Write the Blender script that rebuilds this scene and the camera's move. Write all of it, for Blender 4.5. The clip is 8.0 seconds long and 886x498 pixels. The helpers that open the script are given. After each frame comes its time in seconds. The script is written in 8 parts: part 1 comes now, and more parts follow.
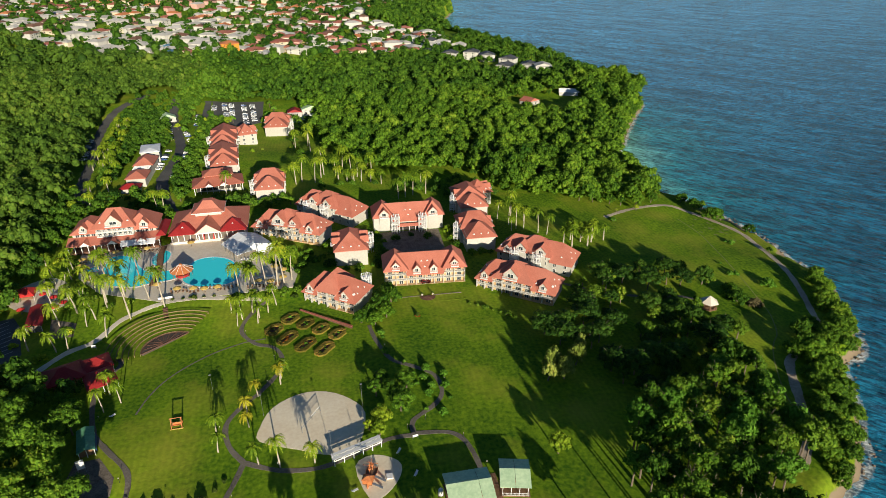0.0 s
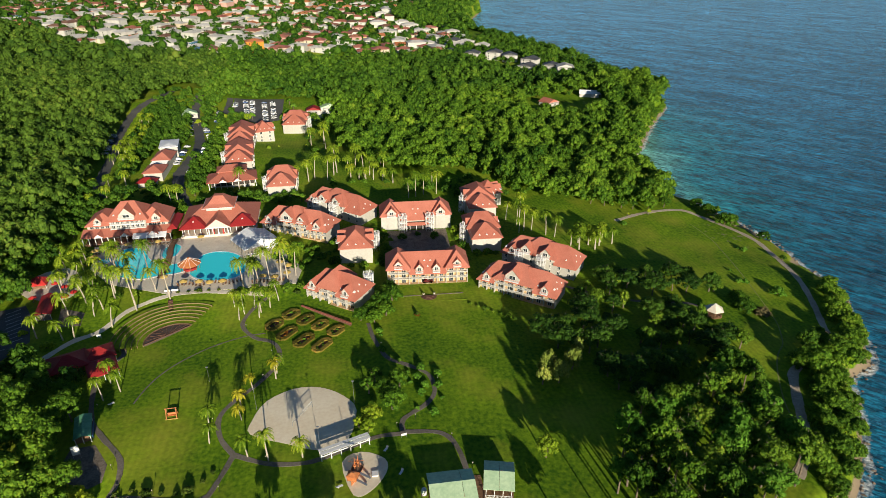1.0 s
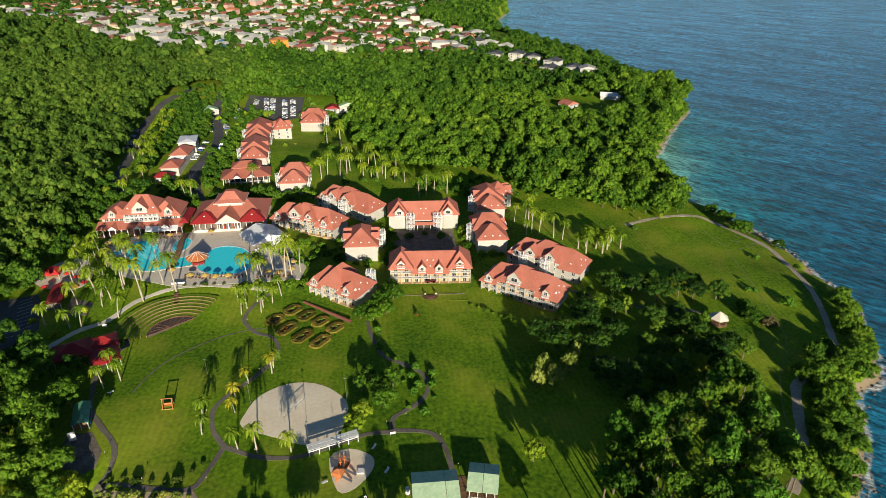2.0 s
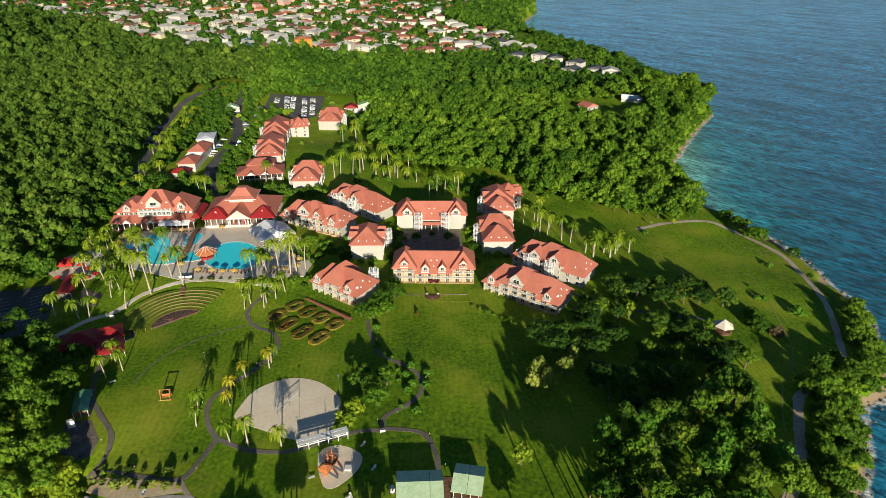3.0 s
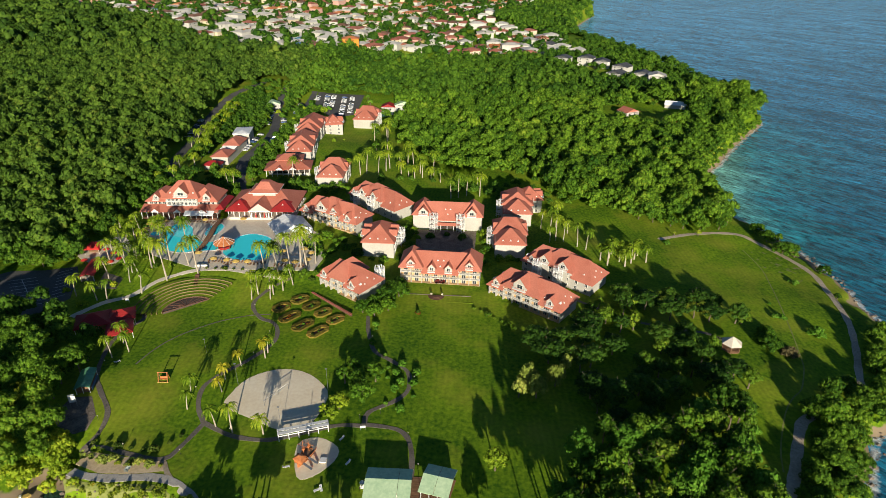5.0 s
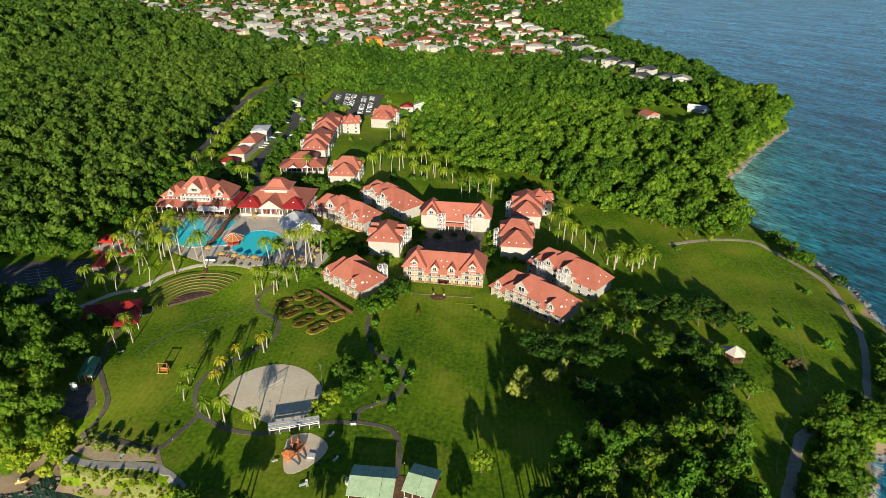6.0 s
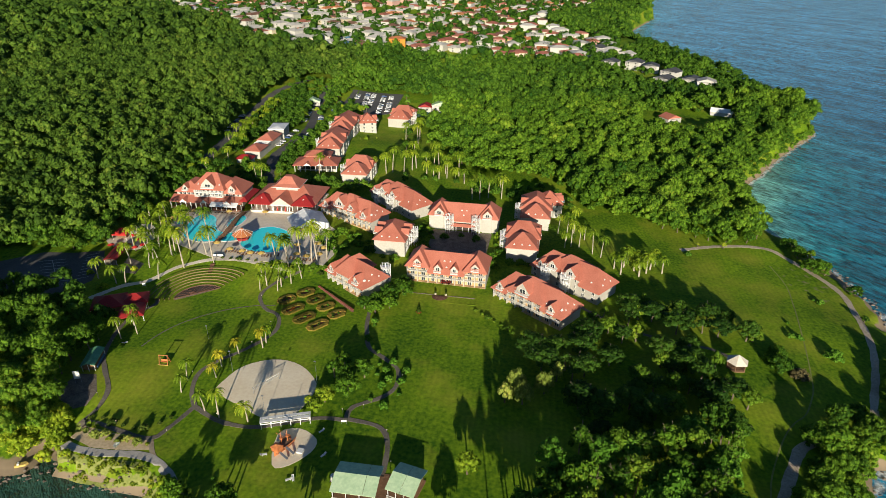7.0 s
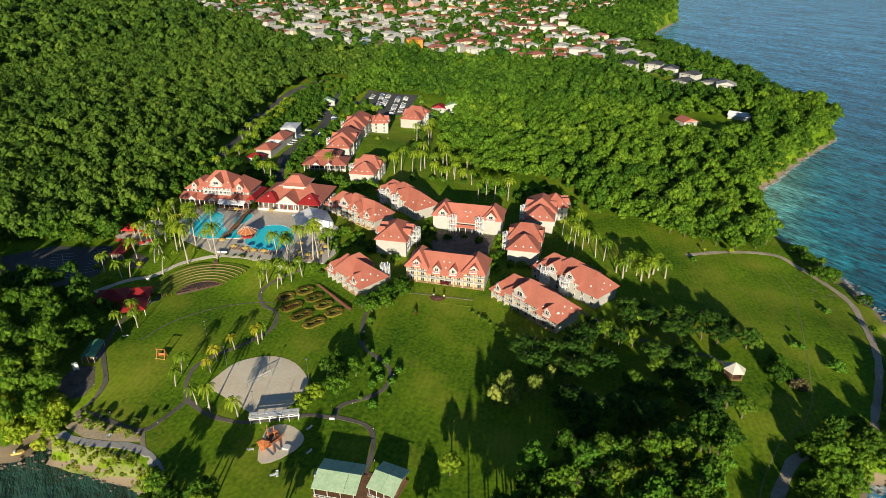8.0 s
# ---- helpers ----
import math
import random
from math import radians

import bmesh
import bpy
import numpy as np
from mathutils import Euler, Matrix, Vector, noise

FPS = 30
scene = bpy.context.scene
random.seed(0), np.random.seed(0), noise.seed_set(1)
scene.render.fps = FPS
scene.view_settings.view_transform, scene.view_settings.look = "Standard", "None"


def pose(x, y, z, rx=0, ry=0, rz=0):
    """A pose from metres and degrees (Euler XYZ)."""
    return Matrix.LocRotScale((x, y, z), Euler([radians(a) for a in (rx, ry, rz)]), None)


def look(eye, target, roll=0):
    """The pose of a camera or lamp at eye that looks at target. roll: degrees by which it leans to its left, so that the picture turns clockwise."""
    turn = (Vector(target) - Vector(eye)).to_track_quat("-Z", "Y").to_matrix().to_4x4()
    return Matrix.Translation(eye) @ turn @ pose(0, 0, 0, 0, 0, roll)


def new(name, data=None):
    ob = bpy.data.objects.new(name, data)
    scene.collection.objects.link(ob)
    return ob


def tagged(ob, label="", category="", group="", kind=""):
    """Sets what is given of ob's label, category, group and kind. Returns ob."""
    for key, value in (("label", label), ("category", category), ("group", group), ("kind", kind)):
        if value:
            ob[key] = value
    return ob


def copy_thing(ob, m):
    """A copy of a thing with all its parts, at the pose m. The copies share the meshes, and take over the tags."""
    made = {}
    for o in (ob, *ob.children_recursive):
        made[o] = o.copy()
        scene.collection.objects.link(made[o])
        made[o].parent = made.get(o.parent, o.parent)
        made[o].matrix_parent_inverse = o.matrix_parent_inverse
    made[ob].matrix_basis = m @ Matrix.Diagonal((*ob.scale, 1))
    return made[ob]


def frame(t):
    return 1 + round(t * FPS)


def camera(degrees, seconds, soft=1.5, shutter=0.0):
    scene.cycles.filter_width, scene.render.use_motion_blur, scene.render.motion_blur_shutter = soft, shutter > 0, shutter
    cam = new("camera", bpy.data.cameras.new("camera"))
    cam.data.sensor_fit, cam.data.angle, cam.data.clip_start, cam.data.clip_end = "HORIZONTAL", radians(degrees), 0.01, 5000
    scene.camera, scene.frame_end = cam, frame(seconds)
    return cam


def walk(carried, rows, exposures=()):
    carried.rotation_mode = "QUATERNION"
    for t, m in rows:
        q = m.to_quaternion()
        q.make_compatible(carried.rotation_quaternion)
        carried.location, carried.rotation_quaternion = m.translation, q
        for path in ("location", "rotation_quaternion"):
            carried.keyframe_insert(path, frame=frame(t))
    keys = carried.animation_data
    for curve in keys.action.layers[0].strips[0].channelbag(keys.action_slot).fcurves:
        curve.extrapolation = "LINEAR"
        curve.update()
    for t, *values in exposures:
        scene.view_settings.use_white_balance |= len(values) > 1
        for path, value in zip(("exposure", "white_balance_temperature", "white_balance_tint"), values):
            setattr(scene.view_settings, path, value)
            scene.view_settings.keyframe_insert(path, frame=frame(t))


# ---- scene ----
cam = camera(71.8, 8.0, soft=0.62)

PATH = [
    (0, (-34.211, -226.647, 133.15), (-33.887, -224.895, 132.242), 0.1),
    (0.5, (-29.213, -227.502, 133.199), (-28.932, -225.743, 132.291), 0.2),
    (1, (-24.224, -228.251, 133.249), (-23.986, -226.485, 132.34), 0.2),
    (1.5, (-19.266, -228.852, 133.278), (-19.071, -227.081, 132.369), 0.3),
    (3, (-4.467, -230.02, 133.367), (-4.402, -228.239, 132.459), 0.4),
    (3.5, (0.478, -230.201, 133.353), (0.499, -228.419, 132.445), 0.4),
    (4, (5.465, -230.221, 133.337), (5.442, -228.439, 132.43), 0.4),
    (4.5, (10.512, -230.066, 133.323), (10.445, -228.284, 132.417), 0.4),
    (6, (25.708, -228.927, 133.274), (25.508, -227.154, 132.37), 0.5),
    (6.5, (30.799, -228.268, 133.237), (30.554, -226.501, 132.333), 0.4),
    (7, (35.845, -227.442, 133.201), (35.557, -225.681, 132.298), 0.5),
    (7.5, (40.849, -226.579, 133.158), (40.52, -224.824, 132.256), 0.5),
    (8, (45.807, -225.677, 133.133), (45.445, -223.929, 132.233), 0.4),
]
walk(cam, [(t, look(eye, target, roll)) for t, eye, target, roll in PATH], [(0, 0.32), (8, 0.32)])

# world and sun
SUN_HEIGHT, SUN_TURN = 13.2, -10.0          # degrees above the horizon; shadows point this far from +y
world = bpy.data.worlds.new("world")
scene.world = world
world.use_nodes = True
sky = world.node_tree.nodes.new("ShaderNodeTexSky")
sky.sky_type, sky.sun_disc = "NISHITA", False
sky.sun_elevation, sky.sun_rotation = radians(SUN_HEIGHT), radians(180 + SUN_TURN)
sky.air_density, sky.dust_density, sky.ozone_density = 1.0, 0.3, 4.5
back = world.node_tree.nodes["Background"]
back.inputs["Strength"].default_value = 0.055
world.node_tree.links.new(sky.outputs[0], back.inputs["Color"])
lamp = bpy.data.lights.new("sun", "SUN")
lamp.energy, lamp.angle, lamp.color = 5.0, radians(0.6), (1.0, 0.91, 0.73)
sun = new("sun", lamp)
aim = Vector((math.sin(radians(SUN_TURN)), math.cos(radians(SUN_TURN)), -math.tan(radians(SUN_HEIGHT))))
sun.matrix_world = look((0, -300, 300), Vector((0, -300, 300)) + aim)

# ---- materials ----
def rgb(c):
    return (*c, 1.0)


def surface(name, dark, light, rough=0.8, grain=3.0, patch=0.15, bump=0.3, metal=0.0, per_object=0.0, spec=0.4, depth=0.05, island=0.0):
    """Two tones mixed by a fine grain and by broad patches, with relief, and a tone of its own for each object or island."""
    m = bpy.data.materials.new(name)
    m.use_nodes = True
    nt, b = m.node_tree, m.node_tree.nodes["Principled BSDF"]
    where = nt.nodes.new("ShaderNodeNewGeometry")
    fine, broad = nt.nodes.new("ShaderNodeTexNoise"), nt.nodes.new("ShaderNodeTexNoise")
    fine.inputs["Scale"].default_value, fine.inputs["Detail"].default_value = grain, 4
    broad.inputs["Scale"].default_value, broad.inputs["Detail"].default_value = patch, 3
    nt.links.new(where.outputs["Position"], fine.inputs["Vector"])
    nt.links.new(where.outputs["Position"], broad.inputs["Vector"])
    total = nt.nodes.new("ShaderNodeMath")
    total.operation = "ADD"
    nt.links.new(fine.outputs["Fac"], total.inputs[0])
    nt.links.new(broad.outputs["Fac"], total.inputs[1])
    last = total
    for amount, node, socket in ((per_object, "ShaderNodeObjectInfo", "Random"), (island, "ShaderNodeNewGeometry", "Random Per Island")):
        if amount:
            one = nt.nodes.new(node)
            add = nt.nodes.new("ShaderNodeMath")
            add.operation = "MULTIPLY_ADD"
            add.inputs[1].default_value = amount
            nt.links.new(one.outputs[socket], add.inputs[0])
            nt.links.new(last.outputs[0], add.inputs[2])
            last = add
    ramp = nt.nodes.new("ShaderNodeMapRange")
    ramp.inputs["From Min"].default_value, ramp.inputs["From Max"].default_value = 0.7, 1.3 + per_object + island
    nt.links.new(last.outputs[0], ramp.inputs["Value"])
    mix = nt.nodes.new("ShaderNodeMix")
    mix.data_type = "RGBA"
    mix.inputs[6].default_value, mix.inputs[7].default_value = rgb(dark), rgb(light)
    nt.links.new(ramp.outputs[0], mix.inputs[0])
    nt.links.new(mix.outputs[2], b.inputs["Base Color"])
    b.inputs["Roughness"].default_value, b.inputs["Metallic"].default_value = rough, metal
    b.inputs["Specular IOR Level"].default_value = spec
    if bump:
        relief = nt.nodes.new("ShaderNodeBump")
        relief.inputs["Strength"].default_value, relief.inputs["Distance"].default_value = bump, depth
        nt.links.new(fine.outputs["Fac"], relief.inputs["Height"])
        nt.links.new(relief.outputs[0], b.inputs["Normal"])
    return m


def leafy(name, dark, light, island=0.5, tinted=True, gloss=0.65):
    """Leaves: each leaf has its own tone; each tree its own tint; a little light passes through."""
    m = bpy.data.materials.new(name)
    m.use_nodes = True
    nt, b = m.node_tree, m.node_tree.nodes["Principled BSDF"]
    geo = nt.nodes.new("ShaderNodeNewGeometry")
    if tinted:
        tint = nt.nodes.new("ShaderNodeAttribute")
        tint.attribute_name = "tint"
        source = tint.outputs["Fac"]
    else:
        source = nt.nodes.new("ShaderNodeObjectInfo").outputs["Random"]
    add = nt.nodes.new("ShaderNodeMath")
    add.operation, add.inputs[1].default_value = "MULTIPLY_ADD", island
    nt.links.new(geo.outputs["Random Per Island"], add.inputs[0])
    scaled = nt.nodes.new("ShaderNodeMath")
    scaled.operation, scaled.inputs[1].default_value = "MULTIPLY", 1.0 - island
    nt.links.new(source, scaled.inputs[0])
    nt.links.new(scaled.outputs[0], add.inputs[2])
    # twigs and leaf sprays: fine mottling and relief
    spray = nt.nodes.new("ShaderNodeTexNoise")
    spray.inputs["Scale"].default_value, spray.inputs["Detail"].default_value = 1.15, 4
    nt.links.new(geo.outputs["Position"], spray.inputs["Vector"])
    mottle = nt.nodes.new("ShaderNodeMapRange")
    mottle.inputs["From Min"].default_value, mottle.inputs["From Max"].default_value = 0.3, 0.7
    mottle.inputs["To Min"].default_value, mottle.inputs["To Max"].default_value = -0.24, 0.24
    nt.links.new(spray.outputs["Fac"], mottle.inputs["Value"])
    tone = nt.nodes.new("ShaderNodeMath")
    nt.links.new(add.outputs[0], tone.inputs[0])
    nt.links.new(mottle.outputs[0], tone.inputs[1])
    add = tone
    relief = nt.nodes.new("ShaderNodeBump")
    relief.inputs["Strength"].default_value, relief.inputs["Distance"].default_value = 0.7, 0.4
    nt.links.new(spray.outputs["Fac"], relief.inputs["Height"])
    nt.links.new(relief.outputs[0], b.inputs["Normal"])
    ramp = nt.nodes.new("ShaderNodeValToRGB")
    e = ramp.color_ramp.elements
    e[0].color, e[1].color = rgb(dark), rgb((min(light[0] * 1.5, 0.6), light[1] * 1.1, light[2] * 1.4))
    e.new(0.42).color = rgb([0.62 * a + 0.38 * c for a, c in zip(dark, light)])
    e.new(0.80).color = rgb(light)
    nt.links.new(add.outputs[0], ramp.inputs[0])
    nt.links.new(ramp.outputs[0], b.inputs["Base Color"])
    b.inputs["Roughness"].default_value, b.inputs["Specular IOR Level"].default_value = gloss, 0.12
    thin = nt.nodes.new("ShaderNodeBsdfTranslucent")
    nt.links.new(ramp.outputs[0], thin.inputs["Color"])
    both = nt.nodes.new("ShaderNodeMixShader")
    both.inputs[0].default_value = 0.18
    nt.links.new(b.outputs[0], both.inputs[1])
    nt.links.new(thin.outputs[0], both.inputs[2])
    nt.links.new(both.outputs[0], nt.nodes["Material Output"].inputs["Surface"])
    return m


def ground_material():
    m = surface("grass", (0.046, 0.126, 0.005), (0.246, 0.384, 0.013), 0.9, 0.8, 0.028, 0.7, spec=0.15, depth=0.12)
    nt, b = m.node_tree, m.node_tree.nodes["Principled BSDF"]
    grass = b.inputs["Base Color"].links[0].from_socket
    where = nt.nodes.new("ShaderNodeNewGeometry")
    # mown bands
    stripe = nt.nodes.new("ShaderNodeTexWave")
    stripe.wave_type, stripe.bands_direction = "BANDS", "X"
    stripe.inputs["Scale"].default_value, stripe.inputs["Distortion"].default_value = 0.16, 9.0
    stripe.inputs["Detail"].default_value, stripe.inputs["Detail Scale"].default_value = 2.0, 0.25
    nt.links.new(where.outputs["Position"], stripe.inputs["Vector"])
    dry = nt.nodes.new("ShaderNodeMix")
    dry.data_type = "RGBA"
    dry.inputs[7].default_value = rgb((0.400, 0.385, 0.042))
    patch = nt.nodes.new("ShaderNodeTexNoise")
    patch.inputs["Scale"].default_value, patch.inputs["Detail"].default_value = 0.030, 8
    patch.inputs["Roughness"].default_value = 0.62
    nt.links.new(where.outputs["Position"], patch.inputs["Vector"])
    sharp = nt.nodes.new("ShaderNodeMapRange")
    sharp.inputs["From Min"].default_value, sharp.inputs["From Max"].default_value = 0.48, 0.75
    sharp.inputs["To Max"].default_value = 0.85
    nt.links.new(patch.outputs["Fac"], sharp.inputs["Value"])
    nt.links.new(sharp.outputs[0], dry.inputs[0])
    nt.links.new(grass, dry.inputs[6])
    band = nt.nodes.new("ShaderNodeMix")
    band.data_type, band.blend_type = "RGBA", "MULTIPLY"
    band.inputs[7].default_value = rgb((0.74, 0.80, 0.74))
    half = nt.nodes.new("ShaderNodeMath")
    half.operation, half.inputs[1].default_value = "MULTIPLY", 0.42
    nt.links.new(stripe.outputs["Fac"], half.inputs[0])
    nt.links.new(half.outputs[0], band.inputs[0])
    nt.links.new(dry.outputs[2], band.inputs[6])
    # rock and sand along the shore
    low = nt.nodes.new("ShaderNodeSeparateXYZ")
    nt.links.new(where.outputs["Position"], low.inputs[0])
    ragged = nt.nodes.new("ShaderNodeTexNoise")
    ragged.inputs["Scale"].default_value, ragged.inputs["Detail"].default_value = 0.25, 6
    nt.links.new(where.outputs["Position"], ragged.inputs["Vector"])
    edge = nt.nodes.new("ShaderNodeMath")
    edge.operation, edge.inputs[1].default_value = "MULTIPLY_ADD", -3.0
    nt.links.new(ragged.outputs["Fac"], edge.inputs[0])
    nt.links.new(low.outputs["Z"], edge.inputs[2])
    bare = nt.nodes.new("ShaderNodeMapRange")
    bare.inputs["From Min"].default_value, bare.inputs["From Max"].default_value = -6.6, -6.1
    nt.links.new(edge.outputs[0], bare.inputs["Value"])
    shore = nt.nodes.new("ShaderNodeMix")
    shore.data_type = "RGBA"
    shore.inputs[6].default_value = rgb((0.30, 0.23, 0.15))
    nt.links.new(bare.outputs[0], shore.inputs[0])
    nt.links.new(band.outputs[2], shore.inputs[7])
    nt.links.new(shore.outputs[2], b.inputs["Base Color"])
    return m


def water_material():
    m = bpy.data.materials.new("sea water")
    m.use_nodes = True
    nt, b = m.node_tree, m.node_tree.nodes["Principled BSDF"]
    where = nt.nodes.new("ShaderNodeNewGeometry")
    shallow = nt.nodes.new("ShaderNodeAttribute")
    shallow.attribute_name = "shallow"
    cloud = nt.nodes.new("ShaderNodeTexNoise")
    cloud.inputs["Scale"].default_value, cloud.inputs["Detail"].default_value = 0.02, 5
    nt.links.new(where.outputs["Position"], cloud.inputs["Vector"])
    mul = nt.nodes.new("ShaderNodeMath")
    mul.operation = "MULTIPLY"
    nt.links.new(shallow.outputs["Fac"], mul.inputs[0])
    wide = nt.nodes.new("ShaderNodeMapRange")
    wide.inputs["From Min"].default_value, wide.inputs["From Max"].default_value = 0.25, 0.6
    wide.inputs["To Min"].default_value = 0.35
    nt.links.new(cloud.outputs["Fac"], wide.inputs["Value"])
    nt.links.new(wide.outputs[0], mul.inputs[1])
    ramp = nt.nodes.new("ShaderNodeValToRGB")
    e = ramp.color_ramp.elements
    e[0].position, e[0].color = 0.0, rgb((0.012, 0.125, 0.235))
    e[1].position, e[1].color = 1.0, rgb((0.17, 0.44, 0.36))
    mid = e.new(0.45)
    mid.color = rgb((0.016, 0.200, 0.240))
    nt.links.new(mul.outputs[0], ramp.inputs[0])
    # glints and dark sides of the wavelets, painted into the base colour
    chop_glint = nt.nodes.new("ShaderNodeTexNoise")
    chop_glint.inputs["Scale"].default_value, chop_glint.inputs["Detail"].default_value = 1.0, 8
    chop_glint.inputs["Roughness"].default_value = 0.68
    lean = nt.nodes.new("ShaderNodeMapping")
    lean.inputs["Rotation"].default_value = (0, 0, radians(-50))
    lean.vector_type = "TEXTURE"
    lean.inputs["Scale"].default_value = (7.5, 2.3, 5)
    nt.links.new(where.outputs["Position"], lean.inputs["Vector"])
    nt.links.new(lean.outputs[0], chop_glint.inputs["Vector"])
    tone = nt.nodes.new("ShaderNodeMapRange")
    tone.inputs["From Min"].default_value, tone.inputs["From Max"].default_value = 0.35, 0.65
    tone.inputs["To Min"].default_value, tone.inputs["To Max"].default_value = 0.2, 2.0
    nt.links.new(chop_glint.outputs["Fac"], tone.inputs["Value"])
    # broad wind streaks, their lighter and darker sheen put into the colour
    streak = nt.nodes.new("ShaderNodeTexNoise")
    streak.inputs["Scale"].default_value, streak.inputs["Detail"].default_value = 1.0, 8
    long = nt.nodes.new("ShaderNodeMapping")
    long.inputs["Rotation"].default_value = (0, 0, radians(-50))
    long.vector_type = "TEXTURE"
    long.inputs["Scale"].default_value = (95, 24, 100)
    streak.inputs["Roughness"].default_value = 0.66
    nt.links.new(where.outputs["Position"], long.inputs["Vector"])
    nt.links.new(long.outputs[0], streak.inputs["Vector"])
    gust = nt.nodes.new("ShaderNodeMapRange")
    gust.inputs["From Min"].default_value, gust.inputs["From Max"].default_value = 0.3, 0.7
    gust.inputs["To Min"].default_value, gust.inputs["To Max"].default_value = 0.55, 1.6
    nt.links.new(streak.outputs["Fac"], gust.inputs["Value"])
    gusty = nt.nodes.new("ShaderNodeMath")
    gusty.operation = "MULTIPLY"
    nt.links.new(tone.outputs[0], gusty.inputs[0])
    nt.links.new(gust.outputs[0], gusty.inputs[1])
    swell = nt.nodes.new("ShaderNodeVectorMath")
    swell.operation = "SCALE"
    nt.links.new(gusty.outputs[0], swell.inputs["Scale"])
    # sky sheen on far water, painted as paler colour towards the town's bay
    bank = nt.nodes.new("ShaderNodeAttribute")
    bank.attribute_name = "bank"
    far_sheen = nt.nodes.new("ShaderNodeMix")
    far_sheen.data_type, far_sheen.blend_type = "RGBA", "ADD"
    far_sheen.inputs[7].default_value = rgb((0.080, 0.215, 0.360))
    nt.links.new(bank.outputs["Fac"], far_sheen.inputs[0])
    nt.links.new(ramp.outputs[0], far_sheen.inputs[6])
    nt.links.new(far_sheen.outputs[2], swell.inputs[0])
    # sheltered dark green water in the bay
    calm = nt.nodes.new("ShaderNodeAttribute")
    calm.attribute_name = "calm"
    bay = nt.nodes.new("ShaderNodeMix")
    bay.data_type = "RGBA"
    bay.inputs[7].default_value = rgb((0.040, 0.105, 0.075))
    nt.links.new(calm.outputs["Fac"], bay.inputs[0])
    nt.links.new(swell.outputs[0], bay.inputs[6])
    # foam where the water meets the shore
    foam = nt.nodes.new("ShaderNodeAttribute")
    foam.attribute_name = "foam"
    spray = nt.nodes.new("ShaderNodeTexNoise")
    spray.inputs["Scale"].default_value, spray.inputs["Detail"].default_value = 0.16, 8
    spray.inputs["Roughness"].default_value = 0.7
    nt.links.new(where.outputs["Position"], spray.inputs["Vector"])
    both = nt.nodes.new("ShaderNodeMath")
    both.operation = "ADD"
    nt.links.new(foam.outputs["Fac"], both.inputs[0])
    nt.links.new(spray.outputs["Fac"], both.inputs[1])
    cut = nt.nodes.new("ShaderNodeMapRange")
    cut.inputs["From Min"].default_value, cut.inputs["From Max"].default_value = 1.22, 1.40
    nt.links.new(both.outputs[0], cut.inputs["Value"])
    mix = nt.nodes.new("ShaderNodeMix")
    mix.data_type = "RGBA"
    mix.inputs[7].default_value = rgb((0.75, 0.78, 0.76))
    nt.links.new(cut.outputs[0], mix.inputs[0])
    nt.links.new(bay.outputs[2], mix.inputs[6])
    nt.links.new(mix.outputs[2], b.inputs["Base Color"])
    b.inputs["Roughness"].default_value, b.inputs["IOR"].default_value = 0.12, 1.33
    b.inputs["Specular IOR Level"].default_value = 0.5
    # swell, chop and ripples
    heights = []
    for scale, stretch, detail in ((0.06, 2.2, 3), (0.28, 2.4, 4), (1.0, 1.8, 4)):
        turn = nt.nodes.new("ShaderNodeMapping")
        turn.inputs["Rotation"].default_value = (0, 0, radians(-50))
        turn.vector_type = "TEXTURE"
        turn.inputs["Scale"].default_value = (1 / scale, 1 / (scale * stretch), 1 / scale)
        nt.links.new(where.outputs["Position"], turn.inputs["Vector"])
        n = nt.nodes.new("ShaderNodeTexNoise")
        n.inputs["Scale"].default_value, n.inputs["Detail"].default_value = 1.0, detail
        nt.links.new(turn.outputs[0], n.inputs["Vector"])
        heights.append((n, 1.1 / scale ** 0.75))
    last = None
    for n, tall in heights:
        add = nt.nodes.new("ShaderNodeMath")
        add.operation, add.inputs[1].default_value = "MULTIPLY_ADD", tall
        nt.links.new(n.outputs["Fac"], add.inputs[0])
        if last:
            nt.links.new(last.outputs[0], add.inputs[2])
        last = add
    relief = nt.nodes.new("ShaderNodeBump")
    relief.inputs["Strength"].default_value, relief.inputs["Distance"].default_value = 0.65, 0.5
    nt.links.new(last.outputs[0], relief.inputs["Height"])
    nt.links.new(relief.outputs[0], b.inputs["Normal"])
    return m


def pane_material(name, colour, rough=0.08):
    m = bpy.data.materials.new(name)
    m.use_nodes = True
    b = m.node_tree.nodes["Principled BSDF"]
    b.inputs["Base Color"].default_value = rgb(colour)
    b.inputs["Roughness"].default_value, b.inputs["Specular IOR Level"].default_value = rough, 0.6
    return m


GRASS = ground_material()
SEA = water_material()
ROOF = surface("terracotta roof", (0.41, 0.122, 0.078), (0.58, 0.206, 0.140), 0.75, 2.5, 0.2, 0.25, per_object=0.25)
RED_ROOF = surface("red roof", (0.27, 0.012, 0.014), (0.40, 0.032, 0.030), 0.6, 2.0, 0.2, 0.15, per_object=0.1)
SHED_GREEN = surface("green painted sheet", (0.10, 0.30, 0.17), (0.17, 0.44, 0.26), 0.5, 1.2, 0.3, 0.1)
GREEN_ROOF = surface("green sheet roof", (0.42, 0.60, 0.36), (0.60, 0.76, 0.48), 0.5, 1.2, 0.3, 0.1)
WHITE = surface("white render", (0.44, 0.415, 0.36), (0.58, 0.555, 0.495), 0.85, 1.4, 0.12, 0.15, per_object=0.2)
TRIM = surface("white paint", (0.76, 0.75, 0.72), (0.86, 0.85, 0.82), 0.5, 4.0, 0.3, 0.05)
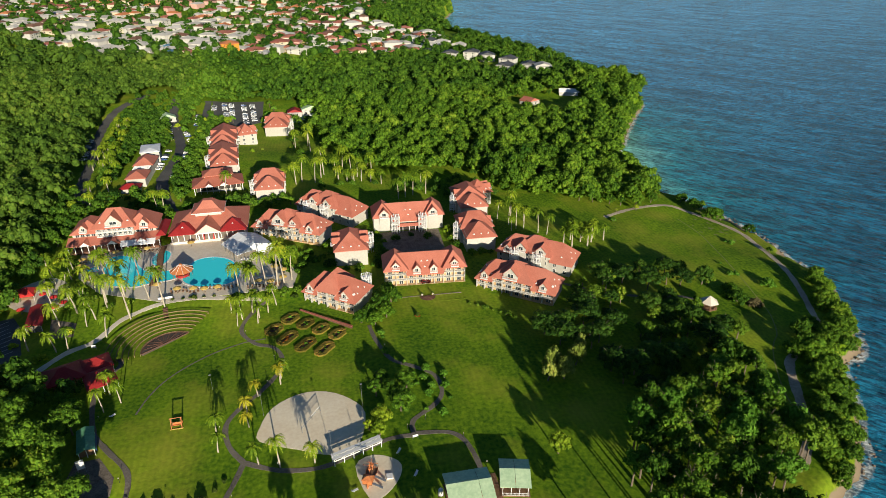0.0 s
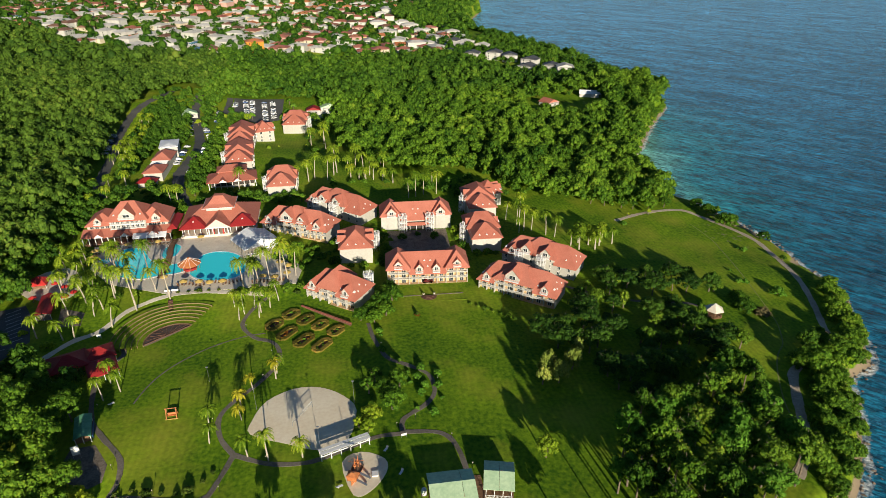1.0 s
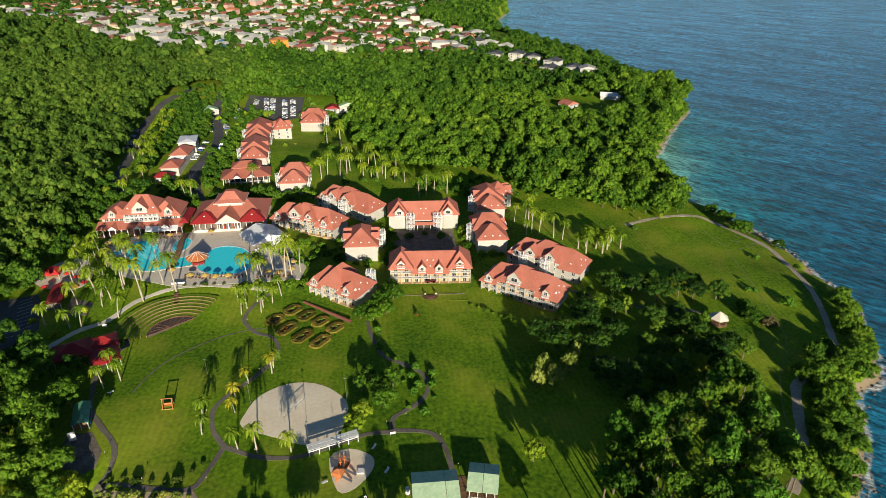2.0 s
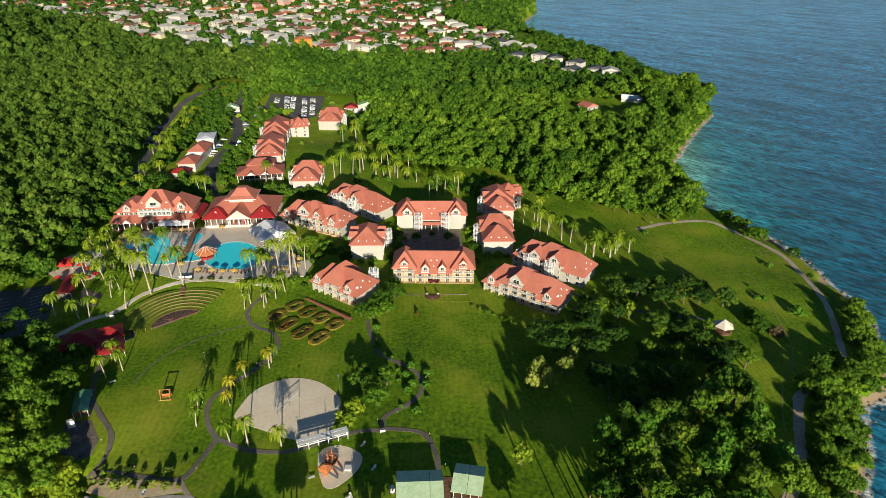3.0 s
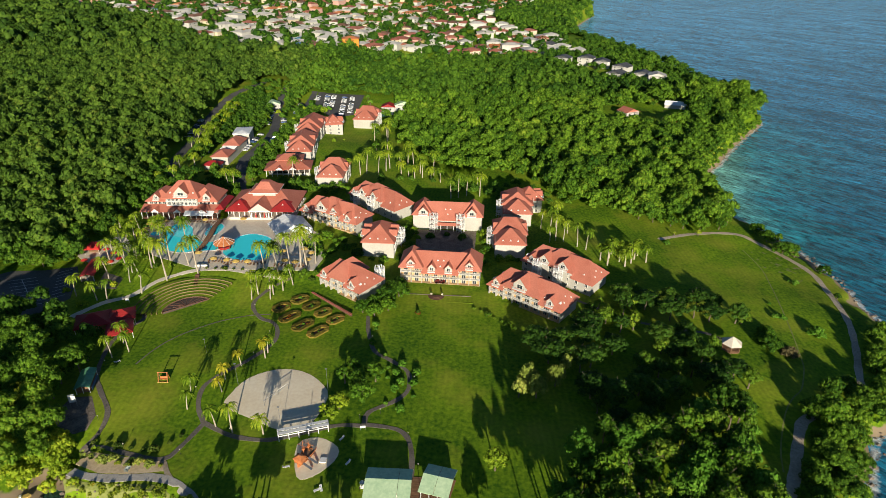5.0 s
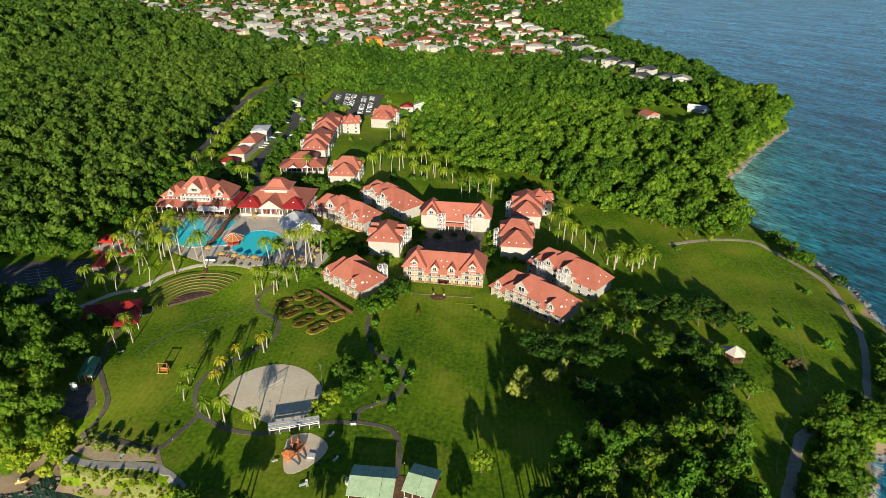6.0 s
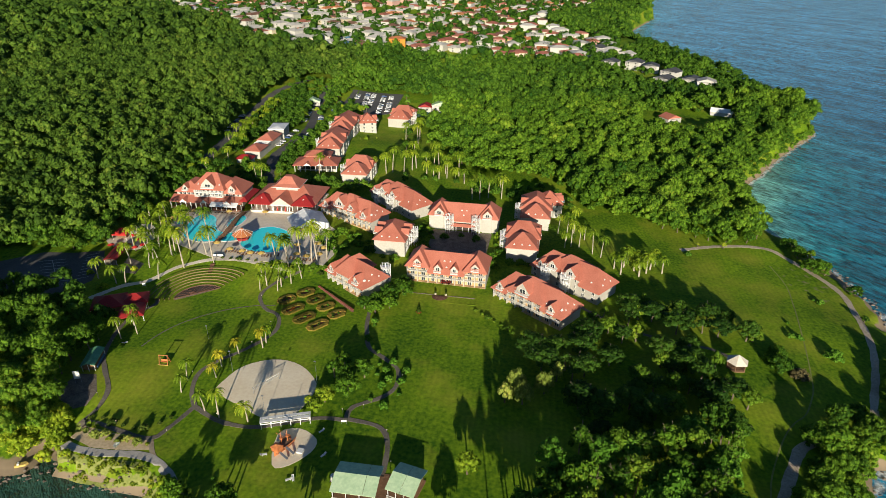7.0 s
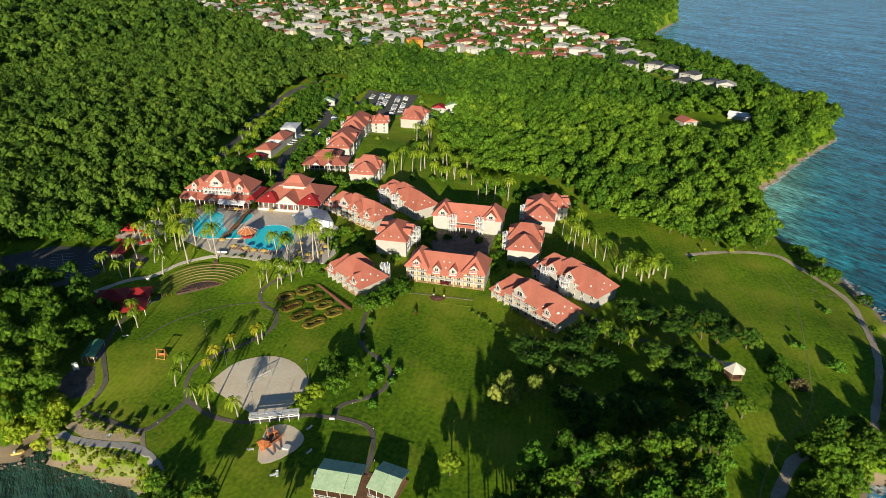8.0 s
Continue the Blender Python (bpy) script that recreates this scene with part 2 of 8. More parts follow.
OCHRE = surface("ochre render", (0.50, 0.32, 0.15), (0.68, 0.47, 0.26), 0.85, 1.5, 0.2, 0.1)
WOOD = surface("weathered wood", (0.16, 0.085, 0.045), (0.32, 0.18, 0.10), 0.75, 6.0, 0.5, 0.3, per_object=0.3)
ORANGE_WOOD = surface("orange painted wood", (0.45, 0.13, 0.04), (0.66, 0.25, 0.09), 0.6, 4.0, 0.5, 0.15)
# near-black colour that stands for the shade inside porches and passages
SHADE_DARK = surface("painted interior shade", (0.025, 0.022, 0.020), (0.07, 0.055, 0.045), 0.8, 1.0, 0.3, 0.0)
GLASS = pane_material("window glass", (0.035, 0.045, 0.05))
DECK = surface("pool deck stone", (0.66, 0.57, 0.45), (0.82, 0.74, 0.61), 0.75, 1.2, 0.08, 0.2)
ASPHALT = surface("asphalt", (0.068, 0.067, 0.066), (0.135, 0.132, 0.126), 0.9, 2.5, 0.1, 0.2)
PATHWAY = surface("path asphalt", (0.115, 0.098, 0.078), (0.225, 0.195, 0.155), 0.9, 2.0, 0.15, 0.2)
GRAVEL = surface("grey gravel", (0.34, 0.31, 0.27), (0.58, 0.54, 0.48), 0.95, 2.0, 0.2, 0.5)
DIRT = surface("bare earth", (0.30, 0.23, 0.15), (0.52, 0.43, 0.31), 0.95, 1.2, 0.12, 0.4)
TRODDEN = surface("trodden grass", (0.16, 0.20, 0.04), (0.30, 0.31, 0.09), 0.95, 1.4, 0.15, 0.3)
SANDY = surface("sandy earth", (0.48, 0.35, 0.20), (0.76, 0.60, 0.38), 0.95, 1.2, 0.12, 0.4)
TRACK = surface("worn track", (0.38, 0.30, 0.215), (0.66, 0.55, 0.42), 0.95, 1.4, 0.15, 0.4)
SAND = surface("court sand", (0.80, 0.665, 0.47), (0.93, 0.82, 0.62), 0.95, 1.0, 0.09, 0.5)
STONE = surface("grey stone", (0.10, 0.080, 0.060), (0.28, 0.23, 0.18), 0.9, 1.8, 0.3, 0.6)
EARTH_RED = surface("red earth paving", (0.12, 0.055, 0.035), (0.22, 0.11, 0.07), 0.9, 1.5, 0.2, 0.3)
LEAF = leafy("broad leaves", (0.012, 0.052, 0.006), (0.112, 0.230, 0.017))
LEAF_YELLOW = leafy("yellow-green leaves", (0.110, 0.210, 0.010), (0.380, 0.480, 0.030), tinted=False)
LEAF_OLIVE = leafy("olive green leaves", (0.024, 0.066, 0.008), (0.122, 0.218, 0.023))
LEAF_DRY = leafy("dry brown twigs", (0.090, 0.075, 0.030), (0.210, 0.180, 0.080), tinted=False)
PALM = leafy("palm fronds", (0.065, 0.155, 0.008), (0.310, 0.410, 0.024), tinted=False)
PALM_YELLOW = leafy("yellow palm fronds", (0.22, 0.22, 0.010), (0.50, 0.46, 0.030), tinted=False)
HEDGE = leafy("clipped hedge", (0.030, 0.070, 0.008), (0.110, 0.160, 0.022), tinted=False)
FLOWER = leafy("orange flowering shrub", (0.16, 0.045, 0.010), (0.34, 0.13, 0.02), tinted=False)
BARK = surface("bark", (0.10, 0.075, 0.05), (0.24, 0.19, 0.14), 0.9, 4.0, 0.5, 0.5)
PALM_BARK = surface("grey palm bark", (0.36, 0.30, 0.22), (0.58, 0.51, 0.40), 0.85, 3.0, 0.5, 0.3)
POOL = pane_material("pool water", (0.06, 0.90, 1.0), 0.06)
POOL.node_tree.nodes["Principled BSDF"].inputs["Specular IOR Level"].default_value = 0.25
CANVAS = surface("white canvas", (0.74, 0.75, 0.76), (0.85, 0.86, 0.87), 0.55, 0.8, 0.2, 0.1)
YELLOW = surface("yellow canvas", (0.54, 0.35, 0.08), (0.68, 0.49, 0.15), 0.7, 2.0, 0.4, 0.1, per_object=0.3)
RED_CANVAS = surface("red canvas", (0.50, 0.02, 0.02), (0.66, 0.05, 0.04), 0.65, 2.0, 0.4, 0.1)
LINE = surface("white marking", (0.55, 0.55, 0.53), (0.72, 0.72, 0.70), 0.8, 3.0, 0.5, 0.0)
METAL = surface("grey metal", (0.30, 0.31, 0.32), (0.46, 0.47, 0.48), 0.4, 3.0, 0.5, 0.0, metal=0.7)
COURT_GREEN = surface("green court paint", (0.04, 0.13, 0.09), (0.07, 0.20, 0.14), 0.8, 1.0, 0.2, 0.05)
RUBBER = surface("tyre rubber", (0.015, 0.015, 0.016), (0.03, 0.03, 0.03), 0.85, 5.0, 0.5, 0.0)
GREY_ROOF = surface("dark grey roof", (0.055, 0.055, 0.06), (0.12, 0.12, 0.125), 0.6, 1.5, 0.3, 0.1)


# ---- mesh helpers ----
class Shape:
    """Collects faces for one mesh."""

    def __init__(self):
        self.v, self.f = [], []

    def face(self, *pts):
        n = len(self.v)
        self.v += [tuple(p) for p in pts]
        self.f.append(tuple(range(n, n + len(pts))))
        return self

    def box(self, x0, y0, z0, x1, y1, z1):
        n = len(self.v)
        self.v += [(x, y, z) for z in (z0, z1) for x, y in ((x0, y0), (x1, y0), (x1, y1), (x0, y1))]
        self.f += [tuple(n + i for i in q) for q in ((3, 2, 1, 0), (4, 5, 6, 7), (0, 1, 5, 4), (1, 2, 6, 5), (2, 3, 7, 6), (3, 0, 4, 7))]
        return self

    def prism(self, poly, z0, z1):
        """An upright prism over a polygon given anticlockwise."""
        n, k = len(self.v), len(poly)
        self.v += [(x, y, z0) for x, y in poly] + [(x, y, z1) for x, y in poly]
        self.f.append(tuple(n + i for i in reversed(range(k))))
        self.f.append(tuple(n + k + i for i in range(k)))
        self.f += [(n + i, n + (i + 1) % k, n + k + (i + 1) % k, n + k + i) for i in range(k)]
        return self

    def tube(self, a, b, r0, r1=None, sides=6):
        a, b = Vector(a), Vector(b)
        r1 = r0 if r1 is None else r1
        t = (b - a).to_track_quat("Z", "Y")
        ring = [t @ Vector((math.cos(i * math.tau / sides), math.sin(i * math.tau / sides), 0)) for i in range(sides)]
        n = len(self.v)
        self.v += [tuple(a + r0 * p) for p in ring] + [tuple(b + r1 * p) for p in ring]
        self.f += [(n + i, n + (i + 1) % sides, n + sides + (i + 1) % sides, n + sides + i) for i in range(sides)]
        self.f.append(tuple(n + i for i in reversed(range(sides))))
        self.f.append(tuple(n + sides + i for i in range(sides)))
        return self

    def hip(self, x0, x1, y0, y1, ze, zr, inset=None, lip=0.28):
        """A hipped roof with its ridge along the longer side; the inset is the ridge end's distance from the short eave."""
        n = len(self.v)
        xc, yc = (x0 + x1) / 2, (y0 + y1) / 2
        if x1 - x0 >= y1 - y0:
            k = min((y1 - y0) / 2 if inset is None else inset, (x1 - x0) / 2 - 0.05)
            ends = ((x0 + k, yc, zr), (x1 - k, yc, zr))
            sides = ((4, 5, 9, 8), (5, 6, 9), (6, 7, 8, 9), (7, 4, 8))
        else:
            k = min((x1 - x0) / 2 if inset is None else inset, (y1 - y0) / 2 - 0.05)
            ends = ((xc, y0 + k, zr), (xc, y1 - k, zr))
            sides = ((4, 5, 8), (5, 6, 9, 8), (6, 7, 9), (7, 4, 8, 9))
        base = ((x0, y0), (x1, y0), (x1, y1), (x0, y1))
        self.v += [(x, y, ze - lip) for x, y in base] + [(x, y, ze) for x, y in base] + list(ends)
        self.f += [tuple(n + i for i in q) for q in ((3, 2, 1, 0), (0, 1, 5, 4), (1, 2, 6, 5), (2, 3, 7, 6), (3, 0, 4, 7), *sides)]
        return self

    def gable(self, x0, x1, y0, y1, ze, zr, thick=0.22):
        """A gabled roof of two slabs, with its ridge along y."""
        xc = (x0 + x1) / 2
        for a, b in (((x0, ze), (xc, zr)), ((xc, zr), (x1, ze))):
            n = len(self.v)
            self.v += [(x, y, z + h) for h in (-thick, 0) for x, z, y in ((a[0], a[1], y0), (b[0], b[1], y0), (b[0], b[1], y1), (a[0], a[1], y1))]
            self.f += [tuple(n + i for i in q) for q in ((3, 2, 1, 0), (4, 5, 6, 7), (0, 1, 5, 4), (1, 2, 6, 5), (2, 3, 7, 6), (3, 0, 4, 7))]
        return self

    def mesh(self, name):
        me = bpy.data.meshes.new(name)
        me.from_pydata(self.v, [], self.f)
        me.update()
        return me


def thing(name, m, label, category, group="", kind=""):
    ob = new(name)
    ob.matrix_world = m
    ob.empty_display_size = 0.5
    return tagged(ob, label, category, group, kind)


def part(name, shape, material, parent, label="", m=None):
    me = shape.mesh(name) if isinstance(shape, Shape) else shape
    if material and not me.materials:
        me.materials.append(material)
    ob = new(name, me)
    ob.parent = parent
    if m:
        ob.matrix_basis = m
    return tagged(ob, label)


def single(name, shape, material, label, category, m=None, group="", kind=""):
    me = shape.mesh(name)
    me.materials.append(material)
    ob = new(name, me)
    if m:
        ob.matrix_world = m
    return tagged(ob, label, category, group, kind)


# ---- the lie of the land ----
RISES = [(-60, -60, 0), (0, -30, -.3), (50, -25, -1.6), (0, 5, -.5), (-100, -35, -.5), (-95, 2, 2.2), (-100, 27, 2.8), (-140, 55, 4), (-100, 64, 4), (-140, 165, 7.5), (-140, 240, 6.5), (-65, 232, 2), (-60, 115, 2.5), (0, 62, .3), (40, 60, 0)]
RISES += [(110, -40, -.5), (165, 45, -4.5), (150, -40, -3), (100, -95, -2.5), (120, 60, -3), (-110, -75, 0), (-80, -100, -1.5), (-20, -105, -.8), (-160, -20, 3), (-180, 100, 9), (-300, 120, 20), (-300, 300, 22), (-200, 350, 14), (-60, 350, 8), (-140, 510, 20)]
RISES += [(120, 484, 9), (184, 368, 7), (136, 285, 3), (56, 328, 6), (60, 180, 2.5), (150, 200, 0), (-500, 700, 35), (0, 800, 28), (-300, 900, 42), (150, 800, 8), (-700, 500, 40), (-800, 1400, 60), (0, 1500, 45)]
RISES = np.array(RISES, float)
EAST = [(420, 3000), (300, 1700), (250, 1300), (240, 1138), (174, 925), (153, 804), (171, 676), (203, 587), (227, 512), (239, 464), (246, 395), (261, 359), (256, 305), (229, 265), (211, 238), (199, 219), (182, 189), (167, 167), (164, 149), (159, 110), (159, 99), (167, 89), (180, 51), (184, 26), (182, 5), (184, -12), (180, -27), (170, -42), (167, -54), (157, -71), (143, -76), (138, -85), (130, -98), (123, -108), (119, -114), (109, -123), (95, -130)]
SOUTH = [(86, -154), (50, -170), (0, -166), (-34, -150), (-53, -131), (-60, -123.6), (-67, -121), (-82, -120.5), (-95, -119), (-100, -116), (-104, -122), (-112, -124), (-135, -132), (-200, -150), (-400, -230), (-3500, -600)]
COAST = np.array(EAST + SOUTH, float)
LAND = np.array(EAST + SOUTH + [(-4500, -600), (-4500, 4500), (420, 4500)], float)
SEA_LEVEL = -7.0
POOL_DECK = np.array([(-146.0, 24.9), (-152.1, 47.4), (-119, 50.4), (-113, 54), (-77.1, 51.6), (-62, 38), (-54.2, 12.0), (-55.7, 1.2), (-78.3, 0.0), (-106.2, -1.5), (-133.1, 9.9)])


def inside(poly, x, y):
    poly = np.asarray(poly, float)
    hit = np.zeros(np.shape(x), bool)
    for (x0, y0), (x1, y1) in zip(poly, np.roll(poly, -1, axis=0)):
        if y0 != y1:
            hit ^= ((y0 > y) != (y1 > y)) & (x < (x1 - x0) * (y - y0) / (y1 - y0) + x0)
    return hit


def off(line, x, y):
    """The distance to a line of points."""
    best = np.full(np.shape(x), 1e9)
    for (x0, y0), (x1, y1) in zip(line[:-1], line[1:]):
        dx, dy = x1 - x0, y1 - y0
        k = np.clip(((x - x0) * dx + (y - y0) * dy) / (dx * dx + dy * dy + 1e-9), 0, 1)
        best = np.minimum(best, np.hypot(x - x0 - k * dx, y - y0 - k * dy))
    return best


def land_z(x, y):
    x, y = np.asarray(x, float), np.asarray(y, float)
    d2 = (x[..., None] - RISES[:, 0]) ** 2 + (y[..., None] - RISES[:, 1]) ** 2
    w = 1 / (d2 + 400) ** 2
    z = (w * RISES[:, 2]).sum(-1) / w.sum(-1)
    k = np.where(inside(POOL_DECK, x, y), 1.0, np.clip(1 - off(np.vstack([POOL_DECK, POOL_DECK[:1]]), x, y) / 9, 0, 1))
    return z + (2.86 - z) * k * k * (3 - 2 * k)


def height(x, y):
    """The ground's height, with the shore's bank."""
    x, y = np.asarray(x, float), np.asarray(y, float)
    z, d = land_z(x, y), off(COAST, x, y)
    wobble = 1.5 * np.sin(x * 0.31 + y * 0.17) + 1.2 * np.sin(x * 0.11 - y * 0.43)
    k = np.clip((d + wobble * np.clip(d / 6, 0, 1)) / np.where((x > 150) & (y > 85) & (y < 180), 9, np.where(x < -97, 22, np.where((x < 0) & (y < -90), 4.5, 7.5))), 0, 1)
    k = k * k * (3 - 2 * k)
    low = SEA_LEVEL - 0.3
    return np.where(inside(LAND, x, y), low + (z - low) * k, low - np.minimum(d * 0.2, 9))


def gz(x, y):
    return float(height(np.array([x]), np.array([y]))[0])


def steps(dense0, dense1, step, far):
    inner = np.arange(dense0, dense1 + step / 2, step)
    out, x, s = [], dense1, step
    while x < far:
        s *= 1.08
        x += s
        out.append(x)
    low, x, s = [], dense0, step
    while x > -far:
        s *= 1.08
        x -= s
        low.append(x)
    return np.array(low[::-1] + list(inner) + out)


def sheet(name, xs, ys, zf, material, label):
    X, Y = np.meshgrid(xs, ys)
    Z = zf(X, Y)
    nx, ny = len(xs), len(ys)
    i = np.arange(nx * ny).reshape(ny, nx)
    quads = np.stack([i[:-1, :-1], i[:-1, 1:], i[1:, 1:], i[1:, :-1]], -1).reshape(-1, 4)
    me = bpy.data.meshes.new(name)
    me.from_pydata(np.stack([X, Y, Z], -1).reshape(-1, 3).tolist(), [], quads.tolist())
    me.polygons.foreach_set("use_smooth", np.ones(len(quads), bool))
    me.materials.append(material)
    return tagged(new(name, me), label, "", "", "structure"), X.ravel(), Y.ravel()


def floats(me, name, values):
    a = me.attributes.new(name, "FLOAT", "POINT")
    a.data.foreach_set("value", np.asarray(values, np.float32))


ground, _, _ = sheet("ground", steps(-240, 210, 2.2, 4400), np.unique(np.concatenate([steps(-150, 330, 2.2, 4400), np.arange(334, 1210, 9.0)])), height, GRASS, "mown green lawn and wooded land sloping to the shore")
tagged(ground, "", "ground")
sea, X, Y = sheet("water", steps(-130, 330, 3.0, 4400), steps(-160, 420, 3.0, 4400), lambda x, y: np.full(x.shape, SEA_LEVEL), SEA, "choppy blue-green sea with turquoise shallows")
tagged(sea, "", "sea")
D = off(COAST, X, Y)
floats(sea.data, "shallow", np.exp(-D / 42.0) * 1.25 * (0.10 + 0.9 * np.exp(-((Y - 165) / 95) ** 2) + 0.35 * np.exp(-((Y - 750) / 200) ** 2) ))
CALM = np.clip((20 - X) / 40, 0, 1) * np.clip((-60 - Y) / 30, 0, 1)
floats(sea.data, "foam", np.exp(-D / 5.0) - 0.35 * CALM)
floats(sea.data, "calm", CALM)
# strength of the painted far sheen, growing with y
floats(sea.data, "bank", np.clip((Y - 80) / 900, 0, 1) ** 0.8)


def ribbon(name, line, width, material, label, lift=0.07, category="path", kind="structure", close=False):
    """A strip of paving laid along a line, with a small edge."""
    pts = [Vector(p) for p in line]
    smooth = []
    for a, b, c, d in zip([pts[0]] + pts[:-2], pts[:-1], pts[1:], pts[2:] + [pts[-1]]):
        n = max(2, int((c - b).length / 1.6))
        for i in range(n):
            t = i / n
            smooth.append(0.5 * ((2 * b) + (c - a) * t + (2 * a - 5 * b + 4 * c - d) * t * t + (3 * b - a - 3 * c + d) * t ** 3))
    smooth.append(pts[-1])
    s = Shape()
    rows = []
    for i, p in enumerate(smooth):
        along = (smooth[min(i + 1, len(smooth) - 1)] - smooth[max(i - 1, 0)]).normalized()
        side = Vector((-along.y, along.x))
        w = width / 2 * (1 + 0.10 * math.sin(i * 0.9) + 0.06 * math.sin(i * 2.3))
        row = []
        for k in (-w - 0.05, -w, 0, w, w + 0.05):
            q = p + side * k
            row.append((q.x, q.y, gz(q.x, q.y) + (lift if abs(k) <= w else -0.15)))
        rows.append(row)
    for a, b in zip(rows[:-1], rows[1:]):
        for i in range(4):
            s.face(a[i], a[i + 1], b[i + 1], b[i])
    return single(name, s, material, label, category, kind=kind)


def slab(name, outline, material, label, lift=0.08, category="paving", kind="structure", cell=2.0):
    """Paving with any outline, draped over the ground."""
    poly = np.array(outline, float)
    bm = bmesh.new()
    x0, y0 = poly.min(0) - 0.1
    x1, y1 = poly.max(0) + 0.1
    face = bm.faces.new([bm.verts.new((x, y, 0)) for x, y in outline])
    for axis, lo, hi in ((0, x0, x1), (1, y0, y1)):
        for c in np.arange(lo + cell, hi, cell):
            co, no = [0, 0, 0], [0, 0, 0]
            co[axis], no[axis] = c, 1
            bmesh.ops.bisect_plane(bm, geom=bm.verts[:] + bm.edges[:] + bm.faces[:], plane_co=co, plane_no=no)
    rim = [e for e in bm.edges if len(e.link_faces) == 1]
    skirt = bmesh.ops.extrude_edge_only(bm, edges=rim)
    low = {v for v in skirt["geom"] if isinstance(v, bmesh.types.BMVert)}
    xs = np.array([v.co.x for v in bm.verts])
    ys = np.array([v.co.y for v in bm.verts])
    zs = height(xs, ys)
    for v, z in zip(bm.verts, zs):
        v.co.z = z + (-0.2 if v in low else lift)
    bmesh.ops.recalc_face_normals(bm, faces=bm.faces)
    me = bpy.data.meshes.new(name)
    bm.to_mesh(me)
    bm.free()
    me.materials.append(material)
    return tagged(new(name, me), label, category, "", kind)


def rounded(outline, per=4):
    """A smooth closed outline through the points."""
    p = [Vector(q) for q in outline]
    n, out = len(p), []
    for i in range(n):
        a, b, c, d = p[i - 1], p[i], p[(i + 1) % n], p[(i + 2) % n]
        for j in range(per):
            t = j / per
            q = 0.5 * ((2 * b) + (c - a) * t + (2 * a - 5 * b + 4 * c - d) * t * t + (3 * b - a - 3 * c + d) * t ** 3)
            out.append((q.x, q.y))
    return out

# ---- hotel blocks ----
STOREY = 2.57
EAVE_HI, EAVE_LO, RIDGE_HI, RIDGE_LO = 7.75, 5.3, 13.6, 12.4
shared = {}


def railing_mesh(w, h=1.0):
    key = ("railing", round(w, 1), h)
    if key not in shared:
        s = Shape().box(0, 0, h - 0.08, w, 0.07, h).box(0, 0.01, 0.08, w, 0.06, 0.16)
        n = max(3, int(w / 0.35))
        for i in range(n + 1):
            x = 0.02 + (w - 0.08) * i / n
            s.box(x, 0.01, 0.1, x + 0.06, 0.06, h - 0.05)
        me = s.mesh("railing")
        me.materials.append(TRIM)
        shared[key] = me
    return shared[key]


def pane_mesh(w, h):
    key = ("pane", round(w, 1), round(h, 1))
    if key not in shared:
        s = Shape().box(0, 0, 0, w, 0.06, h)
        me = s.mesh("pane")
        me.materials.append(GLASS)
        shared[key] = me
    return shared[key]


def frame_mesh(w, h, t=0.12):
    key = ("frame", round(w, 1), round(h, 1))
    if key not in shared:
        s = Shape().box(-t, -0.06, -0.02, 0, 0.08, h + t).box(w, -0.06, -0.02, w + t, 0.08, h + t).box(0, -0.06, h, w, 0.08, h + t)
        s.box(w / 2 - 0.05, -0.05, 0, w / 2 + 0.05, 0.05, h)
        me = s.mesh("window_frame")
        me.materials.append(TRIM)
        shared[key] = me
    return shared[key]


def window(parent, x, y, z, w, h, turn=0, name="window"):
    p = part(name, pane_mesh(w, h), None, parent, m=pose(x, y, z, 0, 0, turn))
    part("window_frame", frame_mesh(w, h), None, p)
    return p


def dormer(house, x, z, w=3.4, y=0.3, deep=4.5, tall=1.9, rise=1.9, balcony=True, roof=None, turn=0, at=(0, 0)):
    """A gabled dormer with a white front, its window and a small balcony."""
    m = pose(at[0], at[1], 0, 0, 0, turn)
    s = Shape()
    s.prism([(x - w / 2, y), (x + w / 2, y), (x + w / 2, y + deep), (x - w / 2, y + deep)], z - 0.6, z + tall)
    s.face((x - w / 2, y, z + tall), (x + w / 2, y, z + tall), (x, y, z + tall + rise))
    s.face((x - w / 2, y + deep, z + tall), (x, y + deep, z + tall + rise), (x + w / 2, y + deep, z + tall))
    d = part("dormer", s, WHITE, house, m=m)
    part("dormer_roof", Shape().gable(x - w / 2 - 0.45, x + w / 2 + 0.45, y - 0.55, y + deep, z + tall - 0.35, z + tall + rise + 0.15), roof or ROOF, d)
    window(d, x - w * 0.2, y - 0.08, z + 0.2, w * 0.4, tall - 0.1)
    if balcony:
        b = part("balcony", Shape().box(x - w / 2, y - 1.2, z - 0.3, x + w / 2, y, z - 0.05), TRIM, d)
        part("railing", railing_mesh(w), None, b, m=pose(x - w / 2, y - 1.2, z - 0.05))
    return d


def vent(house, x, y, z, w=1.1, h=0.65, turn=0):
    key = ("vent", w)
    if key not in shared:
        s = Shape().face((-w / 2, 0, 0), (w / 2, 0, 0), (0, 0, h)).face((-w / 2, 0, 0), (0, 0, h), (0, 1.1, h), (-w / 2, 1.1, 0)).face((w / 2, 0, 0), (w / 2, 1.1, 0), (0, 1.1, h), (0, 0, h))
        me = s.mesh("roof_vent")
        me.materials.append(TRIM)
        shared[key] = me
    part("roof_vent", shared[key], None, house, m=pose(x, y, z, 0, 0, turn))


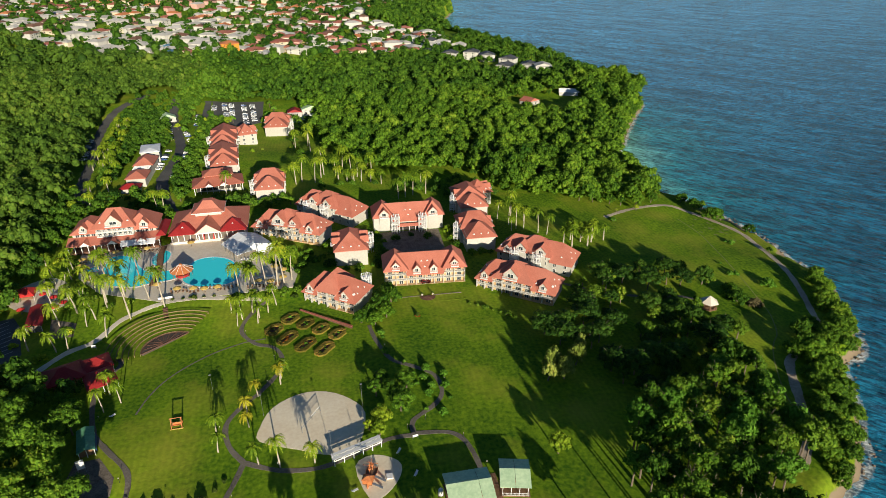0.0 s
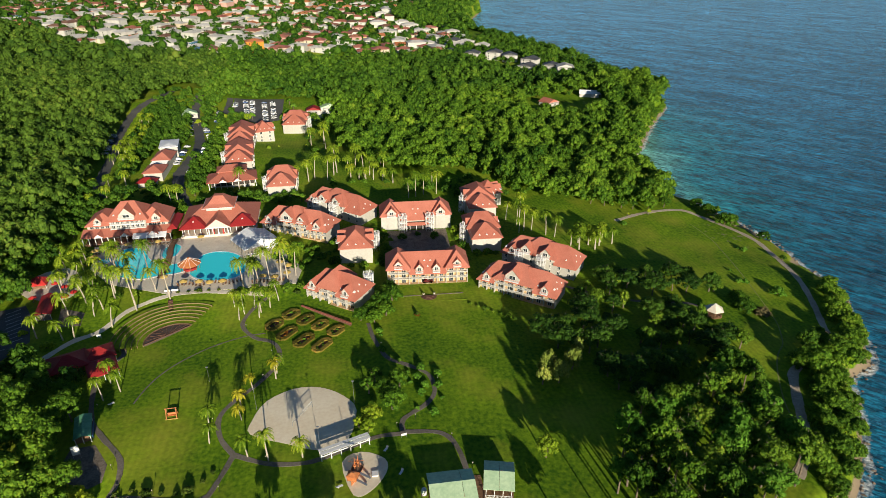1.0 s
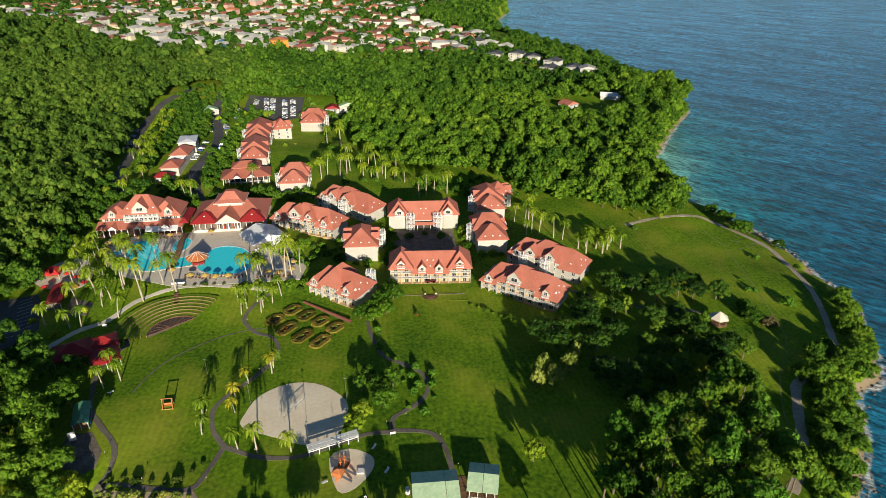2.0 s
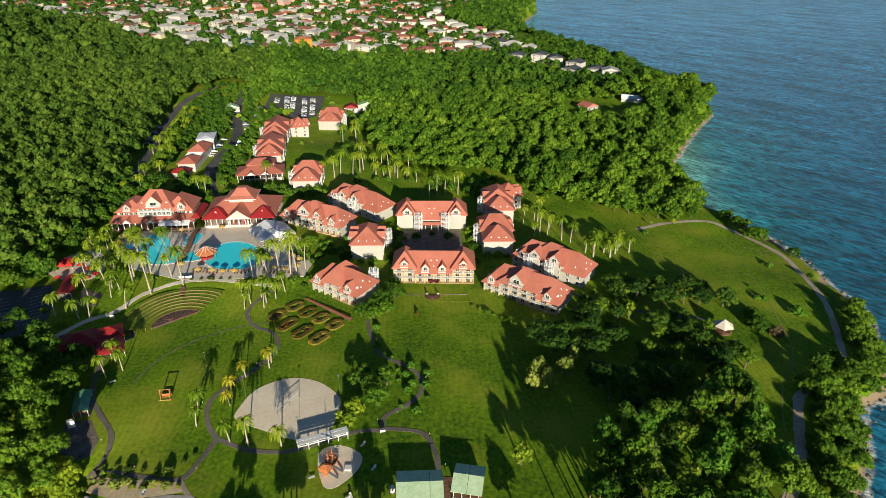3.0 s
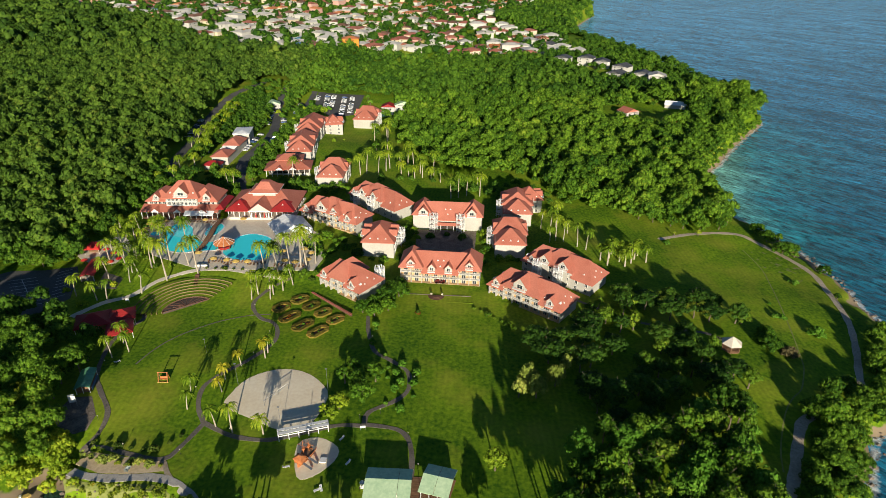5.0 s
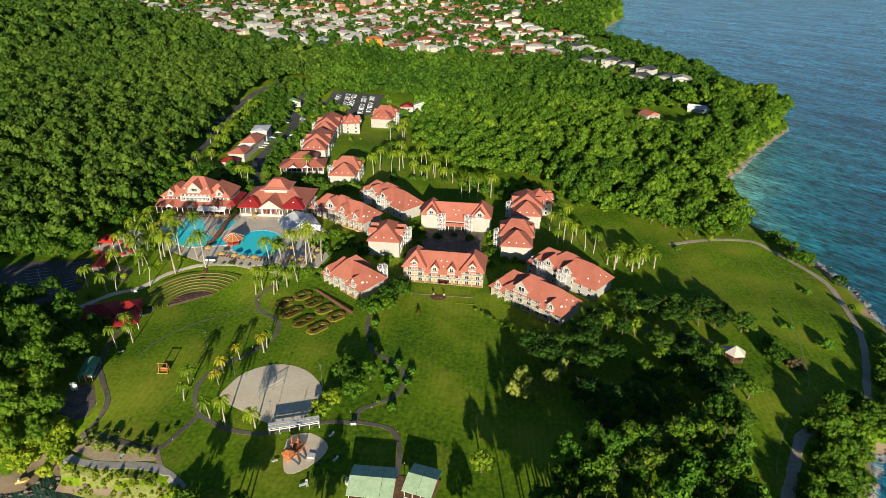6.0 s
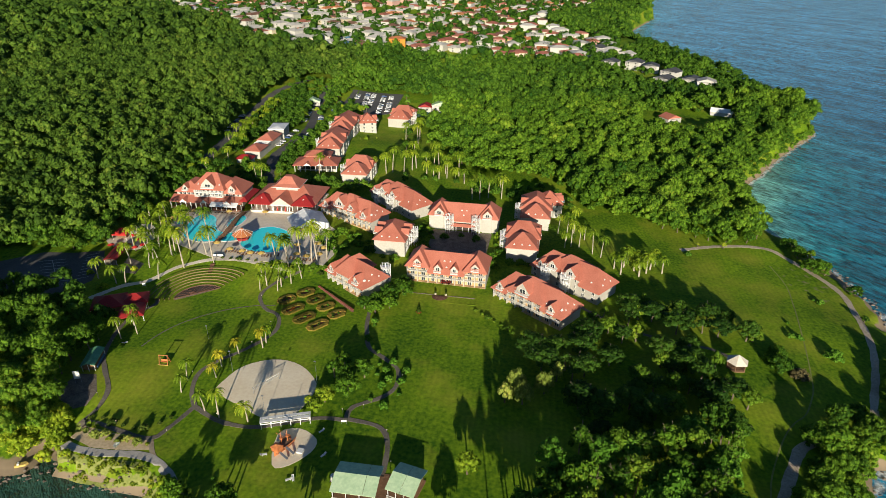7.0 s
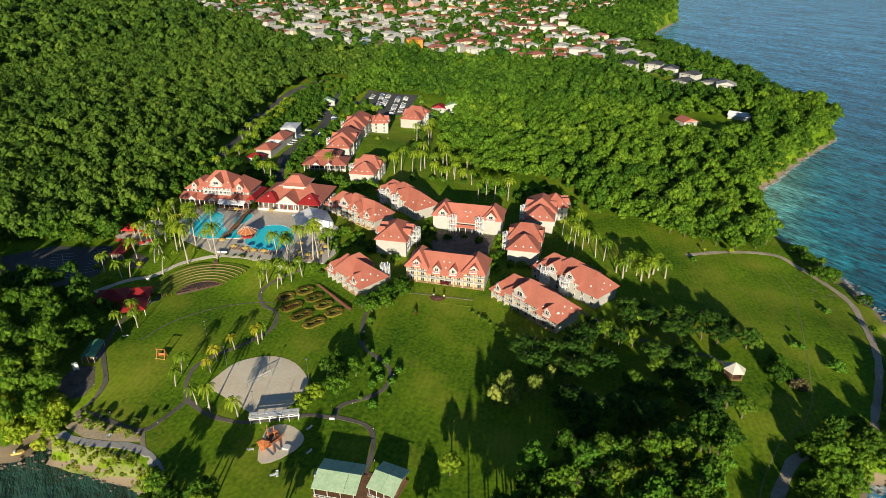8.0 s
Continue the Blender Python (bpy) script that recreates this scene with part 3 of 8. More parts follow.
def stair_tower(house, x, y, r=2.1, top=8.4):
    """A white open spiral stair with round landings."""
    s = Shape().tube((x, y, -1.5), (x, y, top + 1.2), 0.22, sides=8)
    t = part("stair_tower", s, TRIM, house, "white open spiral stair tower")
    for k in range(10):
        a = k * math.tau / 10
        part("post", Shape().tube((x + r * math.cos(a), y + r * math.sin(a), -1.5), (x + r * math.cos(a), y + r * math.sin(a), top + (0.9 if k % 2 else 0.2)), 0.11, sides=5), TRIM, t)
    for k in range(1, 4):
        z = k * STOREY + 0.1
        ring = [(x + (r + 0.1) * math.cos(i * math.tau / 14), y + (r + 0.1) * math.sin(i * math.tau / 14)) for i in range(14)]
        part("landing", Shape().prism(ring, z - 0.2, z), TRIM, t)
        s = Shape()
        for i in range(14):
            a, b = ring[i], ring[(i + 1) % 14]
            s.tube((*a, z + 1.0), (*b, z + 1.0), 0.06, sides=4).tube((*a, z + 0.55), (*b, z + 0.55), 0.04, sides=4).tube((*a, z), (*a, z + 1.0), 0.04, sides=4)
        part("railing", s, TRIM, t)
        s = Shape()
        for i in range(12):
            a = i * math.tau / 13 + k
            s.prism([(x, y), (x + 1.9 * math.cos(a), y + 1.9 * math.sin(a)), (x + 1.9 * math.cos(a + 0.48), y + 1.9 * math.sin(a + 0.48))], z - STOREY + i * 0.2, z - STOREY + i * 0.2 + 0.06)
        part("treads", s, TRIM, t)


def lo_roof(x0, x1, kl, kr, d, ze=EAVE_LO, zr=RIDGE_LO, over=0.85, lip=0.28):
    """A pitched roof whose ridge ends kl and kr inside its eaves; a negative one runs on into the next roof."""
    xa, xb = x0 - (over if kl > 0 else 0), x1 + (over if kr > 0 else 0)
    y0, y1, yc = -over, d + over, d / 2
    s = Shape()
    s.v = [(x, y, z) for z in (ze - lip, ze) for x, y in ((xa, y0), (xb, y0), (xb, y1), (xa, y1))] + [(x0 + kl, yc, zr), (x1 - kr, yc, zr)]
    s.f = [(3, 2, 1, 0), (0, 1, 5, 4), (1, 2, 6, 5), (2, 3, 7, 6), (3, 0, 4, 7), (4, 5, 9, 8), (5, 6, 9), (6, 7, 8, 9), (7, 4, 8)]
    return s


def hotel(x, y, turn, d, segments, label, towers=(), name="hotel_block", big=None, lift=0.0, storeys=None):
    """A hotel block of white walls under hipped roofs. Segments along the front: (length, kind, bays, dormers); kind hi or lo,
    with a plus for balconies and a minus for plain walls."""
    length = sum(s[0] for s in segments)
    c, sn = math.cos(radians(turn)), math.sin(radians(turn))
    xc, yc = x + c * length / 2 - sn * d / 2, y + sn * length / 2 + c * d / 2
    h = thing(name, pose(x, y, gz(xc, yc) + lift, 0, 0, turn), label, "hotel building", "hotel blocks")
    x0 = 0.0
    for i, (w, kind, bays, dormers) in enumerate(segments):
        x1, hi, open_front = x0 + w, kind[:2] == "hi", kind[2] == "+"
        eave = EAVE_HI if hi else EAVE_LO
        inset = 1.6 if open_front else 0.0
        part("wall", Shape().box(x0 + 0.01, inset, -2.5, x1 - 0.01, d, eave - 0.02), WHITE, h)
        floors = 3 if hi else 2
        if open_front:
            part("balcony_wall", Shape().box(x0 + 0.05, inset - 0.07, 0, x1 - 0.05, inset, eave - 0.05), OCHRE, h, "ochre balcony back wall")
            bay = w / bays
            for b in range(bays + 1):
                px = x0 + b * bay
                part("partition", Shape().box(max(px - 0.16, x0), 0.0, -2.5, min(px + 0.16, x1), inset - 0.08, eave - 0.03), WHITE, h)
            for k in range(floors):
                part("balcony_slab", Shape().box(x0 + 0.02, -0.06, k * STOREY - (0.14 if k else 1.2), x1 - 0.02, inset - 0.09, k * STOREY + 0.1), WHITE if k else OCHRE, h)
                for b in range(bays):
                    px = x0 + b * bay
                    window(h, px + bay * 0.32, inset - 0.16, k * STOREY + 0.12, bay * 0.34, 1.9, name="balcony_door")
                    if k:
                        part("railing", railing_mesh(bay - 0.4), None, h, m=pose(px + 0.2, -0.05, k * STOREY + 0.1))
            part("lintel", Shape().box(x0 + 0.03, -0.03, eave - 0.5, x1 - 0.03, 0.2, eave - 0.04), WHITE, h)
        elif bays:
            for k in range(floors):
                for b in range(bays):
                    window(h, x0 + (b + 0.5) * w / bays - 0.6, -0.07, k * STOREY + 0.7, 1.2, 1.4)
        if kind == "lo-" and not bays:
            # thin dark sheet on the wall paints the passage's shade
            part("recess", Shape().box(x0 + 1.2, -0.06, -1.0, x1 - 1.2, -0.01, 4.2), SHADE_DARK, h, "dark sheet painted as the shaded open passage under the roof")
            part("porch_roof", Shape().hip(x0 + 1.0, x1 - 1.0, -2.6, 0.2, 3.3, 4.2), ROOF, h)
            for b in range(5):
                part("column", Shape().box(x0 + 1.4 + b * (w - 3.0) / 4, -2.4, -1.0, x0 + 1.65 + b * (w - 3.0) / 4, -2.15, 3.2), TRIM, h)
        first, end = i == 0, i == len(segments) - 1
        if hi:
            zr = RIDGE_HI if w > 8 else RIDGE_HI - 0.6
            s = Shape().hip(x0 - 0.75, x1 + 0.75, -0.95, d + 0.95, EAVE_HI, zr)
        else:
            reach = 5.0
            s = lo_roof(x0, x1, d * 0.42 if first else -reach, d * 0.42 if end else -reach, d)
        part("roof", s, ROOF, h)
        slope = (RIDGE_LO - EAVE_LO) / (d / 2 + 0.85)
        for k, dx in enumerate(dormers):
            px = x0 + w * dx
            if hi and not open_front:
                dormer(h, px, EAVE_HI + 0.3, 4.6, -0.5, 5.0, 1.7, 2.3)
                part("projection", Shape().box(px - 2.3, -0.5, -2.0, px + 2.3, 0.0, EAVE_HI + 0.3), WHITE, h)
            elif hi:
                dormer(h, px, EAVE_HI + 0.5, 3.4, 0.25, 4.0, 1.5, 1.7)
            else:
                dormer(h, px, EAVE_LO + 0.75, 3.2, 0.15, 4.6, 1.7, 1.9)
        if not hi:
            for dx in (0.5,) if len(dormers) != 1 else (0.15, 0.85):
                vent(h, x0 + w * dx, 1.6, EAVE_LO + slope * 2.35)
            if w > 12:
                for dx in (0.42, 0.58):
                    vent(h, x0 + w * dx, 3.6, EAVE_LO + slope * 4.35)
            if end or first:
                turn_v = 90 if end else -90
                k = (RIDGE_LO - EAVE_LO) / (d * 0.42 + 0.85)
                for j, (yy, inn) in enumerate(((0.3, 1.4), (0.5, 2.6), (0.7, 1.4))):
                    px = x1 + 0.85 - inn if end else x0 - 0.85 + inn
                    vent(h, px, d * yy, EAVE_LO + k * inn - 0.1, turn=turn_v)
        x0 = x1
    if big:
        dormer(h, big, EAVE_HI + 0.6, 6.2, 0.05, 5.5, 1.9, 3.2)
    for tx, ty in towers:
        stair_tower(h, tx, ty)
    return h


def block(x, y, turn, w, d, label, tower=None, bays=0, vents=True, ridge=RIDGE_HI, lift=0.0):
    """A smaller block end-on: plain white gable wall, hipped roof with three vents."""
    h = hotel(x, y, turn, d, [(w, "hi-", bays, ())], label, [tower] if tower else (), lift=lift)
    if d > 22:
        for c in [c for c in h.children if c.name.startswith("roof") and not c.name.startswith("roof_vent")]:
            bpy.data.objects.remove(c)
        part("roof", Shape().hip(-0.75, w + 0.75, -0.95, 14.0, EAVE_HI - 0.6, ridge - 1.2), ROOF, h)
        part("roof", Shape().hip(-1.6, w + 1.6, 8.5, d + 0.95, EAVE_HI + 0.4, ridge, 5.5), ROOF, h)
        part("wall", Shape().box(-0.9, 9.4, -2.5, w + 0.9, d - 0.05, EAVE_HI + 0.1), WHITE, h)
    k = (ridge - EAVE_HI) / ((w + 1.5) / 2)
    if vents:
        for dx in (0.25, 0.5, 0.75):
            vent(h, w * dx, 0.6, EAVE_HI + k * 1.4 - (0.6 if d > 22 else 0))
    for yy in (0.62,) if d > 22 else (0.35, 0.65):
        for side, turn_v in ((-0.9, -90), (w + 0.9, 90)):
            dormer(h, 0, EAVE_HI + 0.3, 3.0, 0.35, 3.4, 1.4, 1.6, True, None, turn_v, (side, d * yy))
    for k2 in range(3):
        for yy in (0.15, 0.3, 0.55, 0.8):
            window(h, w + (0.97 if d * yy > 9.4 and d > 22 else 0.07), d * yy, k2 * STOREY + 0.6, 1.4, 1.6, 90)
            window(h, -(0.97 if d * yy > 9.4 and d > 22 else 0.07), d * yy, k2 * STOREY + 0.6, 1.4, 1.6, -90)
    return h


A = "white balconied hotel block under terracotta roofs"
hotel(-17.3, 0.4, -2.2, 14, [(9.4, "hi+", 2, (0.5,)), (15.8, "lo+", 4, (0.27, 0.73)), (9.4, "hi+", 2, (0.5,))], A + ", facing the lawn")
hotel(21.1, -6.2, -35, 14, [(7.2, "lo+", 2, (0.5,)), (17.0, "hi+", 4, ()), (9.6, "lo+", 2, (0.5,))], A + ", beside the grove", big=15.0)
hotel(-50.9, -6.9, -33, 14, [(6.4, "lo+", 2, (0.5,)), (8.4, "hi+", 2, ()), (8.5, "lo+", 2, (0.5,))], A + ", beside the flower beds", towers=[(20, 16)])
hotel(36.2, 16.2, -36.5, 14, [(8.0, "lo-", 2, (0.6,)), (17.0, "hi-", 4, (0.2, 0.75)), (9.5, "lo-", 2, ())], "white hotel block with open stair towers and terracotta roof", towers=[(9, -2.2), (19.5, -2.2)])
hotel(-76.0, 55.8, -25.5, 14, [(8.0, "lo+", 2, (0.5,)), (17.0, "hi+", 4, (0.8,)), (10.0, "lo+", 3, (0.5,))], A + ", behind the white marquee", big=14.0)
hotel(-56.2, 83.3, -38.4, 14, [(8.0, "lo-", 2, (0.5,)), (18.0, "hi-", 4, (0.2, 0.7)), (10.0, "lo-", 2, ())], "white hotel block with stair towers and terracotta roof among palms", towers=[(9, -2.2), (20, -2.2)])
hotel(-17.6, 54.6, -1, 14, [(9.6, "hi-", 0, (0.55,)), (16.0, "lo-", 0, ()), (9.6, "hi-", 0, (0.45,))], "white hotel block with two spiral stair towers on a courtyard", towers=[(10.8, -2.0), (24.4, -2.0)])
block(-37.6, 21.2, 0, 14.6, 19, "plain white end-on hotel block with terracotta hipped roof", (16.2, 13))
block(24.0, 26.0, 0, 14.0, 24, "white hotel block with terracotta roof beside the courtyard", (-1.8, 13))
block(29.0, 62.0, 0, 14.0, 26, "white hotel block with terracotta roof below the woods", (-1.8, 12))
block(38.0, 78.0, 12, 12.0, 12, "short white hotel wing with terracotta roof at the wood's edge", None, 2)
block(-78.4, 100.0, 2, 14.6, 24, "white hotel block with terracotta roof behind the reception", (-1.6, 10))
block(-106.0, 134.5, 8, 14.5, 34, "long white hotel block with terracotta roof along the drive", (-1.6, 14))
block(-112.0, 176.0, 5, 14.5, 36, "white hotel block with terracotta roof beside the car park", (-1.6, 14))
block(-98.0, 204.0, 18, 12.0, 14, "short white hotel wing with terracotta roof on the lawn", None, 2)
block(-82.7, 228.6, -2, 16.0, 25, "free-standing white hotel block with terracotta roof by the car park", (17.4, 12))

# ---- restaurant, pavilion, reception ----
def column_row(parent, x0, x1, y, n, z1, z0=-0.6, r=0.16):
    for i in range(n):
        x = x0 + (x1 - x0) * i / (n - 1)
        part("column", Shape().box(x - r, y - r, z0, x + r, y + r, z1).box(x - r * 1.6, y - r * 1.6, z1 - 0.35, x + r * 1.6, y + r * 1.6, z1 - 0.1), TRIM, parent)


def restaurant():
    x, y = -155.5, 48.8
    h = thing("restaurant", pose(x, y, 4.0, 0, 0, 3.5), "white restaurant house with balconies, porch and terracotta gabled roofs", "restaurant building")
    L, d0 = 36.0, 4.6
    part("floor", Shape().box(-1, -1, -2, L + 1, d0, 0.12), EARTH_RED, h)
    part("wall", Shape().box(0, d0, -2, L, d0 + 15, 7.2), WHITE, h)
    part("wall", Shape().box(10.5, d0 - 1.2, 4.6, 26.5, d0 + 14, 9.6), WHITE, h)
    # shade under the porch, painted as a dark sheet
    part("inner_wall", Shape().box(0.5, d0 - 0.3, 0.1, L - 0.5, d0 - 0.02, 3.4), SHADE_DARK, h, "dark sheet painted as the shaded glazed dining-room front")
    s = Shape()
    s.v = [(-2, -1.2, 3.2), (L + 2, -1.2, 3.2), (L + 2, d0 + 0.2, 5.2), (-2, d0 + 0.2, 5.2), (-2, -1.2, 3.45), (L + 2, -1.2, 3.45), (L + 2, d0 + 0.2, 5.45), (-2, d0 + 0.2, 5.45)]
    s.f = [(3, 2, 1, 0), (4, 5, 6, 7), (0, 1, 5, 4), (1, 2, 6, 5), (2, 3, 7, 6), (3, 0, 4, 7)]
    part("porch_roof", s, ROOF, h)
    for gx in (6.0, 17.5, 30.0):
        part("porch_gable", Shape().gable(gx - 2.6, gx + 2.6, -1.9, 3.6, 3.3, 5.4), ROOF, h)
        part("gable_board", Shape().face((gx - 2.3, -1.6, 3.3), (gx + 2.3, -1.6, 3.3), (gx, -1.6, 5.15)), TRIM, h)
    column_row(h, -1.4, L + 1.4, -0.9, 15, 3.3)
    part("awning", Shape().face((21.0, -3.4, 2.6), (36.0, -3.4, 2.6), (36.0, -0.4, 3.9), (21.0, -0.4, 3.9)).face((21.0, -3.4, 2.3), (36.0, -3.4, 2.3), (36.0, -3.4, 2.6), (21.0, -3.4, 2.6)), CANVAS, h, "white canvas awning")
    for k, (z, x0, x1, n) in enumerate(((5.5, 1, 10, 4), (5.5, 11, 26, 7), (7.8, 11, 26, 7), (5.5, 27, 35, 4))):
        yy = d0 - 1.28 if 10 < x0 < 27 - 1 else d0 - 0.08
        for i in range(n):
            window(h, x0 + (x1 - x0) * i / n + 0.3, yy, z, (x1 - x0) / n - 0.7, 1.35)
        if 10 < x0 < 26:
            part("balcony", Shape().box(x0 - 0.4, d0 - 2.2, z - 0.3, x1 + 0.4, d0 - 1.2, z - 0.12), TRIM, h)
            part("railing", railing_mesh(x1 - x0 + 0.8), None, h, m=pose(x0 - 0.4, d0 - 2.2, z - 0.12))
    part("roof", Shape().hip(-0.9, 14, d0 - 0.9, d0 + 15.9, 7.2, 11.8, 5.5), ROOF, h)
    part("roof", Shape().hip(8.8, 27.8, d0 - 2.2, d0 + 15.2, 9.4, 16.2, 6.5), ROOF, h)
    part("roof", Shape().hip(21.5, L + 0.9, d0 - 0.9, d0 + 15.9, 7.2, 13.2, 5.5), ROOF, h)
    dormer(h, 18.5, 10.3, 7.0, d0 - 1.3, 7.0, 1.7, 3.6)
    dormer(h, 5.0, 7.9, 3.2, d0 - 0.1, 4.0, 1.6, 1.8)
    dormer(h, 31.0, 7.9, 3.8, d0 - 0.1, 5.0, 1.8, 2.2)
    for vx in (12.6, 24.4):
        vent(h, vx, d0 + 0.2, 11.3)
    part("side_roof", Shape().hip(L, L + 4.5, d0 - 4.0, d0 + 14, 4.4, 6.2), RED_ROOF, h)


def pavilion():
    h = thing("pool_pavilion", pose(-113.4, 52.2, 4.0, 0, 0, 3.0), "open poolside pavilion with layered terracotta roof and red corner awnings", "pavilion")
    W, d = 34.0, 27.0
    part("floor", Shape().box(-0.5, -0.8, -2, W + 0.5, d, 0.15), DECK, h)
    # dark box paints the shade under the pavilion roof
    part("inner_wall", Shape().box(2, 7, 0, W - 2, d - 0.5, 3.6), SHADE_DARK, h, "dark box painted as the shaded bar interior")
    column_row(h, 0.3, W - 0.3, 0.2, 13, 3.9)
    for i in range(6):
        part("column", Shape().box(0.1, 4 + i * 4, 0, 0.4, 4.3 + i * 4, 3.9), TRIM, h)
        part("column", Shape().box(W - 0.4, 4 + i * 4, 0, W - 0.1, 4.3 + i * 4, 3.9), TRIM, h)
    part("roof", Shape().hip(-1.2, W + 1.2, 1.5, d + 1, 4.0, 10.2, 11.0), ROOF, h)
    part("front_gable_roof", Shape().gable(W / 2 - 6.2, W / 2 + 6.2, -2.2, 14, 4.0, 8.6), ROOF, h)
    part("gable_board", Shape().face((W / 2 - 5.6, -1.6, 4.0), (W / 2 + 5.6, -1.6, 4.0), (W / 2, -1.6, 8.2)), WHITE, h)
    part("arch_board", Shape().box(W / 2 - 6, -1.7, 3.6, W / 2 + 6, -1.5, 4.1), TRIM, h)
    for cx, label in ((5.6, ""), (W - 5.6, "")):
        part("corner_roof", Shape().hip(cx - 6.4, cx + 6.4, -1.6, 11.0, 4.05, 8.0), RED_ROOF, h, "bright red pyramid roof")
        vent(h, cx, 1.7, 6.0, 1.3)
    part("lantern_wall", Shape().box(W / 2 - 6.0, 9.5, 8.2, W / 2 + 6.0, 20.5, 10.6), WHITE, h)
    s = Shape()
    rings = [(7.6, 7.0, 10.2), (5.2, 4.8, 11.4), (3.4, 3.1, 13.2), (2.2, 1.6, 14.6)]
    cx, cy = W / 2, 15.0
    for (a, b, z), (c, e, z2) in zip(rings[:-1], rings[1:]):
        lo = [(cx - a, cy - b, z), (cx + a, cy - b, z), (cx + a, cy + b, z), (cx - a, cy + b, z)]
        up = [(cx - c, cy - e, z2), (cx + c, cy - e, z2), (cx + c, cy + e, z2), (cx - c, cy + e, z2)]
        for i in range(4):
            s.face(lo[i], lo[(i + 1) % 4], up[(i + 1) % 4], up[i])
    s.face(*up)
    s.face(*[(cx - 7.6, cy + 7.0, 10.2), (cx + 7.6, cy + 7.0, 10.2), (cx + 7.6, cy - 7.0, 10.2), (cx - 7.6, cy - 7.0, 10.2)])
    part("lantern_roof", s, ROOF, h, "flared terracotta top roof")
    part("fascia", Shape().box(cx - 7.7, cy - 7.1, 9.95, cx + 7.7, cy + 7.1, 10.19), TRIM, h)
    for k in range(5):
        x = W / 2 - 4.5 + k * 2.2
        part("banner", Shape().face((x, -1.9, 0.6), (x + 0.7, -1.9, 0.6), (x + 0.5, -1.9, 3.4), (x + 0.2, -1.9, 3.4)), RED_CANVAS if k % 2 else CANVAS, h, "hanging cloth banner")


def reception():
    h = thing("reception_hall", pose(-112.5, 111.0, 5.0, 0, 0, 10.0), "low reception hall with red and terracotta roofs and white arches", "reception building")
    W, d = 26.0, 15.0
    part("wall", Shape().box(1, 4, -2, W - 1, d, 4.0), WHITE, h)
    # shade behind the arches, painted as a dark sheet
    part("inner_wall", Shape().box(1.2, 3.7, 0, W - 1.2, 3.95, 3.4), SHADE_DARK, h)
    column_row(h, 0.2, W - 0.2, 0.2, 9, 3.6)
    part("roof", Shape().hip(-1, W + 1, -0.8, d + 1, 3.9, 7.2), ROOF, h)
    part("upper_roof", Shape().hip(5.0, W - 4.0, 6.0, d + 1.5, 7.6, 10.2), ROOF, h)
    part("upper_wall", Shape().box(6, 7, 4, W - 5, d, 7.5), WHITE, h)
    for gx in (8.0, 16.0):
        part("porch_gable", Shape().gable(gx - 2.8, gx + 2.8, -1.6, 4, 3.7, 5.8), ROOF, h)
        part("gable_board", Shape().face((gx - 2.4, -1.2, 3.7), (gx + 2.4, -1.2, 3.7), (gx, -1.2, 5.5)), TRIM, h)


def annex():
    h = thing("service_house", pose(-151.5, 163.0, gz(-146, 165), 0, 0, 10), "white flat-roofed service house beside the car park", "service building")
    part("wall", Shape().box(0, 0, -2, 10.5, 16, 7.0), WHITE, h)
    part("roof", Shape().box(-0.5, -0.5, 7.0, 11, 16.5, 7.4).hip(0.5, 10, 0.5, 15.5, 7.5, 8.4), CANVAS, h, "pale flat roof")
    for k in range(3):
        window(h, 1.0 + 2.9 * k, -0.07, 4.0, 1.4, 1.5)
    g = thing("storage_house", pose(-150.0, 122.5, gz(-142, 132), 0, 0, 2), "long low storage house with terracotta roof", "service building")
    part("wall", Shape().box(0, 0, -2, 10, 37, 5.2), WHITE, g)
    part("roof", Shape().hip(-0.8, 10.8, -0.8, 13.5, 5.2, 8.0), ROOF, g)
    part("flat_roof", Shape().box(0.1, 13.6, 5.2, 9.9, 20.4, 5.5), GREY_ROOF, g, "dark flat roof between the tiled ones")
    for i in range(7):
        part("beam", Shape().box(0.3, 14.0 + i, 5.5, 9.7, 14.2 + i, 5.75), TRIM, g)
    part("roof", Shape().hip(-0.8, 10.8, 20.5, 37.8, 5.8, 9.2), ROOF, g)
    k = thing("kiosk", pose(-150.5, 112.0, gz(-146, 115), 0, 0, 0), "small white kiosk with a red roof", "kiosk")
    part("wall", Shape().box(0, 0, -1, 9, 6, 3.2), WHITE, k)
    part("roof", Shape().hip(-0.8, 9.8, -0.8, 6.8, 3.2, 5.2), RED_ROOF, k)


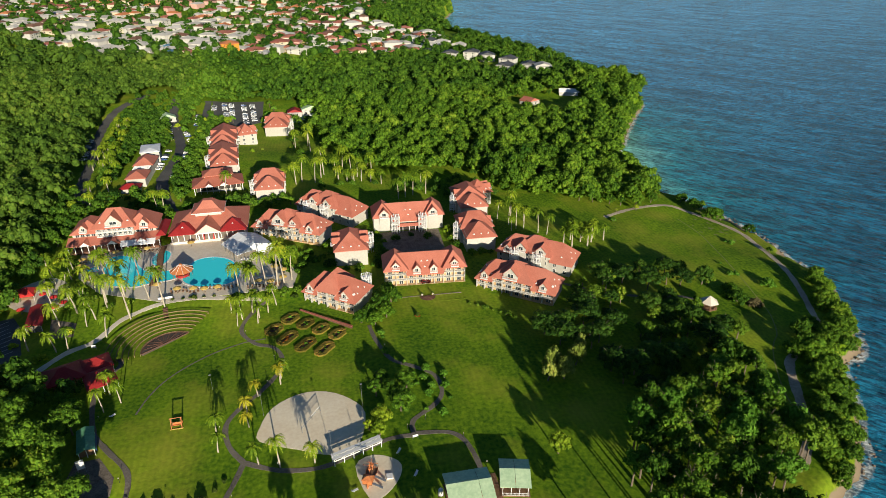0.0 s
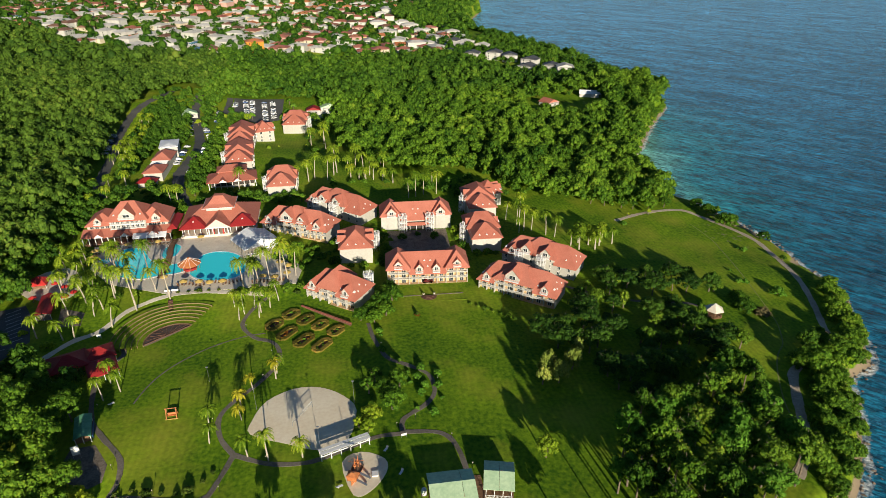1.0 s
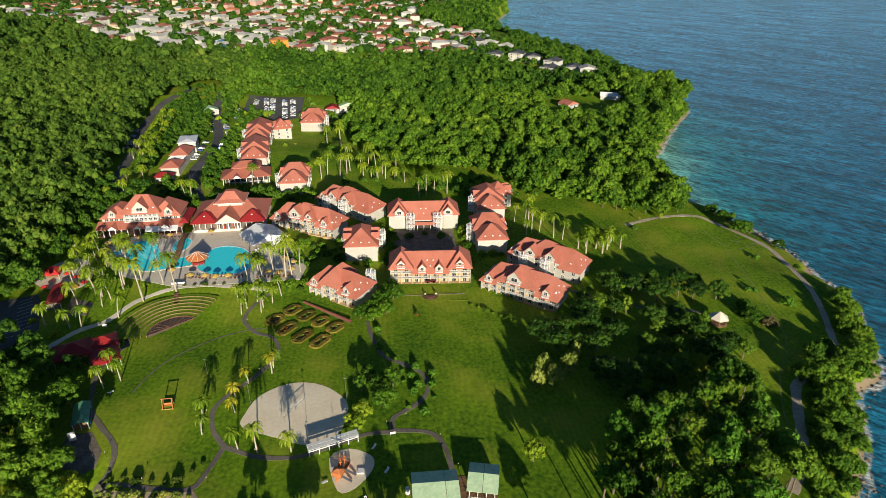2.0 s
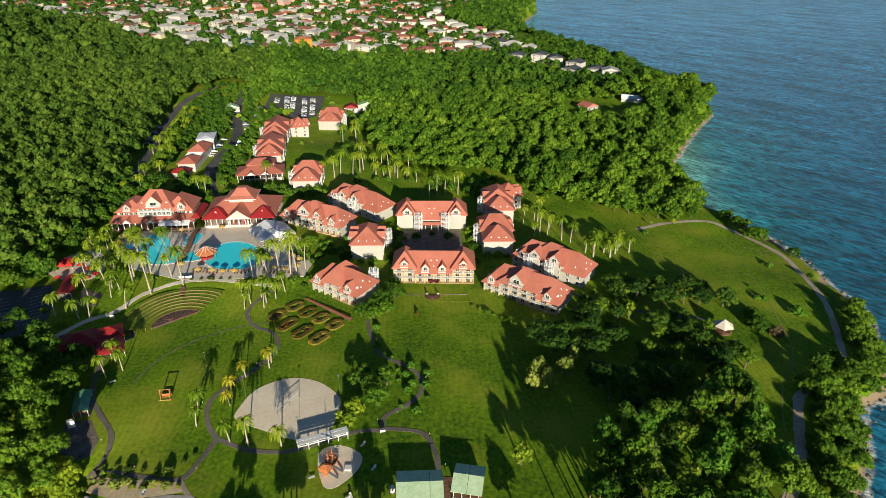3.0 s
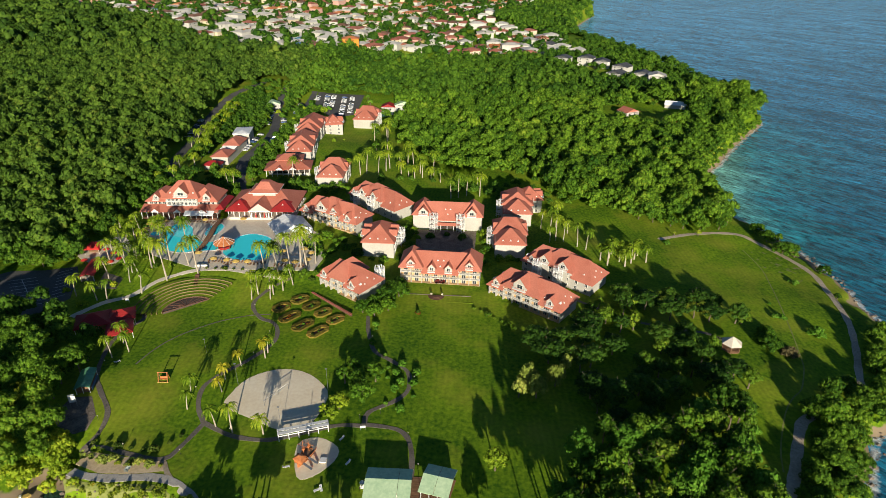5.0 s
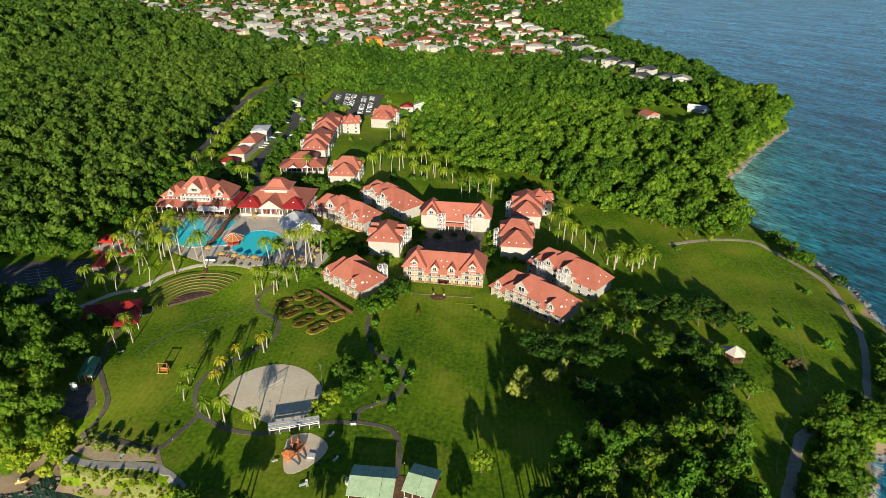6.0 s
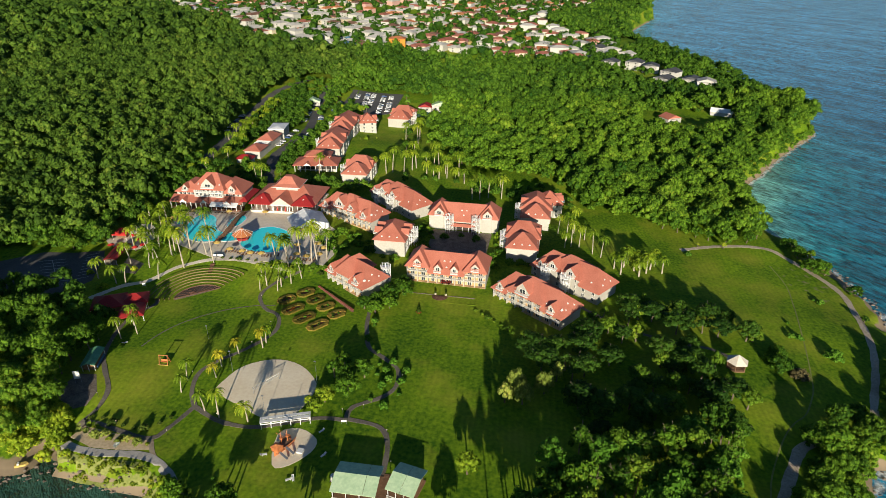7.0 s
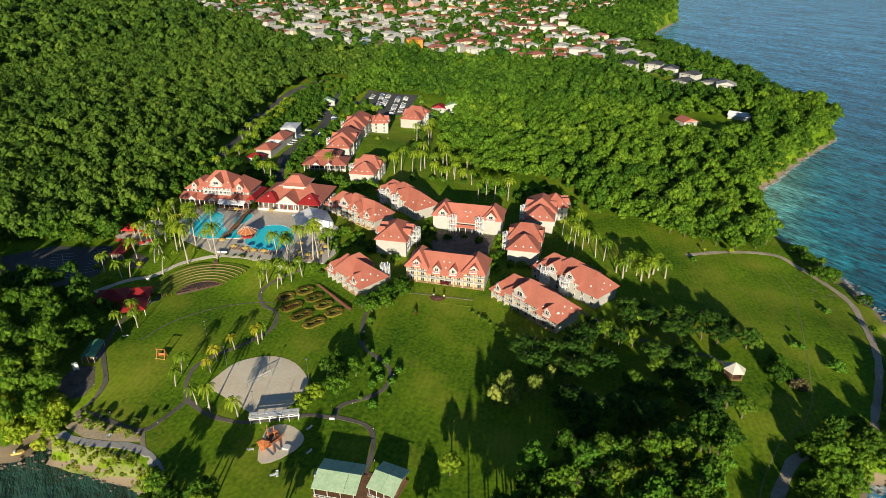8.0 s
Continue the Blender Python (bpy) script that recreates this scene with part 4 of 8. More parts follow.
def marquee():
    h = thing("marquee", pose(-77.6, 41.0, 2.9, 0, 0, -56.4), "large white gabled marquee on the pool deck", "marquee")
    L, W, ze, zr = 8.0, 8.8, 2.7, 6.0
    s = Shape().gable(-W - 0.25, W + 0.25, -L, L, ze, zr, 0.06)
    part("canvas_roof", s, CANVAS, h, m=pose(0, 0, 0, 0, 0, -90))
    part("gable_end", Shape().face((L - 0.03, -W, ze), (L - 0.03, W, ze), (L - 0.03, 0, zr - 0.05)), CANVAS, h)
    part("gable_end", Shape().face((-L + 0.03, -W, ze), (-L + 0.03, 0, zr - 0.05), (-L + 0.03, W, ze)), CANVAS, h)
    part("side_wall", Shape().box(L - 0.05, 0.1, -0.1, L, W - 0.1, ze), CANVAS, h)
    part("side_wall", Shape().box(-L, W - 0.05, -0.1, L - 0.1, W, ze), CANVAS, h)
    for i in range(6):
        x = -L + 0.1 + i * (2 * L - 0.2) / 5
        for y in (-W - 0.1, W + 0.1):
            part("pole", Shape().tube((x, y, -0.5), (x, y, ze), 0.07), METAL, h)
        part("seam", Shape().tube((x, -W - 0.2, ze + 0.02), (x, 0, zr + 0.02), 0.045, sides=4).tube((x, 0, zr + 0.02), (x, W + 0.2, ze + 0.02), 0.045, sides=4), TRIM, h)


restaurant()
pavilion()
reception()
annex()
marquee()

# ---- paths, roads, courts and pools ----
ribbon("path", [(-66.8, -90.2), (-71.7, -83.2), (-73.6, -74.5), (-69.9, -67.2), (-64.2, -60.4), (-58.2, -49.1), (-59.2, -40.3), (-62.8, -35.6), (-68.4, -33.0), (-74.2, -23.7), (-70.3, -11.9), (-64, -4)], 1.55, PATHWAY, "narrow dark asphalt garden path")
ribbon("path", [(-66.8, -90.2), (-56.6, -95.0), (-46.3, -96.3), (-38.4, -94.1), (-25.7, -88.8), (-17.1, -88.3)], 1.55, PATHWAY, "narrow dark asphalt garden path", 0.074)
ribbon("path", [(-17.2, -87.6), (-16.8, -82.2), (-9.0, -76.2), (-5.5, -70.2), (-6.8, -61.5), (-13.9, -55.3), (-20.3, -50.4), (-24.6, -38.1), (-26.4, -28)], 1.55, PATHWAY, "winding dark asphalt garden path", 0.078)
ribbon("path", [(-17.2, -87.6), (-5.9, -89.5), (-1.5, -97.5), (-0.1, -114.1), (1, -126)], 1.55, PATHWAY, "dark asphalt path to the huts", 0.082)
ribbon("path", [(-66.8, -90.2), (-69.8, -100.1), (-72.7, -105.2), (-82.6, -104.2), (-93.0, -102.2), (-98.7, -103.4)], 1.55, PATHWAY, "dark asphalt path to the beach", 0.086)
ribbon("path", [(-98.7, -103.4), (-97.0, -97.1), (-98.6, -88.4), (-106.6, -78.8), (-112.4, -70.7), (-116.9, -55.7), (-116.7, -45.6), (-113.5, -36.5), (-118.7, -29.4)], 1.55, PATHWAY, "path along the hedge", 0.09)
ribbon("path", [(-140.2, -41.0), (-133.5, -29.5), (-125.9, -22.6), (-119.9, -10.2), (-110.6, -3.8), (-97.2, -0.7), (-82.2, -2.4), (-68, -5)], 2.2, DECK, "pale paved walk below the pool", 0.07)
ribbon("path", [(-99, -110.2), (-94.2, -112.4), (-85.5, -113.2), (-79.7, -112.6), (-73.2, -111.9), (-66.9, -112.8), (-62, -115.5), (-55, -121), (-51, -126)], 2.6, GRAVEL, "grey gravel track above the rocks", 0.07)
ribbon("path", [(-72.4, -105.6), (-68.7, -110.6), (-66.4, -112.4)], 1.3, DIRT, "worn earth spur from the path to the track", 0.06)
# flat dark ribbon stands for the shadow along the grass bank's edge
ribbon("lawn_edge", [(-64.8, -30.6), (-70.9, -31.3), (-76.5, -33.2), (-82.2, -35.8), (-86.7, -38.8), (-90.8, -42.3), (-94.8, -46.6), (-98, -51.7), (-100.4, -58), (-101.9, -64.8)], 0.5, PATHWAY, "thin dark line painting the shadowed edge of the lawn bank", 0.03)
ribbon("coast_path", [(108, 58), (128, 66), (150.2, 69.1), (158.4, 60.0), (167.9, 40.9), (171.3, 27.3), (170.0, 12.9), (167.9, -1.9), (164.5, -16.7), (158.5, -32.8), (151.6, -48.2), (147.6, -58.9)], 2.5, TRACK, "worn grey-brown earth track along the shore", 0.06)
ribbon("coast_path", [(130, -67), (125.4, -71.5), (119.6, -75.7), (113.5, -86.7), (107.2, -98.9), (101.4, -108.5), (92, -118)], 3.2, TRACK, "worn grey-brown earth track between the trees", 0.064)
ribbon("trail", [(147.7, 50.9), (149.3, 32.4), (146.5, 14.0), (142.5, -5.7), (138.5, -25.7), (134.3, -43.2), (131.6, -50.0), (126.5, -59.4), (121.4, -64.5), (115.9, -72.2), (108.6, -86.9), (105.6, -96.1)], 0.45, TRODDEN, "thin trodden trail across the coast lawn", 0.03)
ribbon("path", [(54, -4), (63.1, -11.6), (76.2, -20.9), (92.8, -27.1), (103.8, -29.2), (110, -34)], 1.5, PATHWAY, "narrow path through the grove to the gazebo", 0.07)
ribbon("road", [(-165, 95), (-173.2, 118.7), (-184.2, 172.9), (-195.3, 222.4), (-199.7, 279.4), (-185, 330)], 5.8, ASPHALT, "grey asphalt road with parked cars", 0.08, "road")
ribbon("road", [(-120, 88), (-129, 112), (-133.9, 134.1), (-133.4, 149.7), (-135.1, 195.0), (-155.4, 276.4), (-160, 320)], 6.5, ASPHALT, "grey asphalt drive with parked cars", 0.084, "road")
ribbon("road", [(-135.5, 318), (-134, 306.7), (-132.5, 270), (-130.7, 236)], 5.0, ASPHALT, "asphalt lane along the car park", 0.076, "road")
slab("tennis_court", [(-70, 262), (-42, 263), (-42, 279), (-70, 278)], COURT_GREEN, "green hard tennis court behind the hotel", 0.06, "tennis court")
slab("car_park", [(-132, 318), (-90, 316), (-88, 264), (-103, 250), (-110, 252), (-114, 268), (-126, 280)], ASPHALT, "asphalt car park full of cars", 0.09, "car park")
LOWER_PARK = [(-204, -26), (-186, -10), (-172, -8), (-160, -3.5), (-155.5, -10), (-147.5, -29), (-153, -41), (-161, -45), (-174, -43), (-192, -36)]
slab("car_park", LOWER_PARK, ASPHALT, "dark asphalt car park with white bay lines", 0.09, "car park")
slab("court", rounded([(-63.1, -82.9), (-63.3, -77.2), (-60.0, -69.2), (-51.8, -64.0), (-43.1, -64.3), (-35.6, -69.1), (-31.2, -76.4), (-34.2, -89.5), (-42.2, -91.9), (-51.5, -88.3)], 3), SAND, "pale sand volleyball court", 0.06, "sand court")
slab("play_area", rounded([(-30.0, -94.1), (-23.3, -97.5), (-23.1, -102.8), (-27.8, -108.9), (-32.4, -109.3), (-35.5, -97.5)], 3), SAND, "pale sand play area", 0.06, "play area")
slab("courtyard", [(-14, 15), (14, 15), (15, 53), (-15, 53)], STONE, "grey paved courtyard between hotel blocks", 0.06)
slab("pool_deck", [tuple(p) for p in POOL_DECK.tolist()], DECK, "pale stone pool deck", 0.10)
slab("court", [(-145.5, -7.0), (-135.5, -10.8), (-134.0, -19.4), (-142.0, -20.5)], STONE, "small grey paved court beside the shelter", 0.06)
slab("terrace", rounded([(-166, 6), (-152, -1), (-144, 4), (-147, 18), (-156, 26), (-166, 20)], 3), DECK, "pale round terrace with red parasols", 0.08)
slab("bank", [(-97, -114.2), (-88, -115.2), (-78, -114.8), (-70, -114.4), (-62, -118), (-57, -124), (-59, -126.5), (-68, -123.5), (-80, -122), (-94, -119)], TRODDEN, "rough overgrown bank above the rocks", 0.05)
slab("yard", [(-114.5, -94), (-104, -98), (-101, -96), (-101.5, -90), (-107.4, -82), (-113.8, -83)], STONE, "dark bare earth yard beside the shed", 0.03)
slab("dirt_strip", [(-96.5, -109), (-88, -111.6), (-78, -111), (-70.5, -109.5), (-72.6, -106), (-84, -105.2), (-95.5, -104)], SANDY, "bare sandy earth with succulent plants", 0.03)


def pool(name, outline, z, label):
    line = rounded(outline, 4)
    c = Vector((sum(p[0] for p in line) / len(line), sum(p[1] for p in line) / len(line)))
    t = thing(name, pose(0, 0, z), label, "swimming pool")
    part("water", Shape().prism(line, -0.5, 0.02), POOL, t)
    s = Shape()
    n = len(line)
    for i in range(n):
        rows = []
        for p in (line[i], line[(i + 1) % n]):
            v = Vector(p)
            o = v + (v - c).normalized() * 0.8
            rows.append((v, o))
        (a, ao), (b, bo) = rows
        s.face((a.x, a.y, 0.07), (b.x, b.y, 0.07), (bo.x, bo.y, 0.07), (ao.x, ao.y, 0.07))
        s.face((ao.x, ao.y, 0.07), (bo.x, bo.y, 0.07), (bo.x, bo.y, -0.3), (ao.x, ao.y, -0.3))
        s.face((b.x, b.y, 0.07), (a.x, a.y, 0.07), (a.x, a.y, -0.1), (b.x, b.y, -0.1))
    part("coping", s, TRIM, t, "white stone edge")


PZ = 3.0
pool("pool", [(-131.5, 16.9), (-121.8, 13.4), (-114.8, 15.2), (-106.2, 17.2), (-103.4, 21.5), (-107.3, 25.5), (-117.1, 25.3), (-123.2, 31.7), (-126.8, 39.3), (-131.8, 43.4), (-137.0, 43.1), (-138.3, 37.0), (-136.8, 25.9)], PZ, "winding turquoise swimming pool with white edge")
pool("pool", [(-102.2, 16.4), (-99.6, 12.1), (-93.9, 8.6), (-87.5, 8.0), (-81.7, 9.7), (-78.8, 14.9), (-80.2, 23.3), (-85.1, 31.6), (-92.8, 35.2), (-99.0, 33.4), (-101.4, 28.4), (-101.2, 22.6)], PZ + 0.004, "broad turquoise swimming pool with white edge")
pool("paddling_pool", [(-117.9, 33.2), (-119.0, 39), (-118.2, 43.2), (-115.5, 46.0), (-112.3, 42.9), (-111.8, 38), (-112.5, 33.8), (-115.0, 30.6)], PZ, "shallow pale oval paddling pool")
pool("whirlpool", [(-142.0 + 2.6 * math.cos(a * math.tau / 8), 32 + 2.4 * math.sin(a * math.tau / 8)) for a in range(8)], PZ, "small round turquoise whirlpool on the deck")
pool("children_pool", [(-67.2 + 4.0 * math.cos(a * math.tau / 8), 10 + 3.0 * math.sin(a * math.tau / 8)) for a in range(8)], PZ - 0.1, "pale children's splash pool")


def bridge():
    t = thing("footbridge", pose(0, 0, PZ), "dark wooden footbridge across the pools", "footbridge")
    line = [Vector(p) for p in ((-116.4, 50.5), (-116.0, 41), (-114.1, 31.0), (-113.2, 22), (-113.6, 12.6))]
    n = 46
    def at(k):
        k *= len(line) - 1
        i = min(int(k), len(line) - 2)
        return line[i].lerp(line[i + 1], k - i)
    for i in range(n):
        a, b = at(i / n), at((i + 0.94) / n)
        side = Vector((-(b - a).y, (b - a).x)).normalized() * 1.3
        z = 0.25 + 0.9 * math.sin(math.pi * i / n)
        s = Shape()
        s.v = [(*(p + k * side), z + h) for h in (-0.15, 0) for p, k in ((a, 1), (a, -1), (b, -1), (b, 1))]
        s.f = [(3, 2, 1, 0), (4, 5, 6, 7), (0, 1, 5, 4), (1, 2, 6, 5), (2, 3, 7, 6), (3, 0, 4, 7)]
        part("plank", s, WOOD, t)
    for k in (-1, 1):
        s = Shape()
        for i in range(0, n, 3):
            a, b = at(i / n), at(min(i + 3, n - 1) / n)
            side = Vector((-(b - a).y, (b - a).x)).normalized() * 1.25 * k
            za, zb = (0.25 + 0.9 * math.sin(math.pi * j / n) for j in (i, i + 3))
            s.tube((*(a + side), za + 0.9), (*(b + side), zb + 0.9), 0.07, sides=4).tube((*(a + side), za - 0.6), (*(a + side), za + 0.95), 0.07, sides=4)
        part("handrail", s, WOOD, t)


bridge()


def round_hut():
    t = thing("pool_bar", pose(-102.8, 20.0, PZ), "round poolside bar with an orange conical roof", "pool bar")
    s = Shape()
    n, r = 10, 5.0
    ring = [(r * math.cos(i * math.tau / n), r * math.sin(i * math.tau / n), 2.6) for i in range(n)]
    for i in range(n):
        s.face(ring[i], ring[(i + 1) % n], (0.5 * math.cos((i + 1) * math.tau / n), 0.5 * math.sin((i + 1) * math.tau / n), 5.2), (0.5 * math.cos(i * math.tau / n), 0.5 * math.sin(i * math.tau / n), 5.2))
        s.face(ring[(i + 1) % n], ring[i], (0, 0, 2.3))
    part("roof", s, ORANGE_WOOD, t, "orange conical roof with ribs")
    for i in range(n):
        a = i * math.tau / n
        part("rib", Shape().tube((r * math.cos(a), r * math.sin(a), 2.66), (0.4 * math.cos(a), 0.4 * math.sin(a), 5.3), 0.08, sides=4), TRIM, t, "pale roof rib")
        part("post", Shape().tube((4.0 * math.cos(a), 4.0 * math.sin(a), 0), (4.0 * math.cos(a), 4.0 * math.sin(a), 2.7), 0.1, sides=5), WOOD, t)
    part("finial", Shape().prism([(0.6 * math.cos(a), 0.6 * math.sin(a)) for a in np.linspace(0, math.tau, 8, endpoint=False)], 5.15, 5.6), ORANGE_WOOD, t)
    part("counter", Shape().prism([(3.0 * math.cos(a), 3.0 * math.sin(a)) for a in np.linspace(0, math.tau, 12, endpoint=False)], 0, 1.1), RED_ROOF, t, "red bar counter")


round_hut()


STAGE = surface("dark stage paving", (0.060, 0.042, 0.034), (0.115, 0.085, 0.068), 0.9, 1.5, 0.3, 0.3)
KERB_BROWN = surface("brown stone kerb", (0.17, 0.12, 0.05), (0.31, 0.23, 0.11), 0.9, 1.5, 0.3, 0.4)


def theatre():
    """Curved grass tiers round a fan-shaped stage."""
    cx, cy = -98.2, -30.4
    t = thing("amphitheatre", pose(cx, cy, gz(-98, -30)), "curved grass amphitheatre tiers round a fan-shaped stage", "amphitheatre")
    a0, a1, n = radians(61), radians(196), 26
    rim = [(9.7 * math.cos(a0 + (a1 - a0) * i / n), 9.7 * math.sin(a0 + (a1 - a0) * i / n)) for i in range(n + 1)]
    part("stage", Shape().prism(rim, -1.0, 0.75), STAGE, t, "dark brown stage floor")
    s = Shape()
    for i in range(n):
        s.tube((*rim[i], 0.78), (*rim[i + 1], 0.78), 0.13, sides=4)
    s.tube((*rim[0], 0.78), (*rim[n], 0.78), 0.13, sides=4)
    for i in range(2, n, 3):
        u = a0 + (a1 - a0) * i / n
        s.tube((-2.2 + 1.2 * math.cos(u), 2.7 + 1.2 * math.sin(u), 0.77), (9.5 * math.cos(u), 9.5 * math.sin(u), 0.77), 0.10, sides=4)
    part("stage_lines", s, EARTH_RED, t, "red brick edging lines")
    tiers = 7
    for k in range(tiers):
        r0, r1 = 10.2 + k * 1.95, 12.15 + k * 1.95
        level = lambda w: 0.86 + 0.30 * k * (1 - 0.62 * max(0.0, min(1.0, (w - 2.2) / 1.1)))
        s, kerb = Shape(), Shape()
        for i in range(n):
            u, v = a0 + (a1 - a0) * i / n, a0 + (a1 - a0) * (i + 1) / n
            p = [(r * math.cos(w), r * math.sin(w)) for r, w in ((r0, u), (r0, v), (r1, v), (r1, u))]
            z = level(u)
            s.face((*p[0], z), (*p[3], z), (*p[2], level(v)), (*p[1], level(v)))
        part("tier", s, GRASS, t)
        for i in range(n + 1):
            u = a0 + (a1 - a0) * i / n
            z = level(u)
            kerb.v += [(r * math.cos(u), r * math.sin(u), h) for r, h in ((r0 - 0.2, z - 1.2), (r0 - 0.2, z + 0.10), (r0, z + 0.10), (r0, z - 1.2))]
        for i in range(n):
            kerb.f += [(4 * i + j, 4 * i + (j + 1) % 4, 4 * i + 4 + (j + 1) % 4, 4 * i + 4 + j) for j in range(4)]
        kerb.f += [(0, 1, 2, 3), (4 * n + 3, 4 * n + 2, 4 * n + 1, 4 * n)]
        part("kerb", kerb, KERB_BROWN, t, "brown curved retaining kerb")
    s = Shape()
    u = radians(105)
    for k in range(tiers * 2 + 2):
        r, z = 10.0 + k * 0.96, 0.5 + 0.17 * k
        c, sn = math.cos(u), math.sin(u)
        p = [(r * c - 0.9 * sn, r * sn + 0.9 * c), (r * c + 0.9 * sn, r * sn - 0.9 * c), ((r + 0.96) * c + 0.9 * sn, (r + 0.96) * sn - 0.9 * c), ((r + 0.96) * c - 0.9 * sn, (r + 0.96) * sn + 0.9 * c)]
        s.prism([p[0], p[1], p[2], p[3]], z - 0.6, z + 0.03)
    part("steps", s, EARTH_RED, t, "red-brown steps up the tiers")


theatre()

# ---- trees ----
rng = np.random.default_rng(7)
ICO_V = np.array([(0, 0, 1)] + [(math.cos(i * math.tau / 5) * 0.894, math.sin(i * math.tau / 5) * 0.894, 0.447) for i in range(5)] + [(math.cos((i + 0.5) * math.tau / 5) * 0.894, math.sin((i + 0.5) * math.tau / 5) * 0.894, -0.447) for i in range(5)] + [(0, 0, -1)])
ICO_F = [(0, 1 + i, 1 + (i + 1) % 5) for i in range(5)] + [(1 + i, 6 + i, 1 + (i + 1) % 5) for i in range(5)] + [(1 + (i + 1) % 5, 6 + i, 6 + (i + 1) % 5) for i in range(5)] + [(11, 6 + (i + 1) % 5, 6 + i) for i in range(5)]


def crown(lobes, leaves, size, squash=0.75, spread=0.62, seed=0):
    """Vertices and faces of a leafy crown of radius about 1, as lobes covered in small leaf clumps."""
    r = np.random.default_rng(seed)
    a = np.arange(lobes) * 2.399 + r.uniform(0, 6)
    k = np.sqrt((np.arange(lobes) + 0.5) / lobes)
    centre = np.stack([np.cos(a) * k * spread, np.sin(a) * k * spread, squash * (1 - 0.75 * k ** 2) + r.normal(0, 0.07, lobes)], 1)
    rad = r.uniform(0.62, 1.05, lobes) / math.sqrt(lobes) * 1.55 * (1.15 - 0.3 * k) * 0.85
    V, F = [], []
    caps = ICO_F[:15]
    for c, q in zip(centre, rad):
        n = len(V)
        jag = 1 + r.normal(0, 0.09, (12, 1))
        V += (c + ICO_V * jag * q * 0.74).tolist()
        F += [tuple(n + i for i in f) for f in caps]
    pick = r.integers(0, lobes, leaves)
    d = r.normal(0, 1, (leaves, 3))
    d[:, 2] = np.abs(d[:, 2]) * 1.15 - 0.45
    d /= np.linalg.norm(d, axis=1, keepdims=True)
    p = centre[pick] + d * (rad[pick] * r.uniform(0.74, 1.12, leaves))[:, None]
    nrm = d + r.normal(0, 0.26, (leaves, 3)) + np.array([0, 0, 0.12])
    nrm /= np.linalg.norm(nrm, axis=1, keepdims=True)
    u = np.cross(nrm, r.normal(0, 1, (leaves, 3)))
    u /= np.linalg.norm(u, axis=1, keepdims=True)
    w = np.cross(nrm, u)
    s = (size * r.uniform(0.6, 1.35, leaves))[:, None]
    quad = np.stack([p - u * s, p - w * s * 0.6 + nrm * s * 0.15, p + u * s, p + w * s * 0.6 + nrm * s * 0.15], 1)
    n = len(V)
    V = np.array(V + quad.reshape(-1, 3).tolist())
    F += [tuple(n + 4 * i + j for j in range(4)) for i in range(leaves)]
    return V, F


def stuff(name, places, templates, material, label, category="forest"):
    """Many crowns joined into one mesh. Places: x, y, base height, radius, height factor, tint."""
    vs, loops, counts, tints = [], [], [], []
    flat = [(V, np.concatenate([np.array(f) for f in F]), np.array([len(f) for f in F])) for V, F in templates]
    n = 0
    for i, (x, y, z, r, tall, tint) in enumerate(places):
        V, lo, co = flat[i % len(flat)]
        a = i * 2.4
        c, s = math.cos(a), math.sin(a)
        P = np.stack([(V[:, 0] * c - V[:, 1] * s) * r + x, (V[:, 0] * s + V[:, 1] * c) * r + y, V[:, 2] * r * tall + z], 1)
        vs.append(P)
        loops.append(lo + n)
        counts.append(co)
        tints.append(np.full(len(P), tint))
        n += len(P)
    vs, loops, counts, tints = np.concatenate(vs), np.concatenate(loops), np.concatenate(counts), np.concatenate(tints)
    me = bpy.data.meshes.new(name)
    me.vertices.add(len(vs))
    me.vertices.foreach_set("co", vs.ravel().astype(np.float32))
    me.loops.add(len(loops))
    me.loops.foreach_set("vertex_index", loops.astype(np.int32))
    me.polygons.add(len(counts))
    me.polygons.foreach_set("loop_start", (np.cumsum(counts) - counts).astype(np.int32))
    me.polygons.foreach_set("loop_total", counts.astype(np.int32))
    me.polygons.foreach_set("use_smooth", counts == 3)
    me.update(calc_edges=True)
    me.validate()
    floats(me, "tint", tints)
    me.materials.append(material)
    return tagged(new(name, me), label, category, "", "stuff")


NEAR = [crown(17, 1000, 0.074, 0.70, 0.74, s) for s in range(5)]
MIDDLE = [crown(10, 250, 0.120, 0.72, 0.68, 20 + s) for s in range(5)]
BROADLEAF = [crown(14, 460, 0.088, 0.72, 0.72, 80 + s) for s in range(5)]
DISTANT = [crown(7, 150, 0.140, 0.74, 0.66, 60 + s) for s in range(5)]
FAR = [crown(5, 50, 0.25, 0.75, 0.60, 40 + s) for s in range(5)]
TINY = [crown(2, 18, 0.44, 0.75, 0.55, 50 + s) for s in range(5)]


def scatter(poly, gap, avoid=(), seed=1, jitter=0.42):
    """Points about gap apart inside an outline, outside the avoided outlines."""
    r = np.random.default_rng(seed)
    poly = np.array(poly, float)
    (x0, y0), (x1, y1) = poly.min(0), poly.max(0)
    gx, gy = np.meshgrid(np.arange(x0, x1, gap), np.arange(y0, y1, gap * 0.87))
    gx = gx + (np.arange(gy.shape[0]) % 2)[:, None] * gap / 2
    gx, gy = (g + r.uniform(-jitter, jitter, g.shape) * gap for g in (gx, gy))
    x, y = gx.ravel(), gy.ravel()
    keep = inside(poly, x, y)
    for q in avoid:
        keep &= ~inside(q, x, y)
    return x[keep], y[keep]


